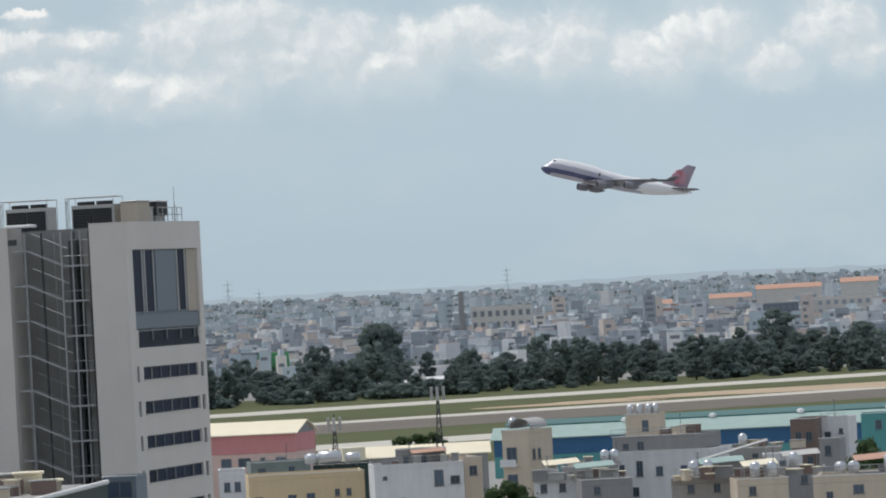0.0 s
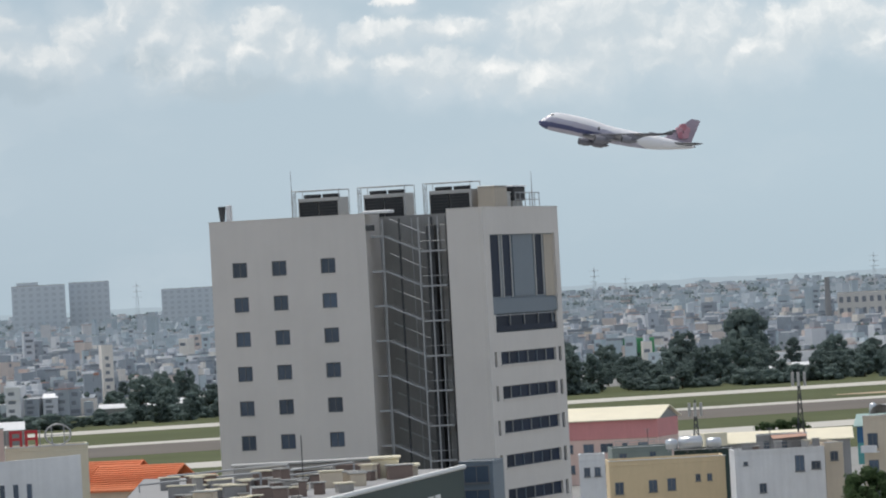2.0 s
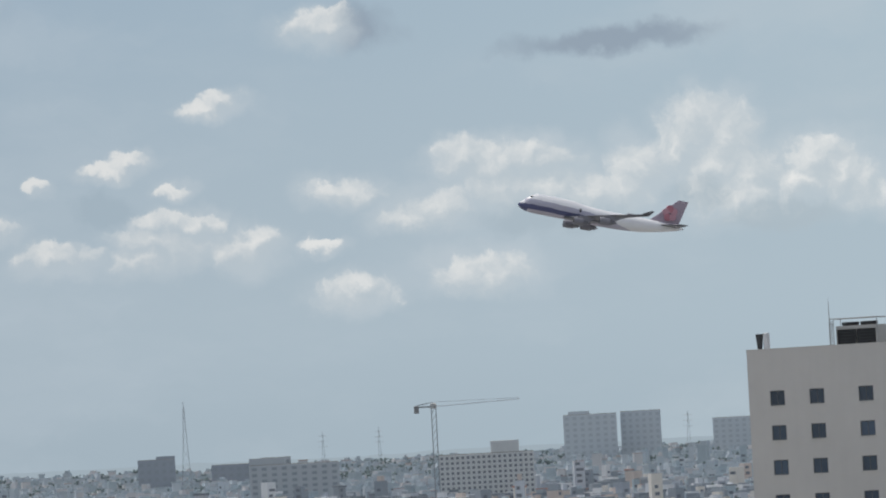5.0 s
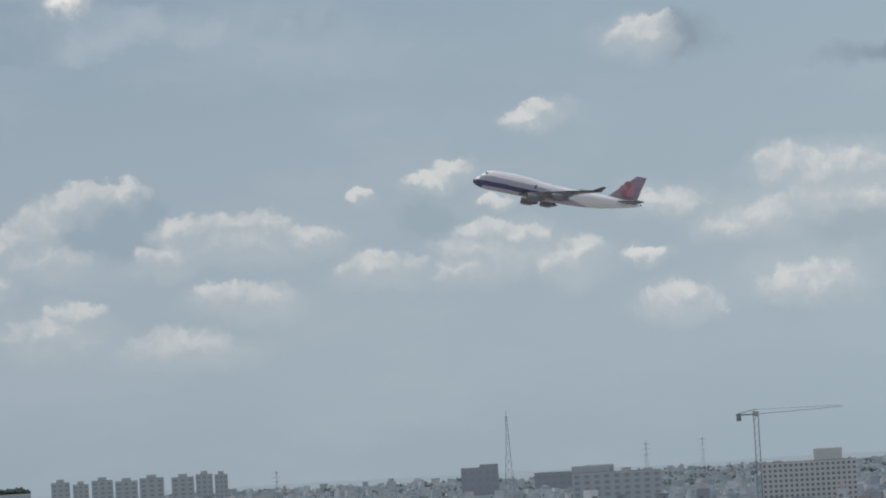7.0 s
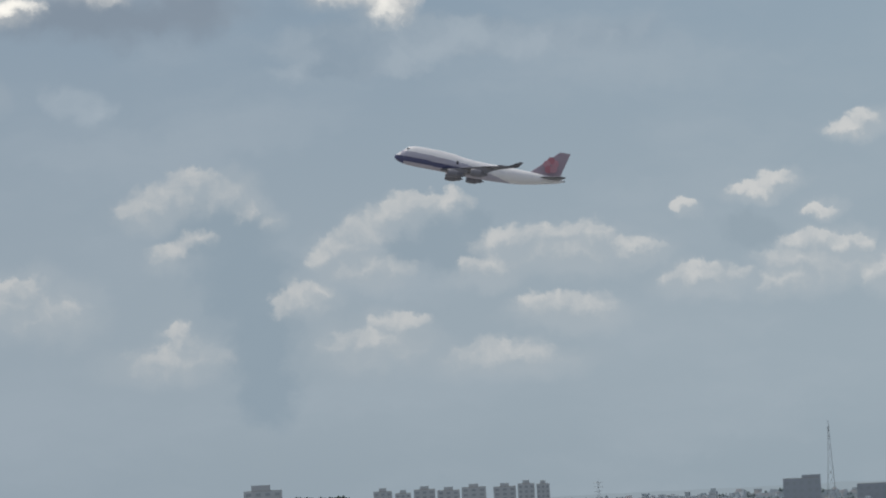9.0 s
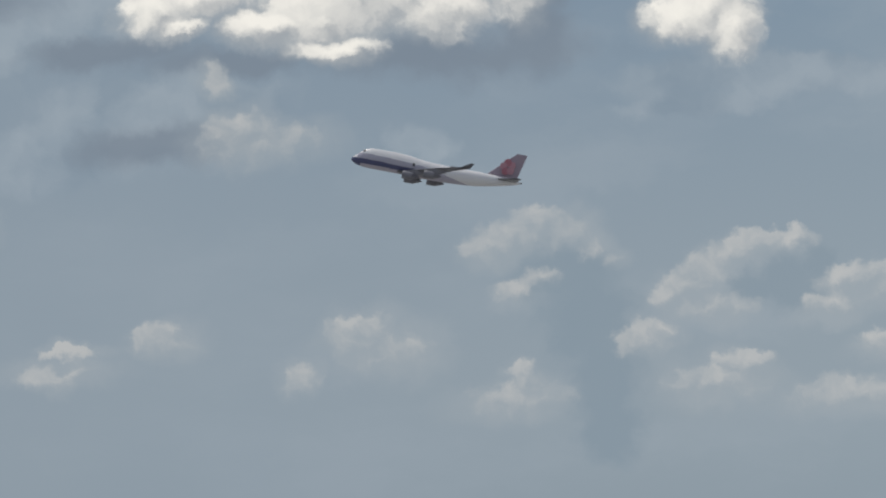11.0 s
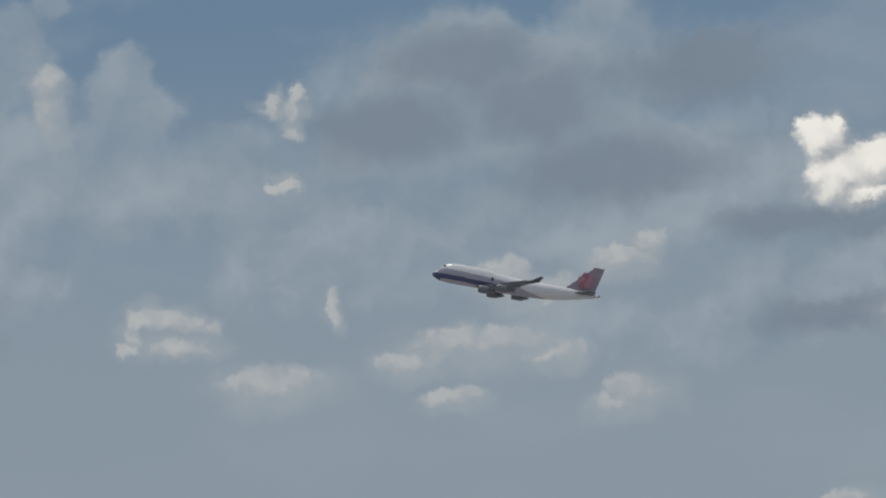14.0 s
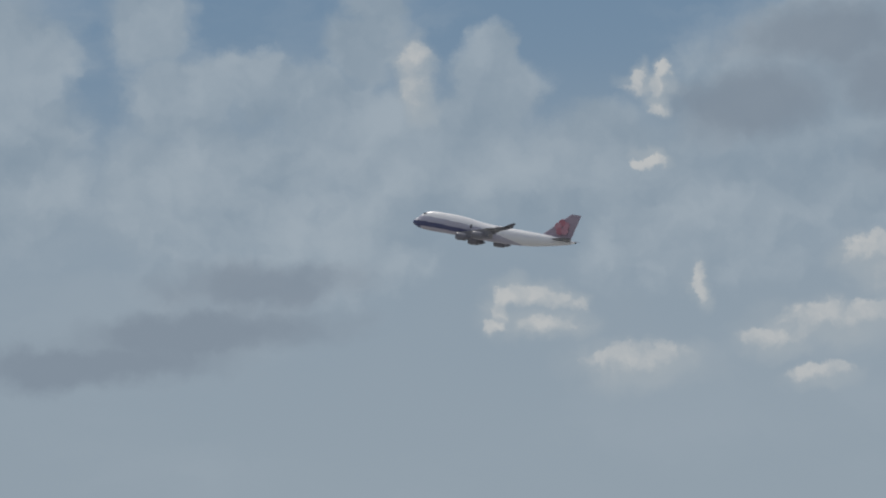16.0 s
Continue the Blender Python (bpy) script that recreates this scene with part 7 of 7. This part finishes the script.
pb = house("pink_block", 11.2, 8.60, -1.24, d, 14, M_PALEPINK, "pale pink rendered block with narrow dark windows", 4,
           [(u, 1.6, 0.5, 1.5) for u in (0.12, 0.2, 0.28, 0.36, 0.5, 0.58, 0.8, 0.85, 0.9, 0.95)] + [(u, 5.2, 0.5, 1.5) for u in (0.1, 0.2, 0.3, 0.5, 0.6, 0.7, 0.8, 0.9)], 0.6)
house("pale_tail_block", 8.60, 7.72, -1.45, 520, 10, M_CREAM, "pale cream low wing beyond the pink block", 0, [(0.2, 1.6, 0.8, 1.0), (0.5, 1.6, 0.8, 1.0)], 0.4)
sg = thing("roof_sign", spot(8.40, 522, level(-1.45, 520) - 0.3), 8.4, "red roof sign with blocky illegible characters on a frame", "sign")
part("frame", Shape().rod((-1.6, 0, 0), (-1.6, 0, 1.9), 0.06).rod((1.6, 0, 0), (1.6, 0, 1.9), 0.06).rod((-1.7, 0, 0.2), (1.7, 0, 0.2), 0.05).rod((-1.7, 0, 1.8), (1.7, 0, 1.8), 0.05), M_STEEL, sg)
for x in (-1.35, 0.15):
    part("character_bar", Shape().box(x, x + 0.28, -0.15, 0.05, 0.3, 1.9).box(x + 0.28, x + 1.0, -0.15, 0.05, 1.62, 1.9).box(x + 1.0, x + 1.25, -0.15, 0.05, 0.3, 1.9).box(x + 0.28, x + 1.0, -0.15, 0.05, 0.95, 1.2), M_RED, sg)
rs = thing("ring_sign", spot(8.03, 522, level(-1.45, 520) - 0.3), 8.0, "round openwork metal sign frame on a roof", "sign")
for k in range(16):
    t0, t1 = k * math.tau / 16, (k + 1) * math.tau / 16
    part("ring_segment", Shape().rod((1.25 * math.cos(t0), 0, 1.35 + 1.0 * math.sin(t0)), (1.25 * math.cos(t1), 0, 1.35 + 1.0 * math.sin(t1)), 0.09, 6), M_STEEL, rs)
part("stand", Shape().rod((-0.6, 0, -0.2), (-0.6, 0, 2.1), 0.06).rod((0.6, 0, -0.2), (0.6, 0, 2.1), 0.06).rod((-1.2, 0, 1.3), (1.2, 0, 1.3), 0.05), M_STEEL, rs)

# grandstand-like hall with a dark canopy
d = 640
hz = level(-0.78, d)
ha = thing("canopy_hall", spot(10.3, d), 10.3, "grey hall under a dark sweeping canopy roof", "hall")
cn = Shape()
n = 14
for k in range(n):
    x0, x1 = -8.5 + 17.0 * k / n, -8.5 + 17.0 * (k + 1) / n
    f = lambda x: hz - 0.9 + 0.055 * (x + 8.5) - 0.006 * (x - 4) ** 2 + 0.4
    cn.add([(x0, -3, f(x0) - 1.0), (x1, -3, f(x1) - 1.0), (x1, 9, f(x1)), (x0, 9, f(x0)), (x0, -3, f(x0) - 0.1), (x1, -3, f(x1) - 0.1), (x1, 9, f(x1) + 0.4), (x0, 9, f(x0) + 0.4)],
           [(3, 2, 1, 0), (4, 5, 6, 7), (0, 1, 5, 4), (2, 3, 7, 6), (0, 4, 7, 3), (1, 2, 6, 5)])
part("canopy", cn, surface("dark_canopy_sheet", (0.045, 0.038, 0.036), 0.7), ha, "dark sheet canopy")
part("wall", Shape().lathe([(0, 6.6), (hz - 2.3, 6.6)], (-1.5, 5, 0), n=40), M_GREYWALL, ha, "smooth grey drum wall", True)
part("wing", Shape().bevelbox(3.5, 10, 1, 9, 0, hz - 3.2, 0.05), M_CONC, ha)
for k in range(4):
    part("column", Shape().rod((4.2 + 1.1 * k, 0.5, hz - 5.2), (4.2 + 1.1 * k, 0.5, hz - 1.2), 0.14, 8), M_CONC, ha)
house("grey_roof_house", 9.75, 8.85, -1.06, 650, 9, M_CONC, "grey concrete house with a flat roof", 0, [(0.2, 0.8, 0.9, 1.2), (0.7, 0.8, 0.9, 1.2)])
house("white_house", 10.95, 10.45, -1.12, 620, 8, M_WHITE, "white house with a flat roof below the hall", 0, [(0.5, 0.9, 0.9, 1.2)])
roof_clutter(10.8, 8.9, -1.26, 500, 10, 31)
